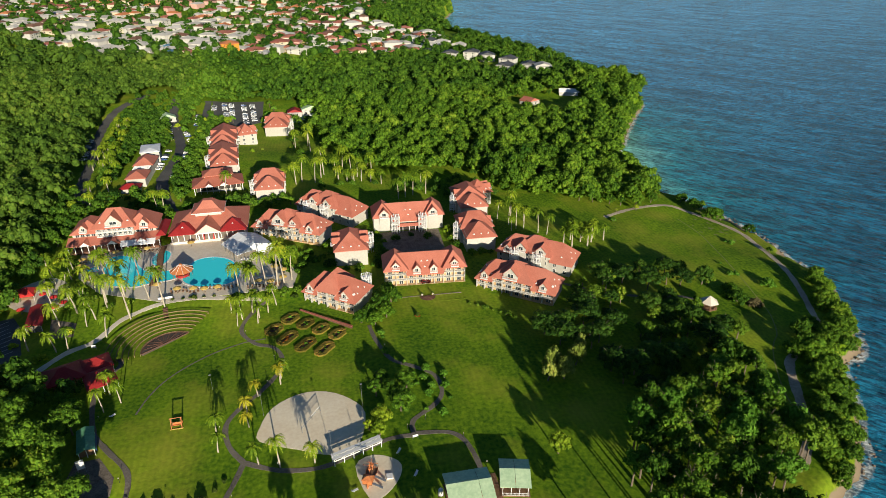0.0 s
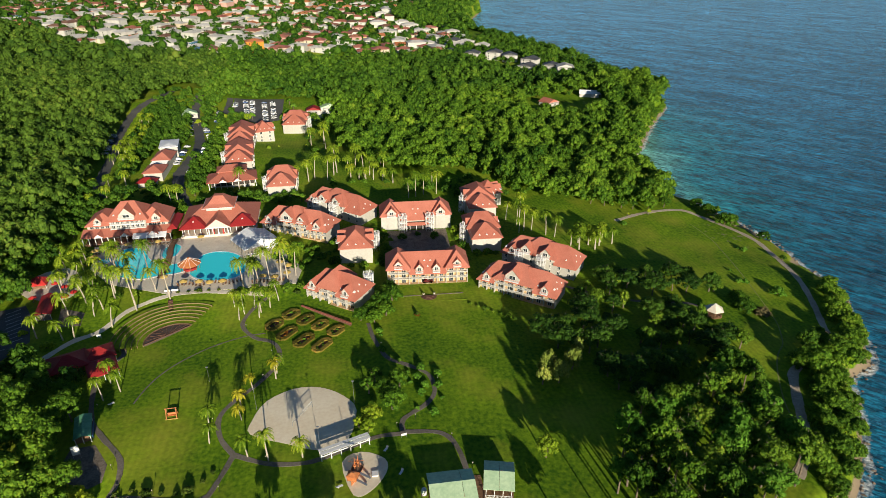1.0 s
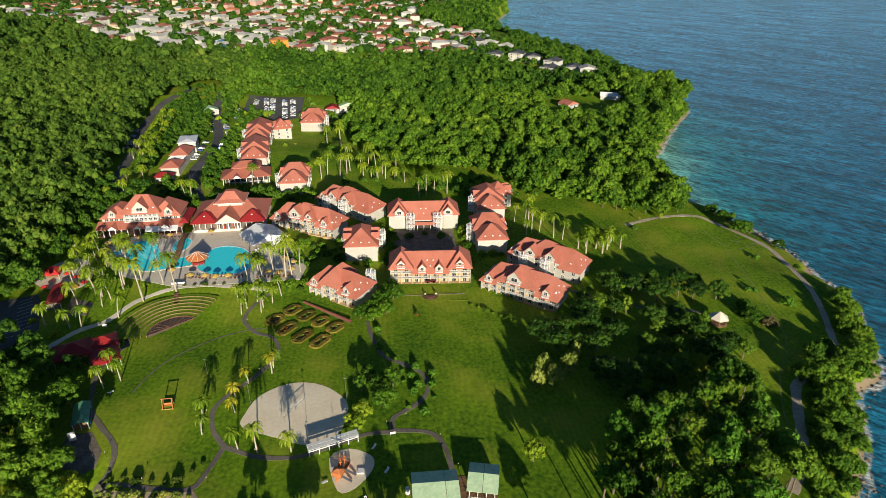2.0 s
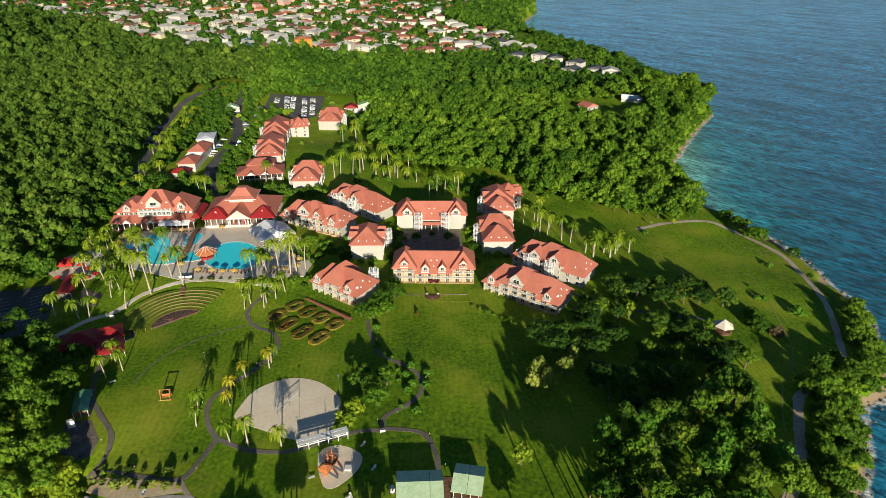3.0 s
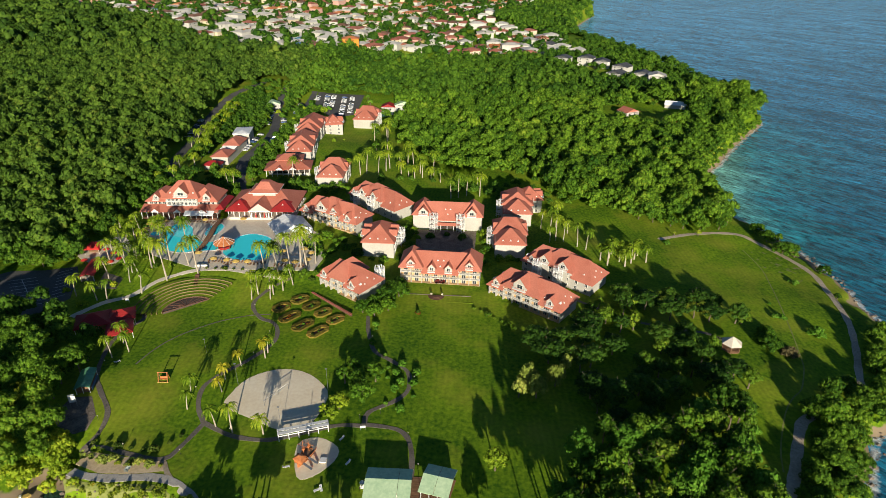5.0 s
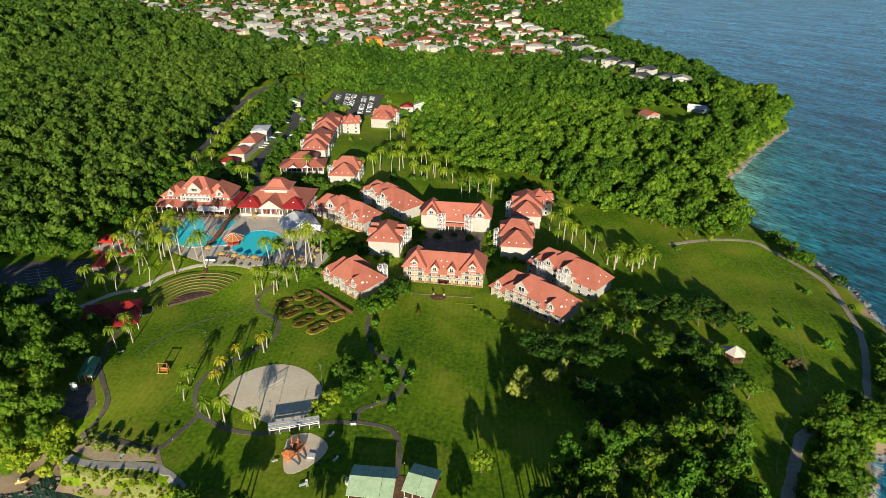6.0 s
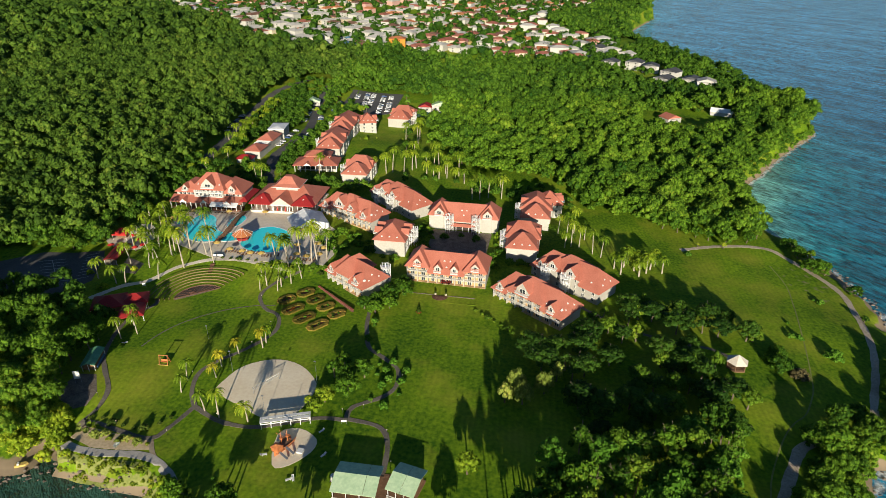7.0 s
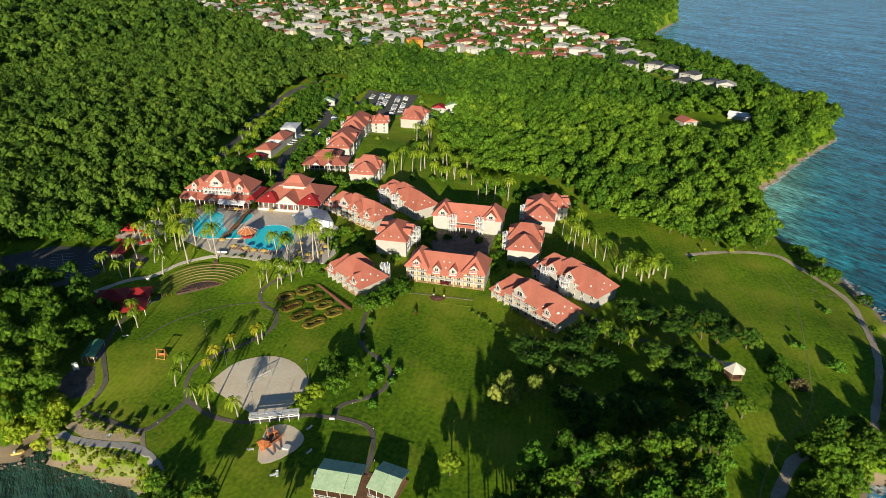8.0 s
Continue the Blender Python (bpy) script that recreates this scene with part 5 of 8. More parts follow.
def forest(name, poly, gap, radius, tall, templates, label, avoid=(), seed=1, material=None, rise=0.35, light=0.5):
    x, y = scatter(poly, gap, avoid, seed)
    r = np.random.default_rng(seed + 99)
    z = height(x, y)
    keep = z > SEA_LEVEL + 0.8
    x, y, z = x[keep], y[keep], z[keep]
    rad = r.uniform(*radius, len(x))
    tint = np.clip(light + 0.28 * np.sin(x * 0.035 + 1.3 * np.sin(y * 0.028)) * np.sin(y * 0.041) + r.normal(0, 0.22, len(x)), 0, 1)
    base = z + r.uniform(*tall, len(x))
    places = np.stack([x, y, base, rad, r.uniform(0.85, 1.3, len(x)), tint], 1)
    return stuff(name, places, templates, material or LEAF, label)


def band(line, width):
    """The outline of a strip along a line."""
    p = [Vector(q) for q in line]
    left, right = [], []
    for i, q in enumerate(p):
        t = (p[min(i + 1, len(p) - 1)] - p[max(i - 1, 0)]).normalized()
        n = Vector((-t.y, t.x)) * width / 2
        left.append(tuple(q + n))
        right.append(tuple(q - n))
    return left + right[::-1]


ROAD_GAP = band([(-165, 95), (-173.2, 118.7), (-184.2, 172.9), (-195.3, 222.4), (-199.7, 279.4), (-185, 330)], 9.5)
DRIVE_GAP = band([(-120, 88), (-133.9, 134.1), (-135.1, 195.0), (-155.4, 276.4), (-160, 320)], 10)
PARK_GAP = [(-140, 246), (-40, 256), (-40, 296), (-86, 300), (-88, 318), (-140, 320)]
HUT_GAP = [(108, 252), (162, 246), (194, 288), (186, 316), (150, 308), (114, 304)]
SNACK_GAP = [(-146, -38), (-137, -28), (-124, -29), (-108, -36), (-108, -56), (-121, -56), (-136, -50)]
LEAF_WOODS = leafy("fresh green leaves", (0.016, 0.068, 0.006), (0.165, 0.305, 0.020))
WOODS = [(-60, 292), (-35, 293), (30, 300), (63, 304), (103, 300), (150, 330), (191, 345), (250, 372), (262, 340), (256, 300), (231, 260), (200, 212), (172, 165), (158, 150), (160, 112), (158, 90), (146, 77), (126, 68), (91, 84), (66, 88), (56, 103), (54, 116), (45, 126), (28, 130), (17, 130), (-4, 138), (-24, 155), (-40, 180), (-46, 228), (-42, 258)]
forest("woods", WOODS, 9.6, (4.6, 8.6), (3.0, 7.5), BROADLEAF, "dense green broadleaf woods beside the sea", [HUT_GAP], 3, LEAF_WOODS, light=0.6)
forest("woods", WOODS, 7.4, (2.2, 4.6), (1.0, 6.5), DISTANT, "smaller trees filling the green woods", [HUT_GAP], 303, LEAF_WOODS, light=0.5)
forest("scrub", band([(262, 352), (258, 305), (231, 263), (213, 236), (200, 217), (184, 188), (168, 165), (166, 149), (161, 110)], 13), 3.0, (1.4, 2.9), (-1.2, 0.2), DISTANT, "low scrub and bushes on the shore bank", (), 305, LEAF_WOODS, light=0.5)
WEST_NEAR = [(-176, 90), (-172, 52), (-168, 24), (-176, 8), (-200, 2), (-215, -12), (-235, -10), (-265, 30), (-330, 90), (-480, 240), (-480, 420), (-150, 420), (-150, 322), (-178, 330), (-205, 280), (-200, 222), (-189, 172), (-178, 118)]
forest("woods", WEST_NEAR, 8.0, (4.2, 7.8), (3.0, 7.0), DISTANT, "dense dark green hillside forest", [ROAD_GAP], 4, LEAF_OLIVE, light=0.6)
BACK = [(-150, 322), (-60, 318), (-60, 292), (30, 300), (100, 300), (110, 330), (120, 400), (80, 480), (0, 470), (-70, 440), (-165, 470), (-165, 330)]
forest("woods", BACK, 8.6, (3.4, 8.6), (3.0, 8.0), DISTANT, "green forest belt below the town", [PARK_GAP], 5, light=0.55)
WEST_FAR = [(-480, 240), (-1400, 1110), (-1400, 1300), (-700, 750), (-560, 655), (-390, 500), (-230, 445), (-165, 420), (-480, 420)]
forest("woods", WEST_FAR, 15.0, (7.8, 12.0), (3.0, 8.0), FAR, "far forested hillside", (), 6, LEAF_OLIVE, light=0.42)
EDGE = [(-760, 800), (-700, 740), (-560, 645), (-390, 490), (-230, 436), (-165, 412), (-155, 468), (-215, 486), (-345, 556), (-525, 682), (-700, 798)]
forest("woods", EDGE, 10.5, (4.6, 7.4), (-1.0, 2.0), FAR, "low trees along the edge of the town", (), 7, LEAF_OLIVE, light=0.4)
ISLAND = [(-162, 110), (-150, 120), (-146, 150), (-143, 200), (-152, 262), (-178, 300), (-190, 275), (-184, 225), (-173, 172)]
forest("shrubs", ISLAND, 5.0, (2.6, 4.4), (1.0, 3.5), MIDDLE, "planted trees between the two drives", [ROAD_GAP, DRIVE_GAP, [(-158, 112), (-134, 112), (-134, 184), (-160, 184)]], 8)
FILL = [(-215, 6), (-172, 10), (-163, 24), (-166, 48), (-176, 66), (-200, 40), (-235, 10)]
forest("shrubs", FILL, 6.5, (3.5, 5.5), (1.5, 4.0), MIDDLE, "trees between the car park and the restaurant", (), 41)
FILL2 = [(-178, 66), (-164, 52), (-161, 80), (-150, 88), (-150, 104), (-164, 96), (-178, 112)]
forest("shrubs", FILL2, 5.5, (2.6, 4.4), (1.0, 3.5), MIDDLE, "garden trees behind the restaurant", (), 42)
FILL3 = [(-215, -8), (-200, -28), (-174, -46), (-160, -34), (-152, -18), (-146, -24), (-136, -36), (-118, -56), (-140, -66), (-215, -60)]
forest("shrubs", FILL3, 6.5, (3.5, 5.5), (3, 6), MIDDLE, "dark trees beside the car park", [SNACK_GAP, LOWER_PARK, [(-160, 4), (-143, 4), (-134, -22), (-132, -38), (-152, -38)]], 43, light=0.35)
for k, (outline, gap, words) in enumerate((([(-131, 98), (-118, 96), (-115, 130), (-117, 215), (-122, 250), (-131, 250), (-128, 200), (-127, 140)], 4.6, "garden trees between the drive and the hotel"), ([(-100, 86), (-62, 88), (-58, 98), (-80, 98), (-100, 106)], 4.6, "garden shrubs behind the pavilion"), ([(-146, 246), (-116, 244), (-112, 260), (-140, 268)], 5.0, "trees screening the car park"), ([(-192, 288), (-160, 276), (-150, 325), (-185, 330)], 6.5, "trees between the two drives"), ([(-60, 222), (-40, 225), (-34, 262), (-60, 262)], 5.5, "garden trees beside the end block"), ([(-131, 80), (-121, 84), (-123, 100), (-141, 116), (-146, 100)], 4.6, "garden trees behind the restaurant"))):
    forest("shrubs", outline, gap, (2.0, 3.6), (0.6, 2.6), DISTANT, words, [DRIVE_GAP] if k in (0, 2) else (), 50 + k, light=0.6)
forest("shrubs", [(-153, 292), (-147, 268), (-137, 262), (-137, 312), (-60, 310), (-60, 322), (-158, 330)], 6.0, (3.0, 5.0), (1, 4), DISTANT, "bright green trees behind the car park", [DRIVE_GAP, [(-140, 240), (-88, 240), (-88, 316), (-140, 316)]], 64, light=0.75)
forest("shrubs", [(-178, 4), (-156, -6), (-160, 3), (-168, 16), (-176, 22)], 6.0, (3.2, 5.0), (2, 5), MIDDLE, "dark trees behind the tent", [LOWER_PARK], 61, light=0.4)
forest("shrubs", [(-121, 246), (-108, 262), (-72, 264), (-60, 280), (-62, 262), (-84, 252), (-100, 254)], 5.6, (2.4, 4.0), (0.8, 3), DISTANT, "trees in front of the car park", [[(-116, 246), (-88, 246), (-88, 290), (-116, 290)]], 62, light=0.6)
forest("shrubs", [(-48, 118), (4, 112), (40, 118), (54, 104), (60, 90), (40, 84), (20, 96), (-18, 112), (-44, 110)], 8.5, (2.4, 4.2), (0.6, 2.4), DISTANT, "garden trees behind the hotel blocks", (), 63, light=0.5)
forest("shrubs", [(-260, 22), (-211, 24), (-186, 16), (-168, 8), (-160, -5), (-175, 1), (-200, -5), (-222, -14), (-245, -14)], 6.2, (3.2, 5.4), (2, 5), MIDDLE, "trees above the lower car park", [LOWER_PARK], 65, light=0.5)
forest("shrubs", [(-235, -17), (-200, -10), (-174, -5), (-160, -10), (-158, -3), (-175, 4), (-200, -2), (-235, -8)], 4.6, (2.6, 4.2), (1, 3), MIDDLE, "trees along the lower car park", [LOWER_PARK], 66, light=0.45)
MIDDLE_GROVE = [(38, -52), (50, -32), (70, -6), (84, -4), (108, -6), (122, -14), (122, -24), (108, -24), (92, -36), (98, -52), (110, -54), (106, -74), (62, -88), (52, -76), (54, -60)]
GROVE_GAPS = [[(101, -48), (116, -48), (118, -28), (104, -28)], band([(54, -4), (63.1, -11.6), (76.2, -20.9), (92.8, -27.1), (108, -31)], 4), [(60, -55), (70, -52), (72, -62), (60, -66)]]
SOUTH_GROVE = [(36, -105), (51.7, -97), (56.7, -94), (68.7, -92.4), (76.3, -87.3), (86.4, -81.9), (92, -73), (101, -72), (100, -84.8), (95, -96), (93, -103), (95, -108), (93, -116), (87, -124), (78, -131), (42, -132), (36, -120), (35, -113)]
BROAD = [(38.9, -44.1), (42.4, -51.8), (58.4, -32.2), (66.0, -44.9), (56.9, -52.8), (61.5, -72.5), (54.5, -69.5), (84.1, -37.8), (92.6, -21.3), (84.7, -13.5), (75.8, -7.2), (105.3, -11.1), (107.9, -21), (92.4, -43.3), (78.3, -70.0), (70.7, -66.5), (104.2, -57.0), (96.0, -62.3), (55.8, -40.5)]
x, y = scatter(SOUTH_GROVE, 5.8, (), 11)
x2, y2 = scatter(MIDDLE_GROVE, 8.6, GROVE_GAPS, 14)
far_off = [min(math.hypot(a - c, b - d) for c, d in BROAD) > 5.0 for a, b in zip(x2, y2)]
places_near = list(zip(x, y)) + BROAD + [(a, b) for a, b, ok in zip(x2, y2, far_off) if ok]
tall_ones, broad_ones = len(x), len(x) + len(BROAD)


def limbs(h, spread, seed):
    r = random.Random(seed)
    s = Shape()
    p, rad = Vector((0, 0, -0.6)), 0.34
    for k in range(3):
        q = Vector((r.uniform(-0.25, 0.25), r.uniform(-0.25, 0.25), -0.6 + (h + 0.6) * (k + 1) / 3))
        s.tube(p, q, rad, rad * 0.8)
        p, rad = q, rad * 0.8
    for k in range(5):
        a = k * 2.4 + r.uniform(0, 1)
        q = Vector((math.cos(a) * spread * 0.6, math.sin(a) * spread * 0.6, h + spread * r.uniform(0.25, 0.6)))
        s.tube(p - Vector((0, 0, r.uniform(0, h * 0.2))), q, rad * 0.6, rad * 0.2, 5)
    return s


def crown_mesh(V, F, r, tall, material):
    me = bpy.data.meshes.new("crown")
    W = V * np.array([r, r, r * tall])
    me.from_pydata(W.tolist(), [], F)
    me.polygons.foreach_set("use_smooth", [len(f) == 3 for f in F])
    floats(me, "tint", np.full(len(W), 0.5))
    me.materials.append(material)
    return me


LEAF_ONE = leafy("tree leaves", (0.014, 0.058, 0.005), (0.130, 0.265, 0.016), tinted=False)
LEAF_PALE = leafy("pale green leaves", (0.150, 0.210, 0.030), (0.350, 0.410, 0.075), tinted=False)
LEAF_BRIGHT = leafy("bright green leaves", (0.050, 0.150, 0.010), (0.160, 0.340, 0.030), tinted=False)
# dark green leaves, darkened further for the shade in the middle grove
LEAF_DARK_SHADED = leafy("fine dark leaves with painted shade", (0.010, 0.042, 0.006), (0.075, 0.165, 0.015), tinted=False)
LEAF_FRESH = leafy("fresh yellow-green leaves", (0.045, 0.120, 0.008), (0.190, 0.310, 0.022), tinted=False)
LEAF_SCRUB = leafy("yellow-green scrub leaves", (0.070, 0.140, 0.010), (0.300, 0.340, 0.030))
TREES = {}


def tree(x, y, r, h, material=None, label="broadleaf tree with a dense green crown", group="grove trees", kind=0, tall=1.0, name="tree"):
    """A tree with trunk, limbs and leafy crown; like ones share their meshes."""
    material = material or LEAF_ONE
    key = (kind % 5, round(r), round(h), material.name, round(tall, 1))
    m = pose(x, y, gz(x, y), 0, 0, (x * 37 + y * 91) % 360)
    if key in TREES:
        t = copy_thing(TREES[key], m)
        return tagged(t, label, "", group)
    t = thing(name, m, label, "tree" if name == "tree" else "shrub", group)
    part("trunk", limbs(h, round(r) * 0.9, kind), BARK, t)
    V, F = (NEAR if round(r) >= 4 else MIDDLE)[kind % 5]
    part("crown", crown_mesh(V + np.array([0, 0, h / round(r) / tall * 0.8]), F, round(r), tall, material), None, t)
    TREES[key] = t
    return t


for i, (px, py) in enumerate(places_near):
    rr = random.Random(i)
    if i < tall_ones:
        tree(px, py, rr.choice((3, 4, 5, 5, 6)), rr.choice((10, 12, 13, 15)), kind=i, tall=rr.choice((0.9, 1.1, 1.3)), material=(None, LEAF_BRIGHT, None, LEAF_FRESH, None, LEAF_FRESH, LEAF_BRIGHT)[(i * 5 + i // 7) % 7])
    elif i < broad_ones:
        tree(px, py, rr.choice((6, 7)), rr.choice((5, 6)), LEAF_DARK_SHADED, "broad flat-topped tree with fine dark leaves with painted shade", kind=i, tall=0.7)
    else:
        tree(px, py, rr.choice((3, 4, 5)), rr.choice((3, 4, 5)), kind=i, tall=rr.choice((0.8, 1.0)), material=LEAF_FRESH if i % 7 == 0 else LEAF_DARK_SHADED)
for i, (px, py, r, up) in enumerate(((75.5, -53.0, 5, 1.0), (86.8, -55.4, 5, 1.0), (84.3, -76.4, 4, 1.2), (97.7, -74.1, 5, 1.2), (120.1, -21.0, 4, 1.0), (89, -73, 3, 1.3))):
    tree(px, py, r, 3, LEAF_FRESH, "round yellow-green tree in the grove", "grove trees", i, up)
for i, (px, py, r) in enumerate(((76.8, -28.3, 3), (102.0, -42.3, 3), (79.2, -12.8, 3), (66, -14, 2), (94, -45, 3))):
    tree(px, py, r, 3, LEAF_FRESH, "slender feathery tree with upright branches", "grove trees", i, 1.8)
for i, (px, py, r, h, up) in enumerate(((41, -151, 3, 25, 2.0), (36, -148, 3, 16, 2.0), (49, -148, 3, 27, 2.0), (53, -150, 3, 26, 2.0), (39, -134, 6, 11, 1.1), (45, -139, 6, 12, 1.1), (51, -135, 6, 10, 1.1), (58, -140, 6, 12, 1.1), (64, -135, 6, 10, 1.1), (71, -138, 6, 10, 1.1), (60, -150, 6, 18, 1.1), (70, -147, 6, 18, 1.1))):
    tree(px, py, r, h, None, "tall dark broadleaf tree behind the beach", "beach trees", i, up)
for i, (px, py, r, h) in enumerate(((-55, -125, 3, 6), (-51, -127, 4, 7), (-40, -128, 3, 6), (-36, -130, 4, 6), (-17, -130, 4, 6))):
    tree(px, py, r, h, LEAF_YELLOW if i % 3 == 0 else None, "broadleaf tree above the rocky bank", "beach trees", i, 1.1)
for i, (px, py) in enumerate(((-125, 266), (-84, 300), (-80, 288), (-128, 276), (-109, 259), (-121, 258), (-84, 274), (-124, 250), (-143, 289), (-151, 229), (-139, 231), (-127, 177))):
    tree(px, py, 3, 3, None if i % 2 else LEAF_BRIGHT, "green shade tree between the parked cars", "car park trees", i, 1.0)
for i, (px, py, r) in enumerate(((-104, -107, 5), (-101, -110, 4), (-109, -113, 5), (-114, -112, 5), (-102, -114.5, 3), (-119, -106, 5), (-106, -102, 4), (-124, -112, 5))):
    tree(px, py, r, 2, LEAF_YELLOW, "bright yellow-green tree above the small beach", "beach trees", i, 1.1)
forest("scrub", [(-97, -113.8), (-88, -115), (-78, -114.6), (-70, -114.2), (-62, -117.5), (-57, -123.5), (-58, -126), (-68, -123), (-80, -121.5), (-94, -118.5)], 1.7, (0.8, 1.5), (-0.9, -0.4), MIDDLE, "yellow-green scrub on the rocky bank", (), 71, LEAF_SCRUB, light=0.6)
forest("scrub", [(-95, -104.2), (-84, -105.6), (-73, -106.2), (-71, -108.2), (-84, -108.8), (-95, -105.6)], 2.3, (0.5, 1.1), (-0.2, 0.0), MIDDLE, "low dry scrub and succulents on bare earth", (), 72, LEAF_SCRUB, light=0.7)
for i, (px, py, r) in enumerate(((-119.5, -64, 4), (-118, -71, 4), (-121, -77, 5), (-119, -84, 4), (-124, -61, 4), (-116.5, -89, 3), (-118, -96, 4))):
    tree(px, py, r, 5, None, "tall dark broadleaf tree behind the beach shed", "beach trees", i, 1.1)
SHORE = [(122, -71), (134.7, -57), (142.6, -56), (152, -60), (152, -50), (161, -34), (168, -20), (176, -14), (178, -27), (168, -42), (164, -54), (156, -66), (144, -77), (136, -84), (129, -96), (121, -108), (112, -119), (97, -129), (93, -124), (104.5, -110), (110.5, -100), (117, -88), (122, -79)]
tree(128.0, -74.0, 7, 3, None, "large dense dome-shaped tree beside the track", "shore trees", 2, 1.0)
forest("shore_trees", SHORE, 4.8, (2.8, 4.8), (0.2, 2.6), NEAR, "salt-bent broadleaf trees on the shore bank", [band([(158.5, -32.8), (151.6, -48.2), (147.6, -58.9)], 5)], 12, LEAF_WOODS, light=0.55)
CORNER = [(-176, -58), (-146, -60), (-130, -68), (-119, -77), (-117, -73), (-112, -90), (-106, -98), (-103, -106), (-108, -114), (-125, -118), (-170, -90)]
CORNER_GAPS = [[(-117, -68), (-106, -68), (-100, -84), (-100, -100), (-115, -96)], SNACK_GAP, LOWER_PARK]
forest("beach_trees", CORNER, 6.6, (3.8, 6.2), (6.0, 10.0), NEAR, "tall dark broadleaf trees by the beach", CORNER_GAPS, 13, LEAF_WOODS, light=0.45)


# ---- palms ----
def palm_mesh(r, fronds, droop, seed):
    rnd = random.Random(seed)
    s = Shape()
    for k in range(fronds):
        a = k * 2.399 + rnd.uniform(-0.2, 0.2)
        lift = rnd.uniform(0.25, 1.25) if k % 4 else rnd.uniform(-0.2, 0.35)
        out = Vector((math.cos(a), math.sin(a), 0))
        side = Vector((-math.sin(a), math.cos(a), 0))
        length = r * rnd.uniform(0.85, 1.1)
        pts = []
        for i in range(8):
            t = i / 7
            pts.append(out * (length * (t - 0.12 * t * t)) + Vector((0, 0, length * (lift * t - (droop + 0.4 * lift) * t * t))))
        for i in range(7):
            for half in (0, 0.5):
                t = (i + half) / 7
                p = pts[i].lerp(pts[i + 1], half)
                q = pts[i].lerp(pts[i + 1], half + 0.48)
                w = r * 0.16 * math.sin(math.pi * min(1, 0.16 + 0.8 * t)) * rnd.uniform(0.8, 1.15)
                for sg in (-1, 1):
                    tip = p.lerp(q, 0.5) + side * sg * w + out * w * 0.9 - Vector((0, 0, w * rnd.uniform(0.3, 1.0)))
                    s.face(p, q, tip + (q - p) * 0.3, tip)
    return s


def palm_kind(h, r, fronds, droop, material, label, seed, lean=0.6, shaft=0.24, dead=False):
    t = thing("palm_tree", pose(0, 0, 0), label, "palm tree", "palms")
    s = Shape()
    p = Vector((0, 0, -0.5))
    n = 7
    for i in range(n):
        k = (i + 1) / n
        q = Vector((lean * k * k, lean * 0.4 * k, -0.5 + (h + 0.5) * k))
        bulge = 1.25 if 0 < i < 3 else 1.0
        s.tube(p, q, shaft * bulge * (1.15 - 0.45 * i / n), shaft * bulge * (1.15 - 0.45 * (i + 1) / n), 7)
        p = q
    part("trunk", s, PALM_BARK, t)
    part("crownshaft", Shape().tube(p, p + Vector((0, 0, 1.0)), shaft * 0.85, shaft * 0.5, 7), HEDGE, t, "smooth green crownshaft")
    me = palm_mesh(r, fronds, droop, seed).mesh("fronds")
    me.transform(Matrix.Translation(p + Vector((0, 0, 0.7))))
    part("fronds", me, material, t)
    return t


ROYAL = [palm_kind(h, 4.3, 22, 0.95, PALM, "tall royal palm with a pale smooth trunk", 3 + i, 0.5 + 0.4 * i) for i, h in enumerate((11.0, 13.0, 15.0))]
LOW = [palm_kind(h, 2.8, 18, 0.95, PALM, "medium palm with arching fronds on the lawn", 13 + i, 0.7 + 0.3 * i, 0.17) for i, h in enumerate((6.0, 7.0))]
GOLD = [palm_kind(h, 2.3, 18, 0.9, PALM_YELLOW, "young palm with yellow fronds beside the path", 23 + i, 0.5, 0.16) for i, h in enumerate((4.6, 5.4))]
SHAGGY = [palm_kind(h, 3.7, 30, 1.0, PALM, "palm with a shaggy drooping crown", 33 + i, 0.3, 0.3) for i, h in enumerate((6.5, 8.0))]
used = set()


def palms(kinds, places, size=1.0, group=""):
    for i, (x, y) in enumerate(places):
        src = kinds[(i * 5 + int(abs(x))) % len(kinds)]
        k = size * (0.88 + 0.24 * ((i * 0.618) % 1))
        m = pose(x, y, gz(x, y), 0, 0, (x * 53 + y * 17) % 360)
        if src.name not in used:
            used.add(src.name)
            src.scale = (k, k, k)
            src.matrix_basis = m @ Matrix.Diagonal((k, k, k, 1))
            t = src
        else:
            t = copy_thing(src, m)
            t.scale = (k, k, k)
        if group:
            tagged(t, "", "", group)


palms(ROYAL, [(-130.8, 17.6), (-122.8, 6.5), (-118.7, 16.0), (-116.6, -9.9), (-105.1, -4.6), (-76.6, -1.7), (-72.3, 1.3), (-66.3, 2.5), (-61.9, 3.7), (-59.1, 3.0), (-56.3, 8.1), (-134.5, 22.5), (-127.0, -2.0), (-69.5, -4.5)], 1.06, "palms round the pool")
palms(ROYAL, [(-127.2, 89.2), (-124.1, 89.5), (-94.8, 106.0), (-57.9, 124), (-54.5, 127.0), (-46.8, 125), (-41.5, 137.4), (-34.4, 134.6), (-24.9, 127.9), (-21.5, 131), (-19.5, 123.5), (-12.8, 128.9), (-0.4, 95.5), (3.8, 97.3), (8.4, 100.0), (16.0, 100.2), (-43.3, 133), (14.6, 108.6), (-66, 122), (-30, 138), (-60, 190), (-52, 200), (-50, 185)], 1.0, "palms behind the hotel")
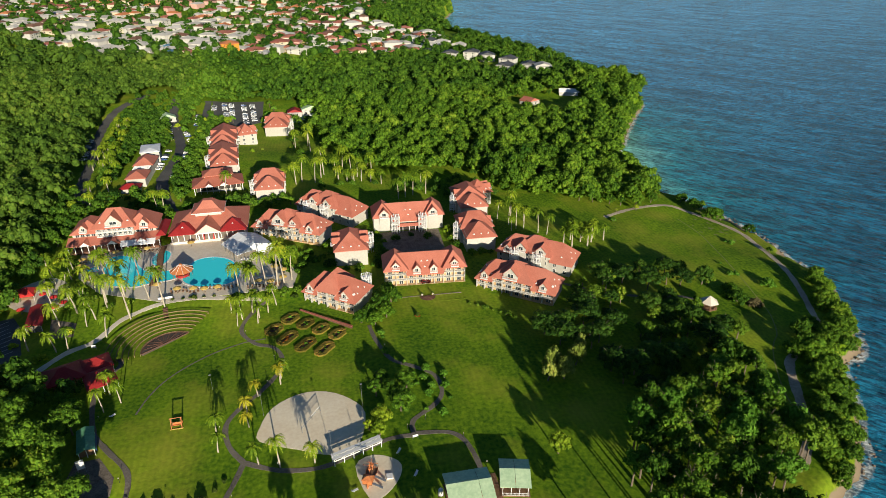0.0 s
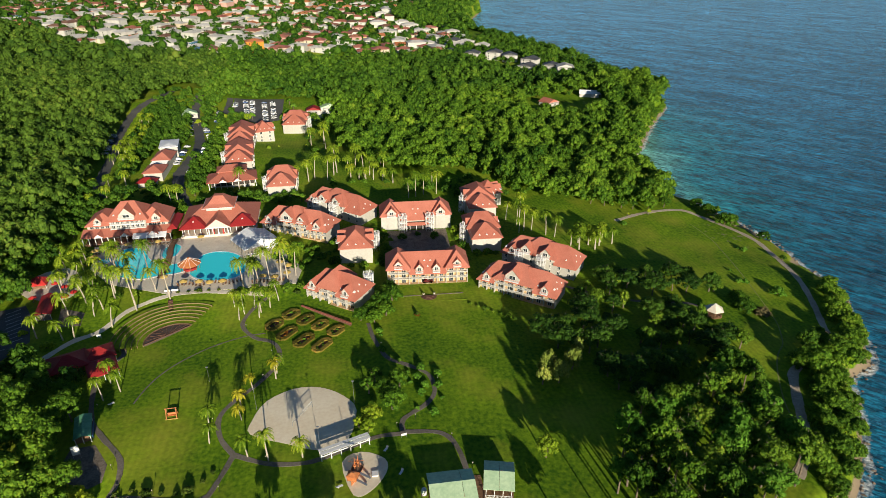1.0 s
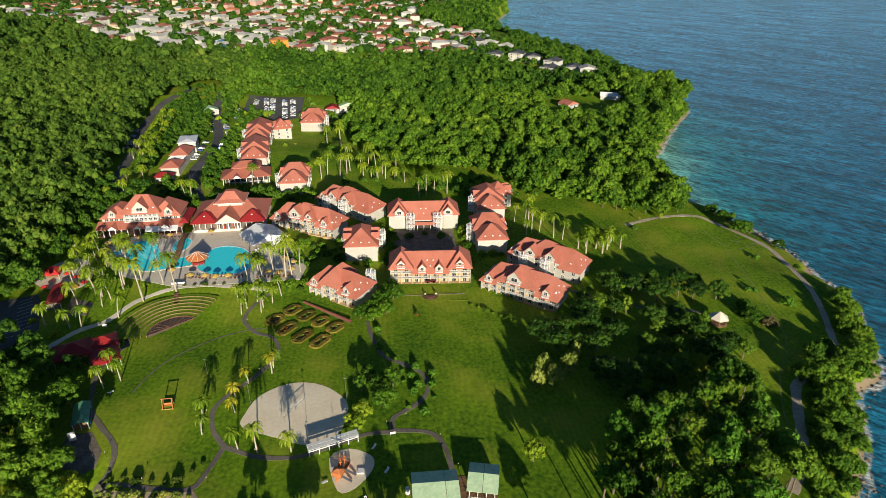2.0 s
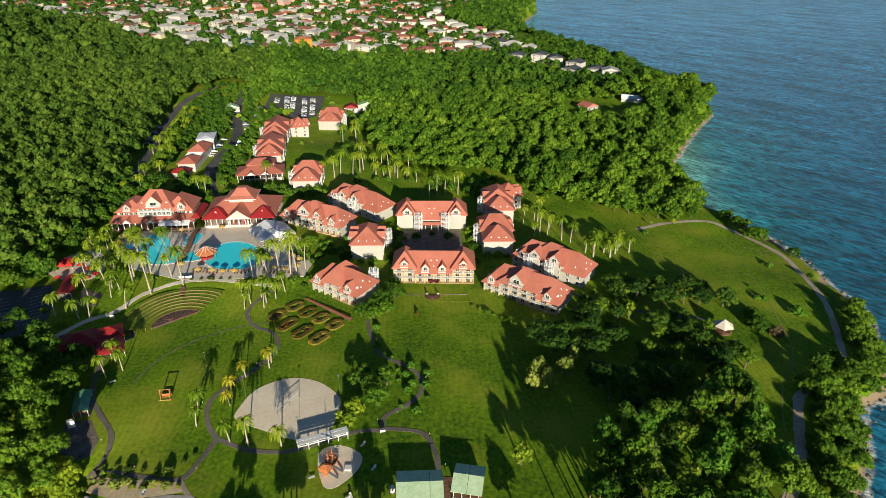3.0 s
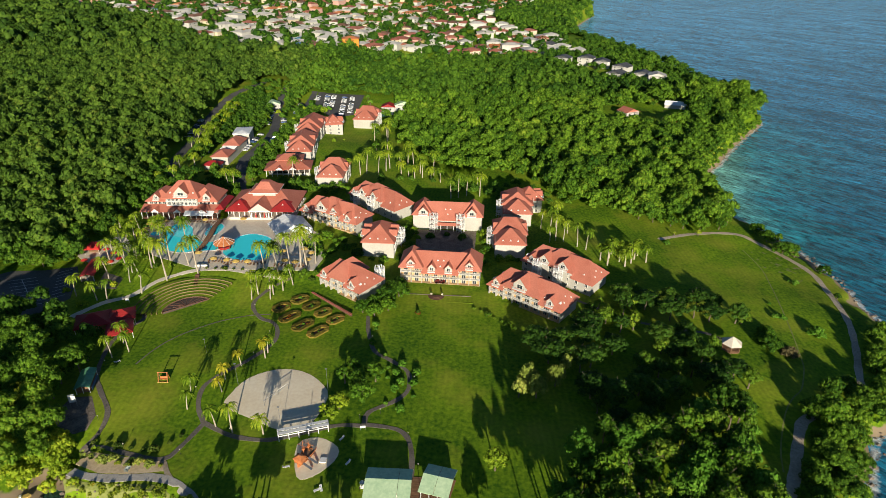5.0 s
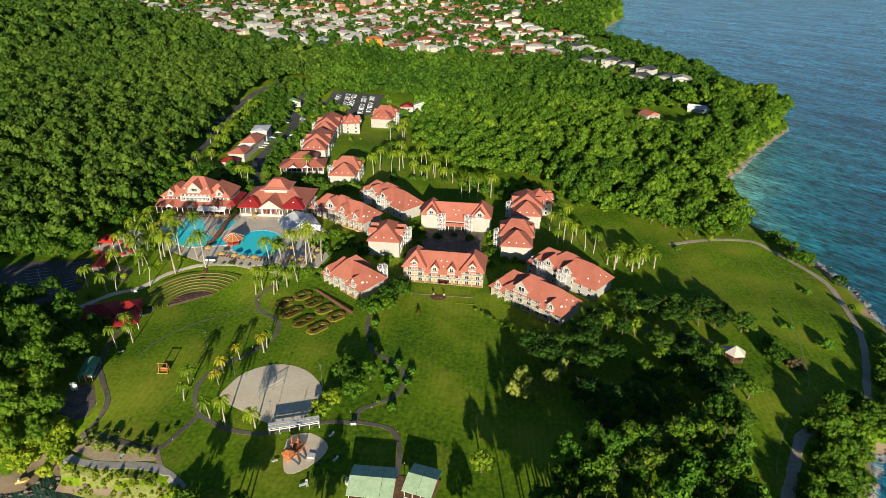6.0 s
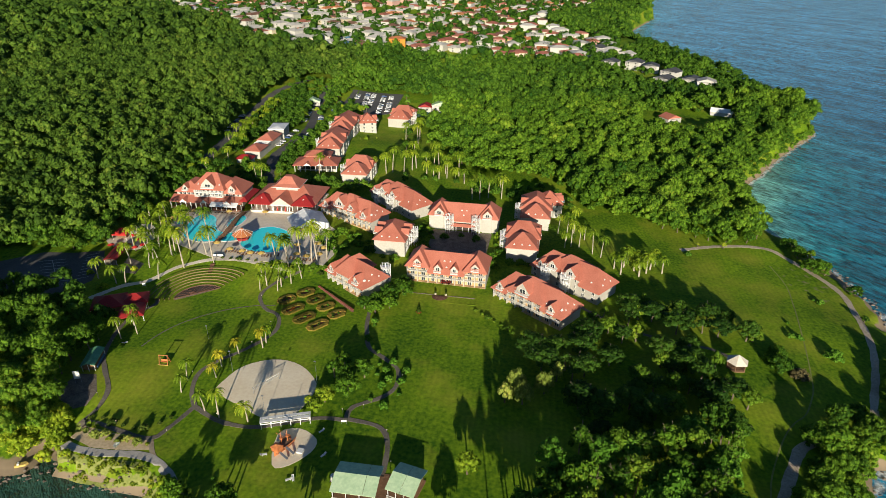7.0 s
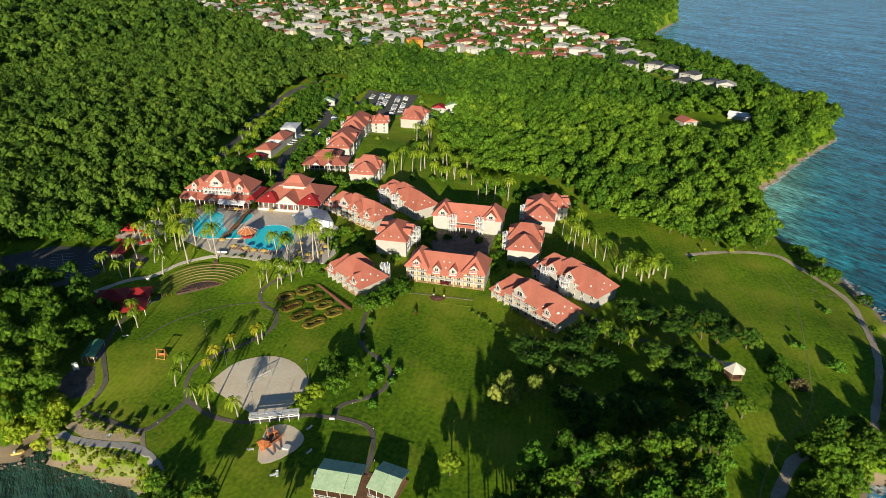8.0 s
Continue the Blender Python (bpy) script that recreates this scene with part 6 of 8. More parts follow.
palms(SHAGGY, [(73.4, 28.6), (78.0, 31.4), (82.4, 29.0), (85.1, 33.6), (90.0, 32.4), (92.7, 37.2), (87.7, 28.1), (80, 36), (84, 24), (76, 24), (95, 30), (-33, 128), (-28, 124), (-24, 121), (-14, 122), (-8, 118)], 1.0, "shaggy palms on the coast lawn")
palms(ROYAL, [(51.2, 44.1), (54.3, 46.2), (58.0, 45.6), (64.2, 40.6), (68, 38), (48, 60), (56, 62), (61, 55), (52, 52)], 0.8, "palms behind the hotel")
palms(LOW, [(-74.6, -84.8), (-75.5, -79.2), (-62.6, -91.5), (-56.4, -93.9), (-46.8, -94.1), (-58.1, -55.0)], 1.15, "palms on the lawn")
palms(GOLD, [(-66.6, -76.4), (-67.6, -70.6), (-64.9, -62.8), (-58.1, -57.9)], 1.2, "yellow palms beside the path")
palms(LOW, [(-75.8, -21.0), (-74.3, -17.2), (-68.3, -20.2), (-68.0, -16.8), (-64.9, -13.8), (-79, -12), (-71, -13), (-62, -9)], 1.2, "palms below the pool")
palms(ROYAL, [(-112.0, -61.9), (-112.5, -53.3), (-107.9, -58.1)], 0.75, "palms by the red roof")
palms(LOW, [(-131.2, -13.2), (-122.5, -20.3), (-133.0, -27.5), (-145.9, -27.1), (-136.6, -28.5), (-137.5, 4.8), (-129.4, -8.7), (-134, -6), (-141, -12), (-151.4, 9.3), (-147, 14), (-153, 20), (-140, 8)], 1.2, "palms round the terrace")
palms(LOW, [(-139.5, 30.5), (-141, 17), (-135.5, 12.5), (-128.5, 3.0), (-148.5, 24.5), (-143, 4.5), (-147.5, 1.0), (-150.5, 33), (-137.5, -3.5), (-112.5, 2.5)], 1.3, "palms round the pool")
palms(SHAGGY, [(-166.4, 87.7), (-160.1, 92.6), (-172.4, 108.5), (-165.4, 111.1), (-157.8, 115.2), (-160.8, 131.5), (-161.0, 143.3), (-166.3, 155.0), (-169.3, 164.7), (-161.5, 34.7), (-168.1, 40.0), (-170, 178), (-172, 190), (-166, 172)] + [(-170.5 - 0.17 * k * k - c, 152 + 12 * k + 3 * (c // 7)) for c in (0, 7) for k in range(9)], 0.9, "palms along the road")


# ---- the town ----
PAINTS = [surface("house paint " + n, a, b, 0.85, 1.0, 0.2, 0.05, per_object=0.3) for n, a, b in (
    ("white", (0.46, 0.44, 0.40), (0.64, 0.62, 0.57)), ("cream", (0.58, 0.48, 0.34), (0.74, 0.64, 0.48)), ("pink", (0.52, 0.27, 0.22), (0.68, 0.42, 0.35)), ("orange", (0.62, 0.24, 0.03), (0.72, 0.32, 0.05)), ("yellow", (0.62, 0.46, 0.14), (0.74, 0.58, 0.24)))]
COVERS = [surface("house roof " + n, a, b, 0.7, 1.0, 0.15, 0.1, per_object=0.5) for n, a, b in (
    ("red", (0.30, 0.09, 0.06), (0.50, 0.20, 0.14)), ("white", (0.42, 0.39, 0.35), (0.70, 0.67, 0.62)), ("brown", (0.15, 0.075, 0.05), (0.28, 0.15, 0.10)), ("orange", (0.50, 0.16, 0.06), (0.62, 0.24, 0.10)), ("blue", (0.05, 0.12, 0.22), (0.10, 0.24, 0.38)))]


def house_kind(w, d, h, wall, cover, style, label):
    w, d, h = w * 1.4, d * 1.4, h * 1.15
    t = thing("house", pose(0, 0, 0), label, "house", "town houses")
    part("wall", Shape().box(-w / 2, -d / 2, -4, w / 2, d / 2, h), PAINTS[wall], t)
    s = Shape()
    if style == "hip":
        s.hip(-w / 2 - 0.7, w / 2 + 0.7, -d / 2 - 0.7, d / 2 + 0.7, h, h + 2.4)
    elif style == "gable":
        s.gable(-w / 2 - 0.6, w / 2 + 0.6, -d / 2 - 0.6, d / 2 + 0.6, h - 0.1, h + 2.6)
        s.face((-w / 2, -d / 2, h - 0.1), (w / 2, -d / 2, h - 0.1), (0, -d / 2, h + 2.3))
        s.face((w / 2, d / 2, h - 0.1), (-w / 2, d / 2, h - 0.1), (0, d / 2, h + 2.3))
    else:
        s.hip(-w / 2 - 0.7, w / 2 + 0.7, -d / 2 - 0.7, d / 2 + 0.7, h, h + 2.2)
        s.hip(-w / 2 - 0.4, 0.5, -d / 2 - 4.0, d / 2 - 1, h - 0.4, h + 1.6)
    part("roof", s, COVERS[cover], t)
    floors = max(1, int(h // 2.7))
    for k in range(floors):
        for i in range(2):
            part("window", pane_mesh(1.4, 1.4), None, t, m=pose(-w / 2 + w * (0.16 + 0.45 * i), -d / 2 - 0.05, k * 2.8 + 0.9))
    part("veranda", Shape().box(-w * 0.35, -d / 2 - 2.2, h - 0.5, w * 0.35, -d / 2 - 0.1, h - 0.3).box(-w * 0.35, -d / 2 - 2.2, -4, -w * 0.33, -d / 2 - 2.0, h - 0.5).box(w * 0.33, -d / 2 - 2.2, -4, w * 0.35, -d / 2 - 2.0, h - 0.5), PAINTS[wall], t)
    return t


WORDS = {0: "white", 1: "cream", 2: "pink", 3: "orange", 4: "yellow"}
TOPS = {0: "red", 1: "white", 2: "brown", 3: "orange", 4: "blue"}
KINDS = []
for i, (w, d, h, wall, cover, style) in enumerate(((13, 10, 3.4, 0, 0, "hip"), (16, 11, 5.8, 0, 1, "ell"), (12, 9, 3.2, 1, 2, "gable"), (14, 11, 5.6, 1, 0, "ell"), (15, 10, 3.4, 0, 1, "hip"), (11, 9, 5.6, 2, 0, "hip"), (14, 9, 3.3, 0, 3, "gable"), (13, 11, 6.0, 0, 1, "hip"), (12, 10, 3.4, 4, 0, "ell"), (17, 10, 3.6, 1, 1, "ell"), (12, 9, 5.4, 0, 2, "hip"), (10, 8, 3.2, 0, 4, "gable"))):
    KINDS.append(house_kind(w, d, h, wall, cover, style, f"{WORDS[wall]} house with a {TOPS[cover]} roof on the town's hillside"))
TOWN = [(-700, 800), (-525, 685), (-345, 560), (-215, 490), (-150, 466), (-75, 462), (0, 492), (70, 515), (110, 560), (135, 640), (100, 700), (20, 690), (60, 900), (120, 1050), (190, 1330), (160, 1650), (-500, 1650), (-1000, 1300)]
x, y = scatter(TOWN, 26.5, [[(-154, 466), (-116, 466), (-116, 504), (-154, 504)]], 31, 0.42)
first = set()
r = random.Random(5)
order = sorted(range(len(x)), key=lambda i: y[i])[:185]
for i in order:
    k = r.choice((1, 1, 2, 2, 4, 4, 7, 7, 9, 9, 10, 10, 0, 6, 11) if x[i] < -170 else (0, 1, 2, 3, 4, 5, 6, 7, 8, 9, 10, 0, 3, 1, 4))
    street = 25 * math.sin(x[i] * 0.006) + 90 * r.choice((0, 0, 1, 2)) + r.uniform(-8, 8)
    m = pose(x[i], y[i], gz(x[i], y[i]), 0, 0, street)
    if k in first:
        copy_thing(KINDS[k], m)
    else:
        first.add(k)
        KINDS[k].matrix_basis = m
rest = sorted(range(len(x)), key=lambda i: y[i])[185:]
far_town = {}
for i in rest:
    w, d, h = r.uniform(12, 22), r.uniform(10, 16), r.choice((3.2, 3.4, 5.8))
    a, z = r.choice((0, 1.57)) + 0.4 * math.sin(x[i] * 0.006), gz(x[i], y[i])
    for key, s in ((('wall', r.choice((0, 0, 1, 2))), Shape().box(-w / 2, -d / 2, -4, w / 2, d / 2, h)), (('roof', r.choice((0, 0, 1, 1, 1, 2, 3))), Shape().hip(-w / 2 - 0.6, w / 2 + 0.6, -d / 2 - 0.6, d / 2 + 0.6, h, h + 2.3))):
        to = far_town.setdefault(key, Shape())
        n = len(to.v)
        to.v += [(x[i] + px * math.cos(a) - py * math.sin(a), y[i] + px * math.sin(a) + py * math.cos(a), z + pz) for px, py, pz in s.v]
        to.f += [tuple(n + q for q in f) for f in s.f]
far = thing('far_houses', pose(0, 0, 0), 'far town houses with red, white and brown roofs', 'houses', '', 'stuff')
for (kind, c), s in far_town.items():
    tagged(part(kind + 's', s, (PAINTS if kind == 'wall' else COVERS)[c], far), '', '', '', 'stuff')
for k, t in enumerate(KINDS):
    if k not in first:
        t.matrix_basis = pose(-300 - 22 * k, 640, gz(-300 - 22 * k, 640))
o = house_kind(13, 10, 10.5, 3, 3, "hip", "bright orange two-storey house above the forest")
o.matrix_basis = pose(-134, 478, gz(-134, 478) + 1.5, 0, 0, 12)
for j, (px, py) in enumerate(((125.8, 541), (128.9, 478), (144, 466), (160, 436), (176, 412), (186, 396), (150, 410), (103, 476), (82, 497), (95, 572))):
    v = house_kind(12, 10, 7.4 if j % 2 else 6.2, 0, 1, "gable", "white seaside villa with a grey roof")
    v.matrix_basis = pose(px, py, gz(px, py), 0, 0, -38 + 14 * (j % 3))
    for c in v.children:
        if c.name.startswith("roof"):
            c.data.materials[0] = GREY_ROOF if j % 5 else COVERS[1]
tx, ty = scatter(TOWN, 18.5, (), 33, 0.48)
tz = height(tx, ty)
tr = np.random.default_rng(3)
stuff("town_trees", np.stack([tx, ty, tz + 0.5, tr.uniform(3.2, 7.6, len(tx)), tr.uniform(0.9, 1.4, len(tx)), tr.uniform(0.0, 0.35, len(tx))], 1), TINY, LEAF, "garden trees between the town houses", "trees")
forest("scrub", band([(236, 1122), (189, 1060), (167, 930), (150, 800), (172, 676), (203, 587), (229, 512)], 30), 8.0, (3.6, 6.0), (-1.5, 1.5), FAR, "trees along the far shore", (), 37, light=0.4)
HEADLAND = [(70, 700), (120, 670), (150, 700), (150, 800), (172, 925), (232, 1128), (246, 1300), (294, 1690), (190, 1690), (150, 1300), (110, 1040), (60, 880), (25, 720)]
forest("woods", HEADLAND, 11, (5, 8), (2, 6), FAR, "wooded headland beyond the town", (), 35)
CAPE = [(110, 330), (190, 345), (250, 372), (243, 392), (236, 462), (224, 510), (200, 585), (168, 672), (150, 640), (120, 560), (80, 520), (90, 480), (110, 420)]
forest("woods", CAPE, 9.5, (4, 6.5), (1.0, 4), DISTANT, "trees round the seaside villas", [band([(70, 506), (103, 474), (150, 404), (152, 400)], 24), band([(126, 482), (146, 464), (176, 410), (190, 390)], 24), band([(118, 536), (134, 546)], 22), band([(192, 375), (212, 350), (226, 362)], 20)], 36, light=0.4)


# ---- pool furniture ----
def parasol_kind(material, label, r=1.7):
    t = thing("parasol", pose(0, 0, 0), label, "parasol", "parasols")
    part("pole", Shape().tube((0, 0, 0), (0, 0, 2.75), 0.04, sides=6), METAL, t)
    part("base", Shape().prism([(0.35 * math.cos(a), 0.35 * math.sin(a)) for a in np.linspace(0, math.tau, 8, endpoint=False)], 0, 0.12), STONE, t)
    s = Shape()
    ring = [(r * math.cos(i * math.tau / 8), r * math.sin(i * math.tau / 8)) for i in range(8)]
    for i in range(8):
        a, b = ring[i], ring[(i + 1) % 8]
        s.face((*a, 2.1), (*b, 2.1), (0, 0, 2.8)).face((*b, 2.1), (*a, 2.1), (a[0], a[1], 1.92), (b[0], b[1], 1.92))
        s.face((*b, 2.08), (*a, 2.08), (0, 0, 2.7))
    part("canopy", s, material, t)
    return t


def lounger_kind(material, label):
    t = thing("sun_lounger", pose(0, 0, 0), label, "sun lounger", "sun loungers")
    part("seat", Shape().box(-0.33, -0.95, 0.30, 0.33, 0.45, 0.40), material, t)
    s = Shape()
    s.v = [(-0.33, 0.45, 0.30), (0.33, 0.45, 0.30), (0.33, 0.45, 0.40), (-0.33, 0.45, 0.40), (-0.33, 1.05, 0.70), (0.33, 1.05, 0.70), (0.33, 1.0, 0.80), (-0.33, 1.0, 0.80)]
    s.f = [(0, 1, 2, 3), (7, 6, 5, 4), (0, 4, 5, 1), (1, 5, 6, 2), (2, 6, 7, 3), (3, 7, 4, 0)]
    part("backrest", s, material, t)
    for x in (-0.3, 0.26):
        for y in (-0.85, 0.35):
            part("leg", Shape().box(x, y, 0, x + 0.05, y + 0.06, 0.31), material, t)
    return t


def put(kind, places, z=None, turn=None, group="", scale=1.0):
    for i, (x, y) in enumerate(places):
        a = (x * 71 + y * 29) % 360 if turn is None else turn + 14 * math.sin(x * 3.1 + y)
        m = pose(x, y, (gz(x, y) + 0.09) if z is None else z, 0, 0, a)
        if not kind.get("used"):
            kind["used"] = 1
            kind["thing"].matrix_basis = m
            t = kind["thing"]
        else:
            t = copy_thing(kind["thing"], m)
        if group:
            tagged(t, "", "", group)


yellow_parasol = {"thing": parasol_kind(YELLOW, "yellow canvas parasol on the pool deck")}
red_parasol = {"thing": parasol_kind(RED_CANVAS, "red canvas parasol on the round terrace", 1.5)}
dark_lounger = {"thing": lounger_kind(WOOD, "dark wooden sun lounger beside the pool")}
white_lounger = {"thing": lounger_kind(TRIM, "white plastic sun lounger")}
put(yellow_parasol, [(-102.0, 5.4), (-95.6, 4.6), (-91.1, 3.6), (-86.0, 4.0), (-110.9, 10.4), (-148.6, 39.1), (-147.0, 33.2), (-145.5, 43.4), (-141.5, 42.4), (-139.4, 19.9), (-122.9, 46.0), (-136, 44.5), (-69.8, 6.1), (-64.7, 5.0), (-59.8, 7.8), (-60.0, 14.4), (-73.1, 15.1), (-64, 18), (-104, 48.8)])
put(dark_lounger, [(-104.5 + 1.5 * i, 5.4 + 0.9 * math.sin(i * 0.8)) for i in range(18)], None, 10)
put(dark_lounger, [(-149.5 + 0.8 * (i % 4), 28 + 1.9 * i) for i in range(9)], None, 80)
put(dark_lounger, [(-74 + 1.6 * i, 4.0 + 0.5 * math.sin(i)) for i in range(9)], None, 0)
put(dark_lounger, [(-131 + 1.7 * i, 46.6) for i in range(8)], None, 180)
put(white_lounger, [(-22.8, -94.3), (-19.0, -103.5), (-36.1, -106.3), (-25.4, -113.7), (-108.7, -64.3), (-24.4, -113.2)])
put(white_lounger, [(-79 + 1.5 * i, 29 + 0.6 * (i % 2)) for i in range(5)], None, 30)
put(red_parasol, [(-150.3, 0.7), (-145.9, -0.9), (-143.9, 2.2), (-149, 7), (-154, 10), (-158, -1)])


def red_tent():
    t = thing("pavilion_tent", pose(-160.5, 11.0, gz(-160, 11), 0, 0, 8), "red pyramid tent on white posts", "tent")
    part("roof", Shape().hip(-3.6, 3.6, -3.4, 3.4, 2.7, 5.2), RED_CANVAS, t)
    for x in (-3.2, 3.2):
        for y in (-3.0, 3.0):
            part("post", Shape().tube((x, y, 0), (x, y, 2.6), 0.08), TRIM, t)
    part("counter", Shape().box(-2.2, -1.0, 0, 2.2, 1.0, 1.05), WOOD, t)


red_tent()


def open_roof(name, x, y, turn, w, d, h, rise, material, label, posts=3, lift=0.0, style="hip"):
    t = thing(name, pose(x, y, gz(x, y) + lift, 0, 0, turn), label, "shelter")
    s = Shape()
    if style == "hip":
        s.hip(-w / 2, w / 2, -d / 2, d / 2, h, h + rise)
    else:
        s.gable(-w / 2, w / 2, -d / 2, d / 2, h, h + rise)
    part("roof", s, material, t)
    for i in range(posts):
        for yy in (-d / 2 + 0.4, d / 2 - 0.5):
            px = -w / 2 + 0.4 + (w - 0.8) * i / (posts - 1)
            part("post", Shape().box(px - 0.08, yy, -0.5, px + 0.08, yy + 0.16, h), TRIM, t)
    return t


a = open_roof("snack_bar", -128.8, -44.0, 27, 12.5, 11.0, 3.0, 2.6, RED_ROOF, "dark red hipped snack bar roof under trees", 4)
part("wall", Shape().box(-4, -3, -0.5, 4, 3.5, 2.9), WOOD, a)
open_roof("snack_bar", -120.6, -39.4, 27, 10.5, 9.0, 3.0, 2.4, RED_ROOF, "dark red hipped terrace roof beside the path", 3)
open_roof("snack_bar", -116.8, -47.2, 27, 9.5, 10.5, 2.9, 2.2, RED_ROOF, "small dark red hipped roof", 3)
b = open_roof("shelter", -149.8, -8.2, 13, 5.8, 15.8, 2.8, 1.0, RED_ROOF, "long red sheet-roofed shelter", 3, 0, "gable")
part("wall", Shape().box(-2.5, -7.2, -0.5, 2.5, -7.0, 2.6), STONE, b)
c = open_roof("green_shed", -112.2, -76.6, 18, 4.8, 10.4, 2.7, 0.8, SHED_GREEN, "green-roofed beach shed with blue board", 3, 0, "gable")
part("wall", Shape().box(-2, -4, -0.5, 2, 4, 2.6), WOOD, c)
part("board", Shape().box(2.3, -3.5, 0.2, 2.4, 3.5, 1.4), surface("blue board", (0.03, 0.08, 0.22), (0.06, 0.14, 0.34), 0.5, 2.0, 0.4, 0.0), c, "blue board")


def gazebo():
    t = thing("gazebo", pose(110.0, -38.8, gz(110, -38.8), 0, 0, 10), "hexagonal wooden gazebo with a pale pointed roof", "gazebo")
    n, r = 6, 3.9
    s = Shape()
    ring = [(r * math.cos(i * math.tau / n), r * math.sin(i * math.tau / n), 2.7) for i in range(n)]
    for i in range(n):
        s.face(ring[i], ring[(i + 1) % n], (0, 0, 5.4)).face(ring[(i + 1) % n], ring[i], (0, 0, 2.5))
    part("roof", s, DECK, t)
    for i in range(n):
        a = i * math.tau / n
        x, y = 3.3 * math.cos(a), 3.3 * math.sin(a)
        part("post", Shape().tube((x, y, -0.5), (x, y, 2.8), 0.1), WOOD, t)
        x2, y2 = 3.3 * math.cos(a + math.tau / n), 3.3 * math.sin(a + math.tau / n)
        part("rail", Shape().tube((x, y, 0.9), (x2, y2, 0.9), 0.06, sides=4).tube((x, y, 0.4), (x2, y2, 0.4), 0.06, sides=4), WOOD, t)
    part("floor", Shape().prism([(3.5 * math.cos(i * math.tau / n), 3.5 * math.sin(i * math.tau / n)) for i in range(n)], -0.5, 0.15), WOOD, t)


gazebo()


def hut(x0, y0, turn, w, d, split, label):
    """A wooden beach hut with a pale green sheet roof, lower at the veranda."""
    t = thing("beach_hut", pose(x0, y0, gz(x0 + w / 2, y0 + d / 2), 0, 0, turn), label, "hut", "beach huts")
    part("floor", Shape().box(-0.4, -1.6, -1.0, w + 0.4, d, 0.25), WOOD, t)
    part("wall", Shape().box(0.3, 2.0, 0.2, w - 0.3, d - 0.2, 3.2), WOOD, t)
    s = Shape()
    for xa, xb in ((-0.6, split - 0.05), (split + 0.05, w + 0.6)):
        n = len(s.v)
        s.v += [(x, y, z + h) for h in (-0.12, 0) for x, y, z in ((xa, -1.2, 3.0), (xb, -1.2, 3.0), (xb, d * 0.52, 4.5), (xa, d * 0.52, 4.5))]
        s.f += [tuple(n + i for i in q) for q in ((3, 2, 1, 0), (4, 5, 6, 7), (0, 1, 5, 4), (1, 2, 6, 5), (2, 3, 7, 6), (3, 0, 4, 7))]
        n = len(s.v)
        s.v += [(x, y, z + h) for h in (-0.12, 0) for x, y, z in ((xa, d * 0.52, 4.5), (xb, d * 0.52, 4.5), (xb, d + 0.9, 3.3), (xa, d + 0.9, 3.3))]
        s.f += [tuple(n + i for i in q) for q in ((3, 2, 1, 0), (4, 5, 6, 7), (0, 1, 5, 4), (1, 2, 6, 5), (2, 3, 7, 6), (3, 0, 4, 7))]
    part("roof", s, GREEN_ROOF, t)
    for i in range(4):
        part("post", Shape().box(0.1 + i * (w - 0.4) / 3, -1.0, -1, 0.25 + i * (w - 0.4) / 3, -0.85, 3.0), TRIM, t)
    part("railing", railing_mesh(w), None, t, m=pose(0, -1.5, 0.25))
    window(t, w * 0.2, 1.93, 1.0, 1.4, 1.2)
    window(t, w * 0.6, 1.93, 0.3, 1.2, 2.0, name="door")


hut(-11.6, -116.8, 1, 11.4, 8.4, 8.4, "wooden beach hut with a pale green sheet roof")
hut(3.0, -113.6, -12, 7.2, 7.8, 3.6, "smaller wooden hut with a pale green sheet roof")
walkway = thing("boardwalk", pose(0, 0, gz(0, -112)), "weathered plank boardwalk between the huts", "boardwalk")
for i in range(34):
    part("plank", Shape().box(0.0, -124 + i * 0.5, -0.2, 2.9, -124 + i * 0.5 + 0.46, 0.12 + 0.01 * (i % 3)), WOOD, walkway)
rack = thing("water_tank", pose(-13.4, -111.5, gz(-13, -111)), "white tank beside the hut", "tank")
part("tank", Shape().tube((0, 0, 0), (0, 0, 1.8), 0.7, sides=12), TRIM, rack)
part("stand", Shape().box(-0.8, -0.8, -0.6, 0.8, 0.8, 0.05), STONE, rack)


def pergola():
    t = thing("pergola", pose(-41.3, -96.8, gz(-34, -94), 0, 0, 20.3), "long white pergola beam across the path", "pergola")
    L = 15.0
    for y in (0.2, 1.9):
        part("beam", Shape().box(0, y - 0.1, 2.5, L, y + 0.1, 2.85).box(0, y - 0.06, 1.75, L, y + 0.06, 2.05), TRIM, t)
        for i in range(6):
            x = 0.2 + i * (L - 0.4) / 5
            part("post", Shape().box(x - 0.09, y - 0.09, -0.5, x + 0.09, y + 0.09, 2.6), TRIM, t)
    for y0, y1 in ((-0.25, 0.95), (1.25, 2.35)):
        part("roof_board", Shape().box(-0.1, y0, 2.86, L + 0.1, y1, 2.96), TRIM, t)
    for i in range(8):
        x = 0.3 + i * (L - 0.6) / 7
        part("rafter", Shape().box(x - 0.07, -0.35, 2.965, x + 0.07, 2.45, 3.06), TRIM, t)


pergola()


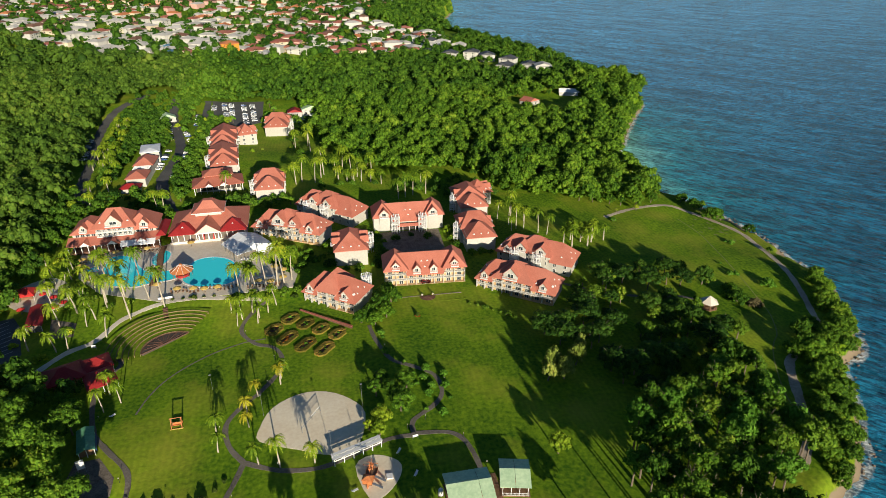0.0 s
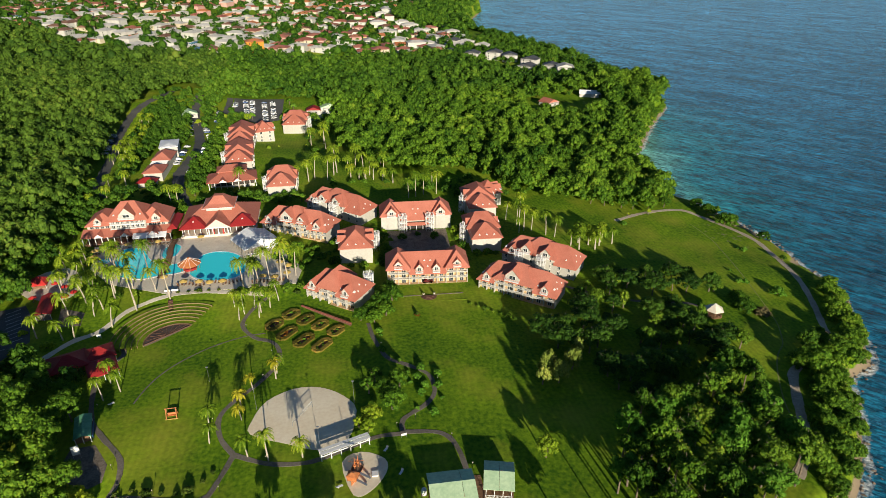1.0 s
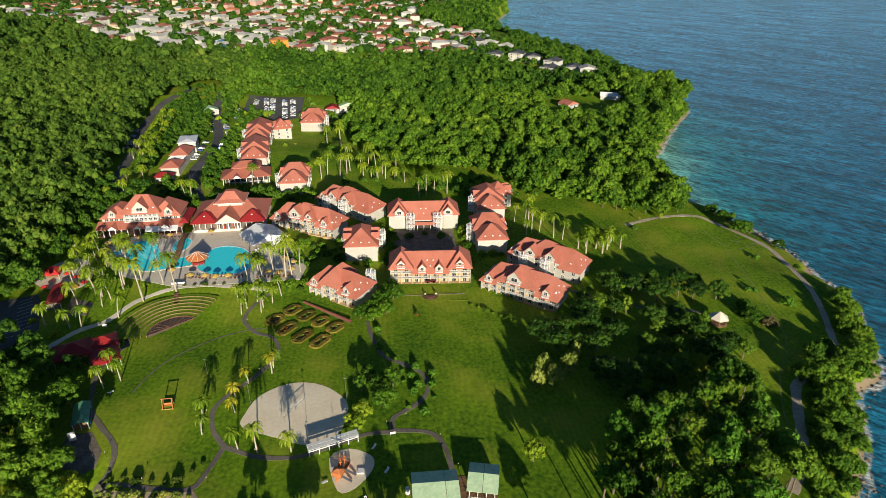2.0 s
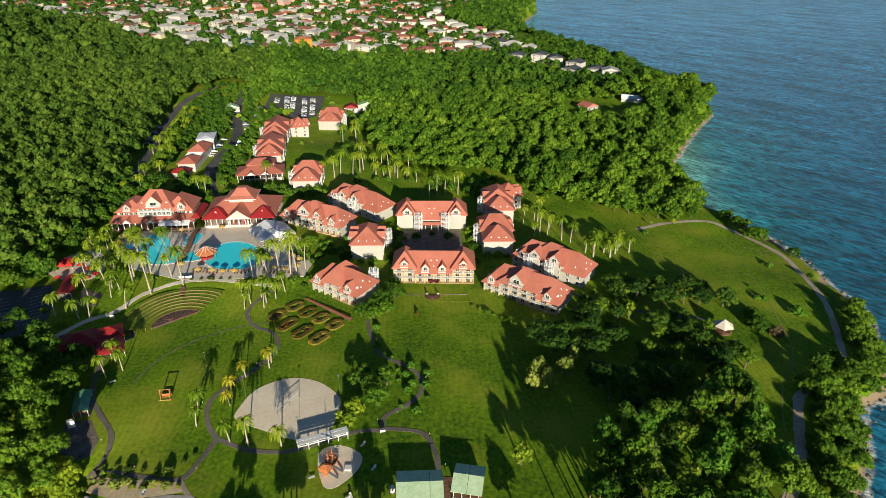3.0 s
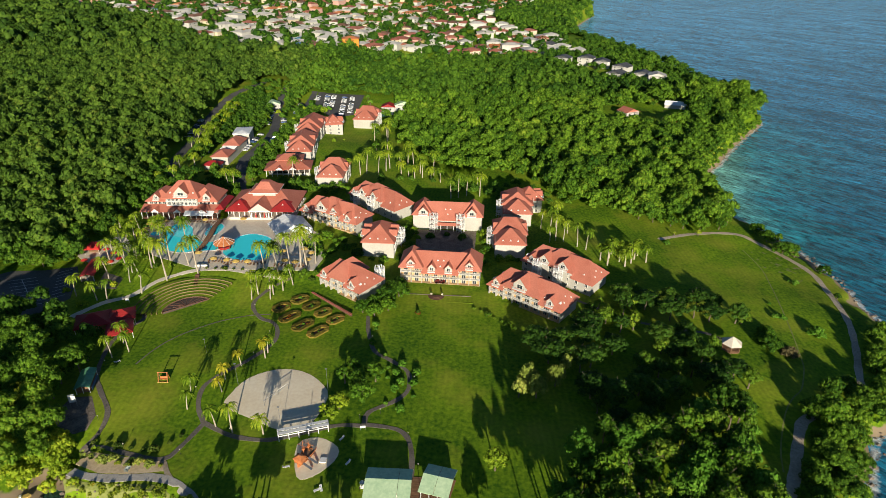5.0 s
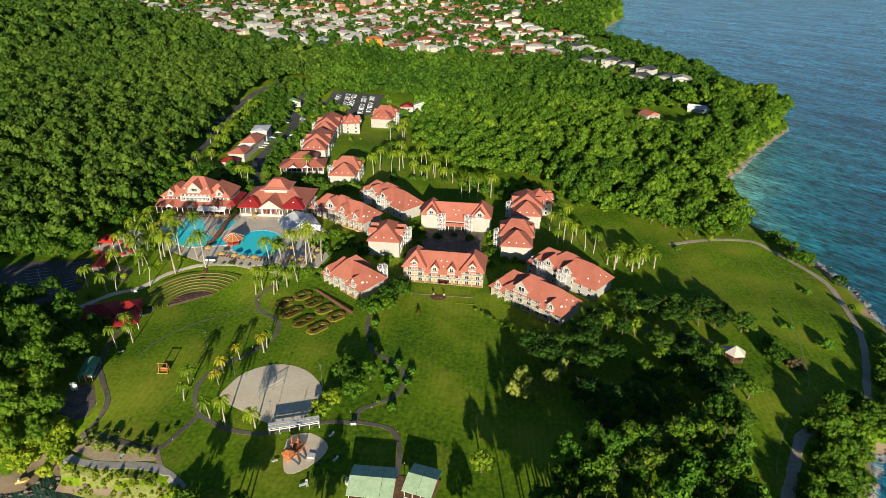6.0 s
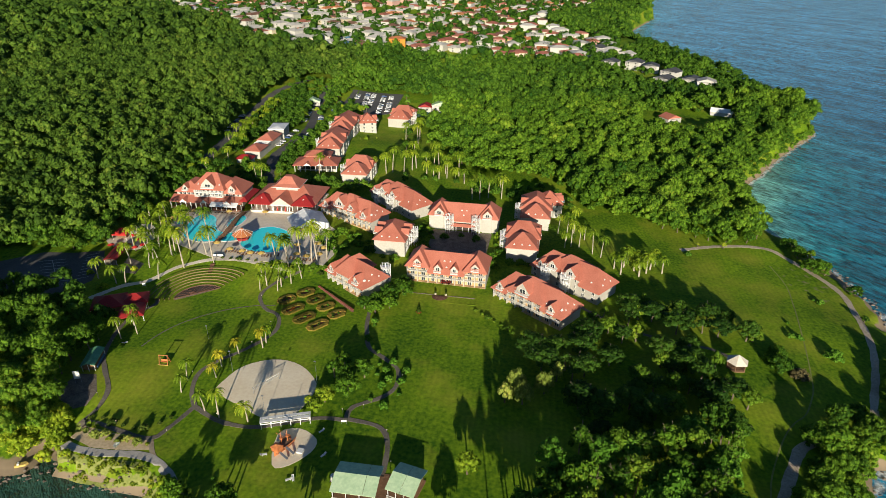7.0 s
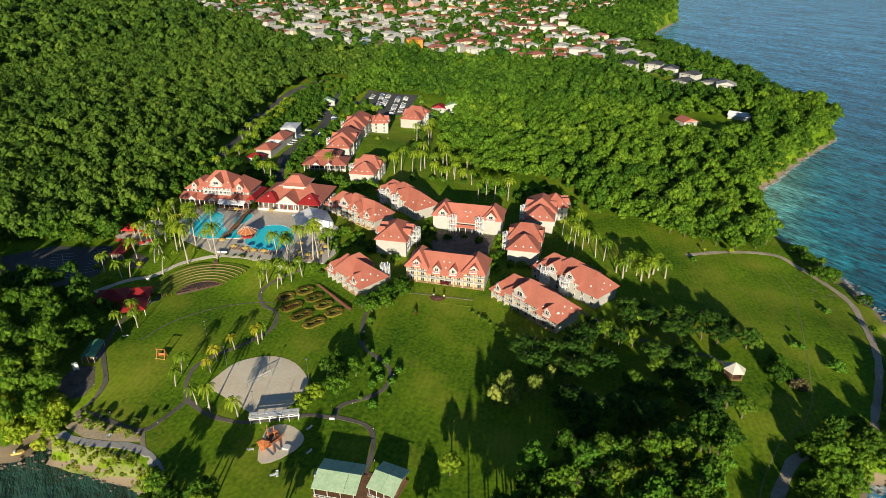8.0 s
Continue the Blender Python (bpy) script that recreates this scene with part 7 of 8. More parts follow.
def play_ship():
    t = thing("play_ship", pose(-31.5, -102.5, gz(-31, -102), 0, 0, 70), "orange wooden pirate-ship climbing frame with slides", "climbing frame")
    s = Shape()
    n = 7
    prof = [(-4.0 + 8.0 * i / n, 1.6 * math.sin(math.pi * min(1, 0.25 + 0.75 * (1 - i / n)))) for i in range(n + 1)]
    for (x0, w0), (x1, w1) in zip(prof[:-1], prof[1:]):
        for sg in (-1, 1):
            for z0, z1, k0, k1 in ((0.0, 0.8, 0.6, 0.85), (0.85, 1.7, 0.86, 1.0)):
                s.face((x0, sg * w0 * k0, z0), (x1, sg * w1 * k0, z0), (x1, sg * w1 * k1, z1), (x0, sg * w0 * k1, z1))
    part("hull", s, ORANGE_WOOD, t)
    part("deck", Shape().box(-3.6, -1.3, 1.2, 2.6, 1.3, 1.32), WOOD, t)
    part("cabin", Shape().box(-3.6, -1.3, 1.4, -1.6, 1.3, 2.8).hip(-3.8, -1.4, -1.5, 1.5, 2.9, 3.6), ORANGE_WOOD, t)
    for x, h in ((-0.6, 7.5), (1.8, 5.5)):
        m = part("mast", Shape().tube((x, 0, 0), (x, 0, h), 0.12, 0.07), ORANGE_WOOD, t)
        part("yard", Shape().tube((x, -1.8, h * 0.72), (x, 1.8, h * 0.72), 0.07), ORANGE_WOOD, m)
        part("crow_nest", Shape().prism([(x + 0.5 * math.cos(a), 0.5 * math.sin(a)) for a in np.linspace(0, math.tau, 8, endpoint=False)], h * 0.55, h * 0.55 + 0.4), ORANGE_WOOD, m)
    for x, y0, y1 in ((-0.5, -1.4, -4.4), (-3.0, -1.4, -4.2)):
        s = Shape()
        s.v = [(x - 0.35, y0, 1.5), (x + 0.35, y0, 1.5), (x + 0.35, y1, 0.3), (x - 0.35, y1, 0.3), (x - 0.35, y0, 1.62), (x + 0.35, y0, 1.62), (x + 0.35, y1, 0.42), (x - 0.35, y1, 0.42)]
        s.f = [(3, 2, 1, 0), (4, 5, 6, 7), (0, 1, 5, 4), (1, 2, 6, 5), (2, 3, 7, 6), (3, 0, 4, 7)]
        part("slide", s, METAL, t, "grey metal slide")
    part("ladder", Shape().box(2.6, -0.6, 0, 2.7, -0.5, 1.8).box(2.6, 0.5, 0, 2.7, 0.6, 1.8).box(2.6, -0.5, 0.4, 2.7, 0.5, 0.5).box(2.6, -0.5, 0.9, 2.7, 0.5, 1.0).box(2.6, -0.5, 1.4, 2.7, 0.5, 1.5), ORANGE_WOOD, t)


play_ship()


def swing():
    t = thing("garden_swing", pose(-88.2, -72.1, gz(-88, -72), 0, 0, 4), "orange wooden swing frame on the lawn", "swing")
    for x in (-1.5, 1.5):
        part("leg", Shape().tube((x, -1.1, -0.2), (x, 0, 3.2), 0.12), ORANGE_WOOD, t)
        part("leg", Shape().tube((x, 1.1, -0.2), (x, 0, 3.2), 0.12), ORANGE_WOOD, t)
    part("crossbeam", Shape().tube((-1.8, 0, 3.3), (1.8, 0, 3.3), 0.13), ORANGE_WOOD, t)
    part("seat", Shape().box(-1.3, -0.35, 0.6, 1.3, 0.3, 0.72).box(-1.3, 0.25, 0.72, 1.3, 0.35, 1.4), ORANGE_WOOD, t)
    for x in (-1.2, 1.2):
        part("chain", Shape().tube((x, 0, 0.7), (x, 0, 3.15), 0.03, sides=4), METAL, t)
    part("footing", Shape().box(-1.9, -1.3, -0.2, 1.9, -1.0, 0.12), YELLOW, t)


swing()


def net():
    t = thing("volleyball_net", pose(-50.5, -81.9, gz(-48, -78), 0, 0, math.degrees(math.atan2(8.5, 5.4))), "volleyball net with white tape on two posts", "volleyball net")
    L = 10.07
    for x in (0, L):
        part("post", Shape().tube((x, 0, -0.3), (x, 0, 2.5), 0.07), METAL, t)
    part("tape", Shape().box(0, -0.03, 2.28, L, 0.03, 2.43).box(0, -0.02, 1.42, L, 0.02, 1.48), TRIM, t)
    s = Shape()
    for i in range(41):
        s.box(i * L / 40 - 0.005, -0.005, 1.45, i * L / 40 + 0.005, 0.005, 2.3)
    for z in (1.65, 1.85, 2.05):
        s.box(0, -0.01, z, L, 0.01, z + 0.02)
    part("mesh", s, METAL, t)


net()
for i, (px, py, h) in enumerate(((-41.9, -91.9, 9.0), (-31.9, -73.2, 9.0), (-62.5, -72.5, 8.5), (-80.0, -56.5, 6.0))):
    t = thing("floodlight_mast", pose(px, py, gz(px, py)), "thin grey floodlight mast beside the court", "lamp post", "floodlight masts")
    part("pole", Shape().tube((0, 0, -0.5), (0, 0, h), 0.06, 0.04), METAL, t)
    part("lamp", Shape().box(-0.35, -0.15, h - 0.1, 0.35, 0.15, h + 0.15), METAL, t)


def lamp_kind():
    t = thing("path_lamp", pose(0, 0, 0), "short dark path lamp with a white globe", "lamp post", "path lamps")
    part("pole", Shape().tube((0, 0, -0.3), (0, 0, 1.7), 0.05), RUBBER, t)
    part("globe", Shape().prism([(0.13 * math.cos(a), 0.13 * math.sin(a)) for a in np.linspace(0, math.tau, 8, endpoint=False)], 1.7, 1.95), DECK, t)
    return t


lamps = {"thing": lamp_kind()}
put(lamps, [(-75.0, -76.5), (-62.2, -57.5), (-57, -94), (-37, -92.5), (-19.0, -85.5), (-13.0, -82.5), (-4.0, -66.0), (-3.0, -92.0), (1.2, -104), (-22.0, -44), (-60.8, -44), (-72.2, -27), (-68.5, -103), (-86, -102), (-99.5, -92), (-112, -66)], None, 0)


def sign(x, y, turn, w, h, z, label):
    t = thing("signboard", pose(x, y, gz(x, y), 0, 0, turn), label, "sign")
    for px in (-w / 2 + 0.08, w / 2 - 0.08):
        part("post", Shape().tube((px, 0, -0.3), (px, 0, z + h), 0.05), METAL, t)
    part("board", Shape().box(-w / 2, -0.04, z, w / 2, 0.04, z + h), TRIM, t)


sign(-17.2, -89.8, 10, 1.7, 0.8, 0.7, "small white signboard beside the path")
sign(-110.3, -87.0, 20, 2.0, 3.2, 1.6, "tall white board on a post by the beach path")
sign(-124.7, -27.4, 0, 1.6, 1.2, 0.8, "small white signboard below the pool")
sign(-105.8, 0.4, 5, 5.5, 0.9, 0.4, "low white entrance wall of the pool")
box = thing("planter", pose(-26.3, -103.0, gz(-26.3, -103)), "square white slab on the sand", "slab")
part("slab", Shape().box(-0.9, -0.9, -0.1, 0.9, 0.9, 0.45), TRIM, box)


# ---- formal garden ----
def bed(x, y, turn, w, d, material, label):
    """A clipped hedge ring with flowering shrubs inside."""
    t = thing("flower_bed", pose(x, y, gz(x, y), 0, 0, turn), label, "flower bed", "flower beds")
    c = min(w, d) * 0.28
    def ring(k):
        a, b, e = w / 2 - k, d / 2 - k, max(c - k * 0.5, 0.1)
        return [(-a + e, -b), (a - e, -b), (a, -b + e), (a, b - e), (a - e, b), (-a + e, b), (-a, b - e), (-a, -b + e)]
    out, inn = ring(0), ring(1.55)
    s = Shape()
    for i in range(8):
        j = (i + 1) % 8
        s.prism([out[i], out[j], inn[j], inn[i]], -0.2, 0.62 + 0.06 * (i % 3))
    part("hedge", s, HEDGE_GOLD, t, "clipped golden-green hedge")
    part("soil", Shape().prism(inn, -0.2, 0.12), EARTH_RED, t)
    r = random.Random(int(x * 10))
    for k in range(9):
        V, F = MIDDLE[k % 5]
        q = r.uniform(0.5, 0.85)
        me = crown_mesh(V, F, q, 0.9, material if k % 3 else LEAF_BRIGHT)
        part("plant", me, None, t, m=pose(r.uniform(-w / 2 + 1.3, w / 2 - 1.3), r.uniform(-d / 2 + 1.2, d / 2 - 1.2), 0.1))


HEDGE_GOLD = leafy("golden hedge", (0.10, 0.085, 0.012), (0.30, 0.235, 0.040), tinted=False)
for i, (px, py, w, d) in enumerate(((-56.2, -19.4, 7.6, 5.6), (-50.4, -23.6, 7.6, 5.2), (-44.6, -27.8, 7.4, 5.2), (-38.6, -32.2, 7.4, 5.2), (-62.0, -25.8, 7.6, 5.6), (-56.8, -31.8, 9.4, 5.2), (-50.2, -37.0, 9.4, 5.2), (-43.4, -40.8, 9.0, 5.0))):
    bed(px, py, 52 if 4 <= i else 48, w, d, FLOWER if i in (5, 6) else HEDGE, "hedged flower bed with flowering shrubs on the lawn")
wall = thing("garden_wall", pose(-52.6, -13.6, gz(-45, -20), 0, 0, -38), "low red-brown garden wall beside the beds", "garden wall")
part("wall", Shape().box(0, -0.35, -0.6, 25.0, 0.35, 0.65), EARTH_RED, wall)
part("coping", Shape().box(-0.1, -0.42, 0.65, 25.1, 0.42, 0.78), ROOF, wall)
for yy, lab in ((-9.6, "upper"), (-14.8, "lower")):
    t = thing("terrace_wall", pose(-15.2, yy, gz(0, yy) - 0.1, 0, 0, -0.4), "low grey stone lawn terrace wall", "terrace wall")
    if lab == "upper":
        part("coping", Shape().box(0, -0.2, -0.5, 12.4, 0.2, 0.25).box(16.6, -0.2, -0.5, 29, 0.2, 0.25), STONE, t)
        part("bank", Shape().box(0, 0.21, -0.5, 29, 0.9, 0.2), GRASS, t)
    else:
        part("bank", Shape().box(0, -0.2, -0.5, 30, 0.3, 0.12), GRASS, t)
stairs = thing("garden_steps", pose(-0.8, -10.4, gz(-0.8, -10.4)), "half-round red brick garden steps", "steps")
for k in range(3):
    rr = 3.4 - 0.7 * k
    part("step", Shape().prism([(rr * math.cos(a), rr * math.sin(a)) for a in np.linspace(math.pi, math.tau, 13)], -0.4, 0.1 + 0.14 * k), EARTH_RED, stairs)
for px in (-2.9, 1.6):
    t = thing("planter", pose(px, -9.4, gz(px, -9.4)), "stone urn planter beside the steps", "planter", "urn planters")
    part("urn", Shape().tube((0, 0, -0.1), (0, 0, 0.9), 0.35, 0.5, 8), DECK, t)
    part("plant", crown_mesh(*MIDDLE[0], 0.7, 1.0, HEDGE), None, t, m=pose(0, 0, 0.8))
cone = thing("topiary", pose(-7.0, -24.6, gz(-7, -24.6)), "dark clipped conical shrub in a red flower ring", "shrub")
part("cone", crown_mesh(*NEAR[1], 0.9, 2.2, HEDGE), None, cone)
part("flowers", crown_mesh(*MIDDLE[1], 1.5, 0.35, FLOWER), None, cone)


# ---- single trees and shrubs ----
def shrubs(places, r, material, label, group, tall=0.9, h=0):
    for i, (x, y) in enumerate(places):
        tree(x, y, max(1, r + (i % 3 - 1) * 0.6), h, material, label, group, i, tall, "shrub" if h < 2 else "tree")


shrubs([(-29.0, -25.6), (-25.2, -21.3), (-21.0, -16.9), (-19.1, -23.3), (-17.0, -6.4), (-16.1, -12.3), (-24, -28), (-20, -10)], 4.4, LEAF_ONE, "large dense green shrub beside the hotel", "hotel shrubs", 1.1, 2)
shrubs([(-21.8, -37.0), (-22.4, -34.5)], 2, LEAF_BRIGHT, "bright green round shrub beside the path", "hotel shrubs")
shrubs([(-27.2, -69.0), (-22.3, -71.7), (-19.8, -77.3), (-25.0, -64.1), (-17.1, -67.4)], 4, LEAF_ONE, "dark broadleaf tree beside the court", "court trees", 1.1, 4)
shrubs([(-30.6, -83.7), (-27.5, -86.2), (-26.5, -81.2)], 3, LEAF_YELLOW, "yellow-green tree beside the court", "court trees", 1.0, 2)
shrubs([(-13.7, -60.0), (-10.6, -63.0), (-8.6, -67.4), (-3.5, -74.0), (-10.1, -71.0), (-7.0, -80.3), (-13.2, -65.4), (-3.6, -62), (-4.2, -68), (-16, -53), (-22, -46), (-9, -58), (-12, -78)], 1.5, LEAF_BRIGHT, "leafy shrub beside the winding path", "path shrubs", 1.0)
shrubs([(31.0, -71.2), (36.6, -71.0), (43.6, -64.5), (47.5, -56.9), (34, -66)], 3.6, LEAF_PALE, "pale green tree with upright branches", "pale trees", 1.8, 3)
shrubs([(21, -128), (-38, -127), (-15, -133)], 5, LEAF_ONE, "tall tree on the southern shore", "beach trees", 1.2, 5)
shrubs([(23.0, -103.0)], 4.6, LEAF_YELLOW, "yellow-green round tree on the lawn", "lawn trees", 1.2, 4)
shrubs([(-33.0, 18.2), (-27.4, 17.4), (-18.2, 19.8), (-43.2, 29.9), (-49.3, 33.9), (-57.7, 35.0), (-53, 32), (-46, 26), (-40, 22), (-62, 30), (-18, 27), (-17, 33), (-40, 33), (-41, 40)], 3, LEAF_ONE, "green garden shrub against the hotel wall", "hotel shrubs")
shrubs([(-20.8, 56.3), (-21.3, 50.4), (-16.4, 47.3), (-14.1, 42.2), (19.7, 51.3), (21.1, 44.8), (18.3, 39.5), (20.2, 33), (-19, 42), (-20, 36), (17.5, 28), (18.5, 20), (21, 18), (26, 23.5), (31.1, 24), (34.9, 23), (-14.5, 30), (-15, 22), (14, 22), (8, 44), (-8, 44), (0, 47)], 2.6, LEAF_ONE, "courtyard shrub with dark green leaves", "courtyard shrubs")
shrubs([(-16, 52), (-17, 49), (19, 48), (21.5, 52), (20.5, 41)], 2, LEAF_YELLOW, "tall yellow-green courtyard shrub", "courtyard shrubs", 1.5)
shrubs([(15.4, -19.0), (18.1, -21.1), (20.8, -23.2), (23.5, -25.2), (26.2, -27.2), (28.7, -29.2), (31.3, -31.1)], 1.3, LEAF_FRESH, "low flowering bush along the lawn edge", "lawn hedge", 0.8)
shrubs([(148.0, -24.0)], 4.6, LEAF_BRIGHT, "round bright green bush on the coast lawn", "coast bushes", 0.9)
shrubs([(131.0, -39.1)], 4.6, LEAF_DRY, "thin brown leafless bush", "coast bushes", 0.8)
shrubs([(123.0, -32.0), (127.0, -27.5), (125, -36)], 4, LEAF_ONE, "dark green bush on the coast lawn", "coast bushes", 1.1)
shrubs([(138.6, -3.0), (139.2, -14.1), (136.4, -13.6), (156.5, 20.4), (158.6, 18.2), (110.8, 52.7)], 1.9, LEAF_BRIGHT, "small green bush on the coast lawn", "coast bushes", 1.0)
shrubs([(161.5, 72.7), (163.5, 62.5), (165.4, 48)], 5, LEAF_ONE, "dense round tree on the shore bank", "shore trees", 1.0, 2)
shrubs([(171.4, 58.3), (170.9, 66), (177.5, 31.6), (170.4, 46), (166, 77), (172, 52), (170.5, 5.5)], 3, LEAF_ONE, "wind-bent bush on the shore bank", "shore bushes", 1.0, 1)
shrubs([(149.4, 79.7), (143, 73), (132.3, 70.4), (124, 72), (118.3, 74.9), (110, 79), (103, 82), (153, 88)], 4, LEAF_ONE, "broadleaf tree at the wood's edge", "edge trees", 1.1, 3)
shrubs([(117, 63), (129.3, 64)], 2, LEAF_YELLOW, "small leaning tree on the lawn", "lawn trees", 0.8, 2)
shrubs([(-121.9, 160.9), (-122.3, 195.9), (-121.5, 126.8), (-118.5, 103.5), (-100.8, 95.7), (-120.2, 110.2), (-86.4, 92.1), (-121, 178), (-120, 143), (-92, 88), (-108, 90), (-72, 92), (-81, 96), (-60, 93), (-125, 212), (-122, 228), (-124, 243), (-130, 160), (-143, 108), (-150, 100)], 3.4, LEAF_ONE, "leafy tree between the drive and the hotel", "drive trees", 1.0, 2)
shrubs([(-128.9, 205), (-127, 222), (-150, 225), (-146, 243), (-128, 255), (-112, 255), (-146, 210)], 3.4, LEAF_YELLOW, "yellow-green tree beside the car park", "drive trees", 1.1, 2)
shrubs([(-55.2, 240), (-31.4, 235.4), (-50.4, 256), (-17.5, 206.0), (-44, 262), (-38, 250), (-26, 222), (-62, 205), (-56, 172), (-30, 190), (-22, 175), (-14, 150)], 3.6, LEAF_ONE, "garden tree on the lawn behind the hotel", "lawn trees", 1.0, 3)
shrubs([(-82.3, 192.2), (-88, 185), (-58, 185), (-64, 196)], 2, LEAF_YELLOW, "yellow-green shrub on the back lawn", "lawn trees", 1.2)
shrubs([(-96, -100.8), (-92, -100), (-88, -101.4), (-84, -101.8), (-80, -102.4), (-77, -102), (-73.5, -99), (-71.5, -96)], 1.3, HEDGE, "low spiky bush along the path", "path border", 0.9)
shrubs([(-94, -105.5), (-90, -107), (-87, -106), (-82, -108), (-79, -107), (-75.5, -107.5)], 1.5, LEAF_PALE, "grey-green succulent clump on bare earth", "succulents", 0.8)
shrubs([(-98, -111.5), (-93, -115.6), (-59, -120), (-61.5, -118.5), (-57, -121), (-56, -123), (-64, -119.5)], 2, LEAF_YELLOW, "yellow-green scrub on the rocky bank", "bank scrub", 0.9)
shrubs([(-52, -124), (-48, -128), (-56, -126), (-44, -131)], 4, LEAF_ONE, "green tree on the rocky point", "beach trees", 1.0, 1)
shrubs([(-103, -104), (-108, -107), (-112, -101), (-101.5, -108)], 5, LEAF_YELLOW, "sunlit yellow-green tree above the beach", "beach trees", 1.1, 2)
shrubs([(-174.5, -5.0), (-181, -3)], 5.6, LEAF_FRESH, "round yellow-green tree beside the car park", "car park trees", 1.0, 3)
shrubs([(-46, -117)], 2, LEAF_BRIGHT, "small bright green bush on the lawn", "lawn trees")
shrubs([(-128, -3), (-136, -17), (-140, -33), (-150, -36), (-152, -24), (-155, 18), (-160, 28), (-164, 46), (-158, 40)], 2.4, LEAF_YELLOW, "leafy garden shrub round the terrace", "terrace shrubs")
shrubs([(-146, 21), (-143.5, 14), (-139, 9.5), (-133.5, 6.5), (-148.5, 30), (-151.5, 38), (-153, 27), (-147, 9), (-141, 0.5), (-126, -0.5), (-119, 0.5), (-59, -2.5), (-65, -3.5), (-71, -3.0), (-77, -3.5), (-54, -1.5)], 2.2, LEAF_FRESH, "lush green shrub round the pool deck", "pool shrubs", 1.0)
shrubs([(-80 + 5 * k, -1.5 - 0.6 * k) for k in range(6)] + [(-103 + 4 * k, -0.2) for k in range(5)], 1.3, HEDGE, "low clipped hedge below the pool", "pool hedge", 0.7)
shrubs([(-58 - 0.5 * k, 16 + 3.2 * k) for k in range(6)] + [(-54, 14), (-52, 20), (-50, 27), (-63, 22), (-66, 25)], 2.8, LEAF_ONE, "dense green shrub beside the marquee", "pool shrubs")
shrubs([(-164, 56), (-166, 66), (-163, 76), (-157, 78), (-150, 84), (-140, 86), (-132, 88), (-120, 84), (-112, 90), (-104, 92), (-166, 48), (-118, 78), (-138, 96), (-150, 94)], 3.2, LEAF_ONE, "garden tree behind the restaurant", "restaurant trees", 1.0, 2)


# ---- cars ----
def car_kind(paint, label):
    t = thing("car", pose(0, 0, 0), label, "car", "parked cars")
    s = Shape()
    prof = [(-2.15, 0.35), (2.1, 0.35), (2.15, 0.75), (1.1, 0.92), (0.45, 1.42), (-1.3, 1.45), (-2.0, 0.98), (-2.18, 0.7)]
    n = len(prof)
    for y0, y1 in ((-0.85, 0.85),):
        s.v = [(x, y0 * (0.86 if z > 1.2 else 1), z) for x, z in prof] + [(x, y1 * (0.86 if z > 1.2 else 1), z) for x, z in prof]
        s.f = [tuple(range(n)), tuple(reversed(range(n, 2 * n)))] + [(i + n, (i + 1) % n + n, (i + 1) % n, i) for i in range(n)]
    part("body", s, paint, t)
    part("windscreen", Shape().face((1.09, -0.72, 0.96), (1.09, 0.72, 0.96), (0.5, 0.66, 1.40), (0.5, -0.66, 1.40)), GLASS, t)
    part("rear_window", Shape().face((-1.96, 0.7, 1.02), (-1.96, -0.7, 1.02), (-1.36, -0.66, 1.42), (-1.36, 0.66, 1.42)), GLASS, t)
    for sg in (-1, 1):
        part("side_window", Shape().face((0.85, sg * 0.862, 0.98), (-1.6, sg * 0.862, 0.98), (-1.2, sg * 0.755, 1.38), (0.4, sg * 0.755, 1.38)), GLASS, t)
        for x in (-1.35, 1.35):
            part("wheel", Shape().tube((x, sg * 0.70, 0.32), (x, sg * 0.90, 0.32), 0.32, sides=10), RUBBER, t)
    return t


CARS = [{"thing": car_kind(surface("car paint " + n, a, b, 0.3, 1.0, 0.3, 0.0, spec=0.6), f"{n} car parked on the asphalt")} for n, a, b in (("white", (0.72, 0.72, 0.72), (0.80, 0.80, 0.80)), ("silver", (0.40, 0.41, 0.43), (0.50, 0.51, 0.53)), ("black", (0.02, 0.02, 0.025), (0.04, 0.04, 0.045)), ("red", (0.42, 0.02, 0.02), (0.52, 0.04, 0.03)), ("blue", (0.03, 0.07, 0.20), (0.06, 0.12, 0.30)))]
MIX = (0, 0, 1, 2, 0, 4, 0, 1, 0, 3, 0, 2)
lot = [((xa + (xb - xa) * k / n, ya + (yb - ya) * k / n), 4) for xa, ya, xb, yb, n in ((-127.6, 294, -129, 308, 6), (-115.5, 274, -121.8, 311, 14), (-111, 274, -116, 311, 14), (-98.5, 256, -106, 308, 18), (-93.5, 266, -99, 308, 15), (-133.8, 250, -138.6, 286, 12)) for k in range(n) if (k * 7 + int(-xa)) % 6]
lot += [((x0 + (x1 - x0) * k / n, y0 + (y1 - y0) * k / n), a) for x0, y0, x1, y1, n, a in ((-189.5, 176, -199, 222, 12, 10), (-127.5, 168, -129.5, 192, 8, 0), (-139.5, 150, -141, 190, 9, 0), (-128, 200, -141, 240, 9, 20), (-146, 215, -156, 262, 9, 20)) for k in range(n) if (k * 5 + int(x0)) % 4]
lot += [((-128.8, 148), 90), ((-129, 136), 95)]
for i, ((px, py), a) in enumerate(lot):
    put(CARS[MIX[(i * 5 + i // 7) % 12]], [(px, py)], gz(px, py) + 0.10, a)
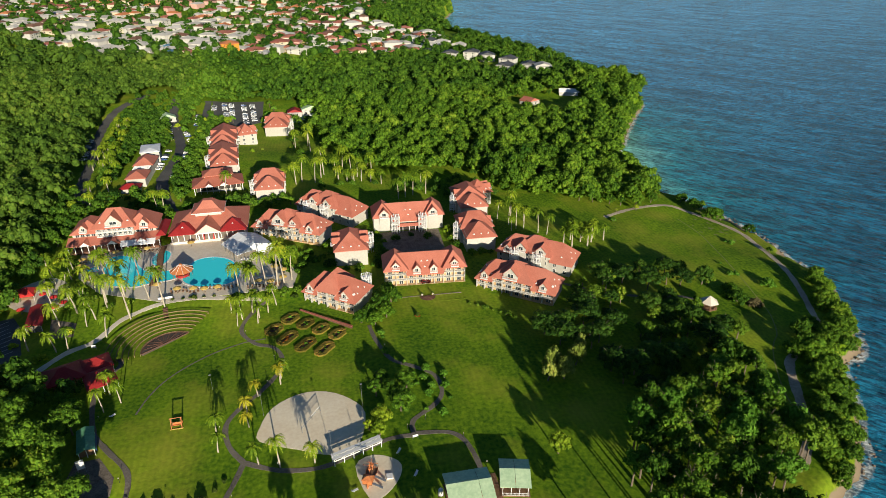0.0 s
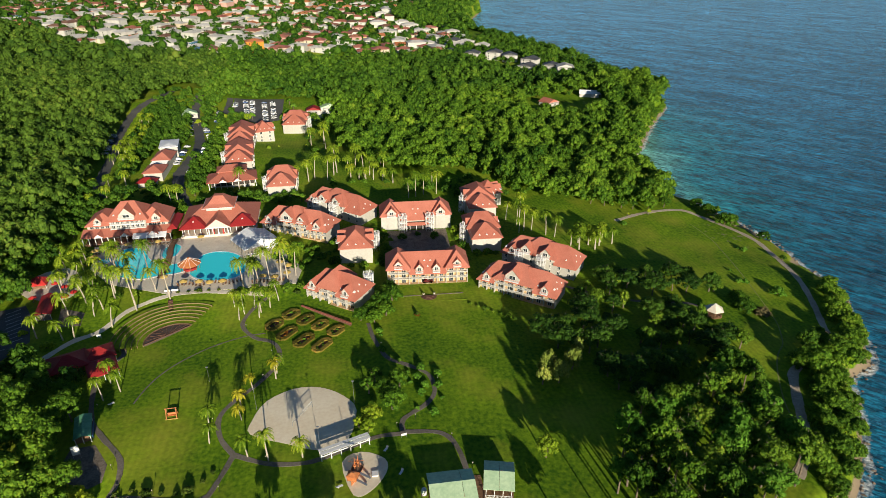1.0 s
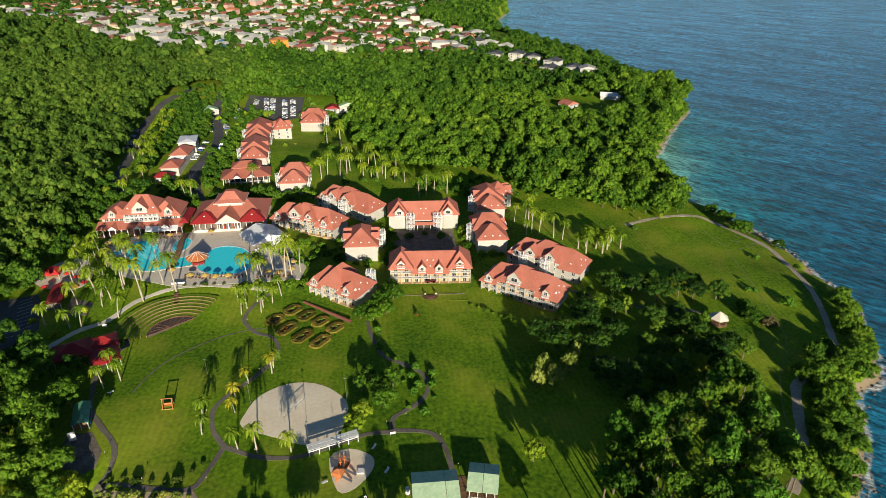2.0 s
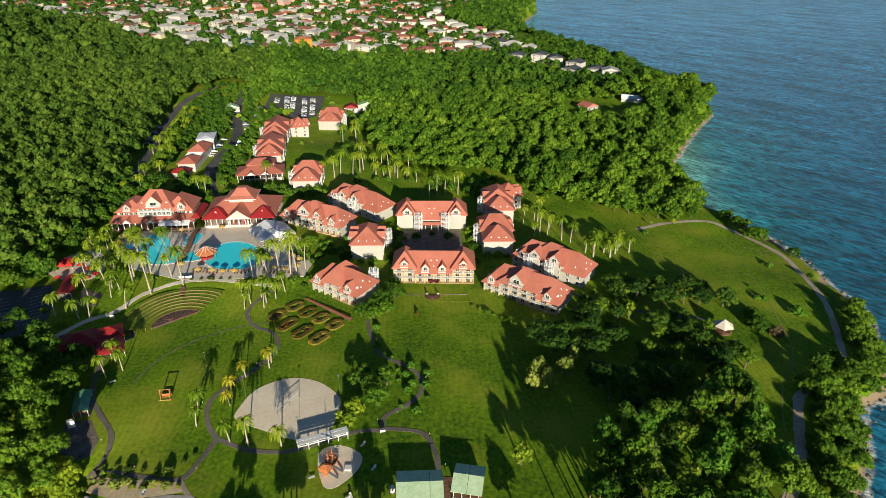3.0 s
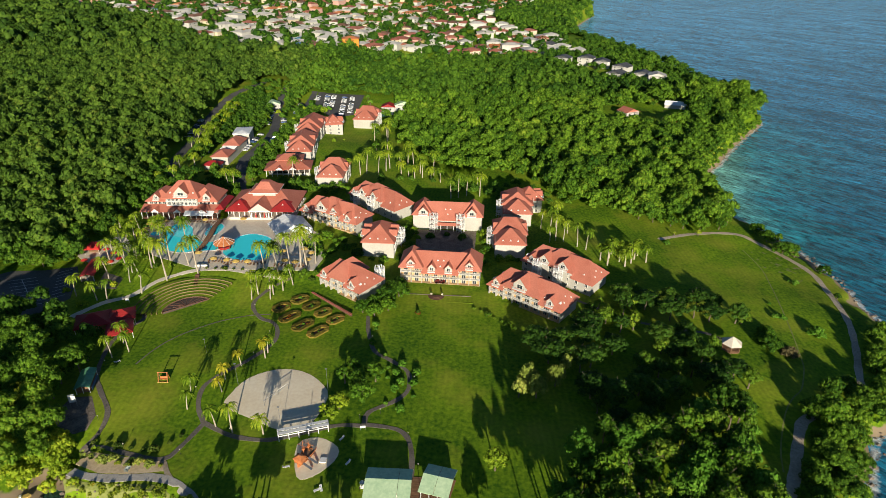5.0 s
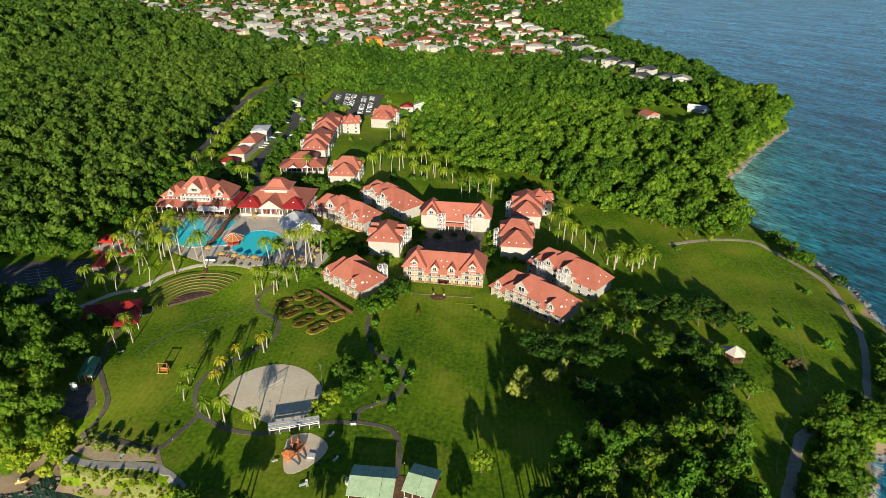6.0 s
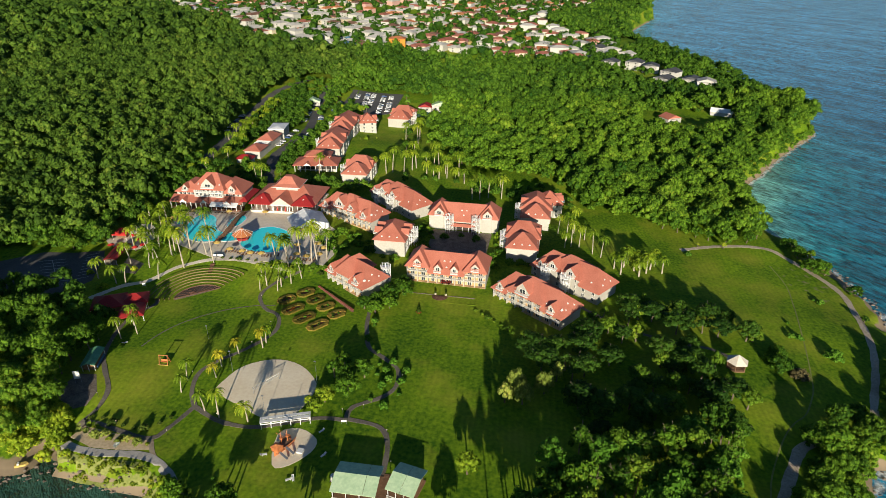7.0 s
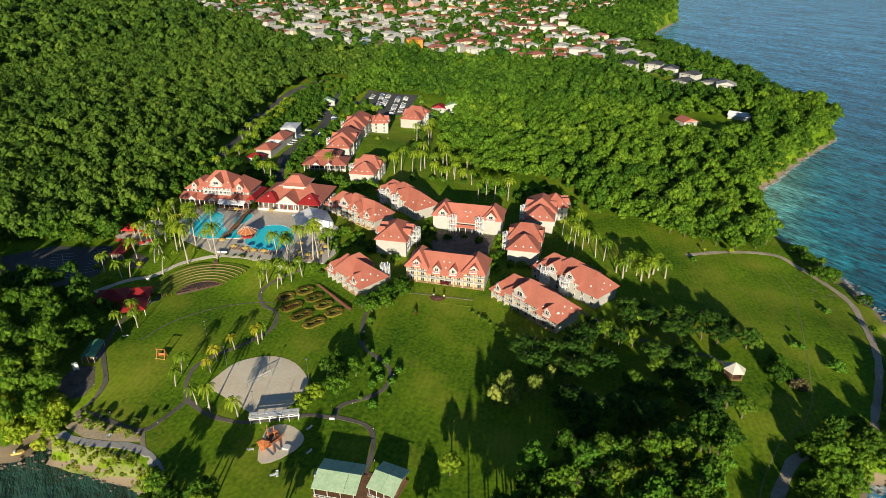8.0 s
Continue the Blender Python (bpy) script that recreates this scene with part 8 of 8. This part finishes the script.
def bay_line(x0, y0, x1, y1):
    turn = math.degrees(math.atan2(y1 - y0, x1 - x0))
    half = math.hypot(x1 - x0, y1 - y0) / 2
    xc, yc = (x0 + x1) / 2, (y0 + y1) / 2
    tilt = math.degrees(math.asin((gz(x1, y1) - gz(x0, y0)) / (2 * half)))
    single("bay_line", Shape().box(-half, -0.09, 0, half, 0.09, 0.012), LINE, "painted white parking bay line", "marking", pose(xc, yc, gz(xc, yc) + 0.14, 0, -tilt, turn), kind="structure")


for i in range(9):
    k = i / 8
    x, y = -176.5 + 17.5 * k, -16.5 - 18.5 * k
    bay_line(x, y, x + 5.0, y + 2.0)
    bay_line(x, y, x - 5.0, y - 2.0)
    x, y = -164.6 + 9.6 * k, -9.5 - 20.5 * k
    bay_line(x, y, x + 4.0, y + 3.4)
    if i < 8:
        bay_line(-176.5 + 17.5 * k, -16.5 - 18.5 * k, -176.5 + 17.5 * (k + 0.125), -16.5 - 18.5 * (k + 0.125))


# ---- outlying buildings ----
def cottage(x, y, turn, w, d, h, wall, cover, label):
    t = house_kind(w, d, h, 0, 0, "gable", label)
    t.matrix_basis = pose(x, y, gz(x, y), 0, 0, turn)
    for c in t.children:
        if c.name.startswith("roof"):
            c.data.materials[0] = cover
    tagged(t, "", "", "outlying houses")


cottage(137.2, 286, 30, 9, 8, 3.2, 0, ROOF, "white cottage with a terracotta roof in a clearing")
cottage(181.8, 309, 70, 5, 12, 2.6, 0, CANVAS, "long white-roofed shed by the shore")
cottage(172.0, 250, 75, 5, 10, 2.6, 0, RED_ROOF, "low red-roofed shed in the woods")
cottage(-50, 284, 5, 11, 9, 4.0, 0, GREEN_ROOF, "white shed with a pale green roof")
cottage(-63, 280, 0, 8, 6, 3.0, 0, RED_ROOF, "small white shed with a red roof")
cottage(-158, 268, 20, 8, 6, 3.0, 0, GREEN_ROOF, "small green-roofed shed by the drive")
cottage(60, 340, 40, 7, 6, 2.8, 0, COVERS[1], "small white house among trees")
cottage(68, 352, 10, 8, 6, 2.8, 0, COVERS[1], "small white house among trees")


# ---- rocks ----
def rocks():
    r = np.random.default_rng(17)
    s = Shape()
    line = np.concatenate([COAST[12:36], COAST[40:49]])
    for (x0, y0), (x1, y1) in zip(line[:-1], line[1:]):
        d = math.hypot(x1 - x0, y1 - y0)
        if d > 60:
            continue
        dens = 2.4 if y0 < -100 and x0 < 0 else 1.1
        for k in range(int(d * dens)):
            t, side = r.uniform(), r.normal(0, 1.7)
            x, y = x0 + (x1 - x0) * t - (y1 - y0) / d * side, y0 + (y1 - y0) * t + (x1 - x0) / d * side
            q = r.uniform(0.3, 1.1) * (0.9 if dens < 2 else 0.75)
            V = ICO_V * (1 + r.normal(0, 0.16, (12, 1))) * q * np.array([1, r.uniform(0.6, 1), r.uniform(0.5, 0.9)])
            z = max(gz(x, y), SEA_LEVEL - 0.5) + 0.2 * q
            n = len(s.v)
            s.v += (V + np.array([x, y, z])).tolist()
            s.f += [tuple(n + i for i in f) for f in ICO_F]
    o = single("shore_rocks", s, STONE, "broken brown and grey rocks along the waterline", "rocks", kind="stuff")


rocks()


def agave(x, y, r, material, label):
    """A rosette of stiff tapering leaves."""
    t = thing("agave", pose(x, y, gz(x, y), 0, 0, (x * 41) % 360), label, "succulent", "agaves")
    for k in range(26):
        a, up = k * 2.399, 0.15 + 0.8 * ((k * 0.618) % 1)
        out, side = Vector((math.cos(a), math.sin(a), up)).normalized() * r, Vector((-math.sin(a), math.cos(a), 0)) * r * 0.13
        lift = Vector((0, 0, 0.12 * r))
        s = Shape().face(Vector((0, 0, 0.05)), out * 0.45 - side + lift, out, out * 0.45 + side + lift)
        s.face(out * 0.45 + side + lift, out, out * 0.45 - side + lift, out * 0.45 - lift * 0.4)
        part("leaf", s, material, t)


SILVER = surface("silver agave leaves", (0.42, 0.46, 0.42), (0.62, 0.66, 0.60), 0.6, 3.0, 0.5, 0.0)
for ax, ay, ar, am in ((-93.8, -103.6, 1.7, LEAF_YELLOW), (-91.6, -104.0, 1.4, LEAF_YELLOW), (-87.6, -105.6, 1.5, HEDGE), (-81.2, -106.6, 1.4, HEDGE), (-80.7, -109.7, 1.3, SILVER), (-95.7, -106.3, 1.4, LEAF_PALE), (-93.2, -106.6, 1.1, LEAF_PALE), (-84.6, -106.4, 1.0, LEAF_PALE), (-88.4, -108.0, 0.9, LEAF_PALE), (-97.0, -104.6, 1.0, LEAF_PALE)):
    agave(ax, ay, ar, am, "silver-white agave rosette on bare earth" if am is SILVER else "spiky green agave rosette on bare earth")
boat = thing("pedal_boat", pose(-107.5, -117.5, gz(-107.5, -117.5) + 0.2, 0, 0, 30), "yellow boat pulled up on the beach", "boat")
part("hull", Shape().prism([(-1.6, -0.6), (1.2, -0.7), (1.9, 0), (1.2, 0.7), (-1.6, 0.6)], -0.2, 0.5), YELLOW, boat)
part("seat", Shape().box(-0.9, -0.5, 0.5, -0.3, 0.5, 0.95), TRIM, boat)
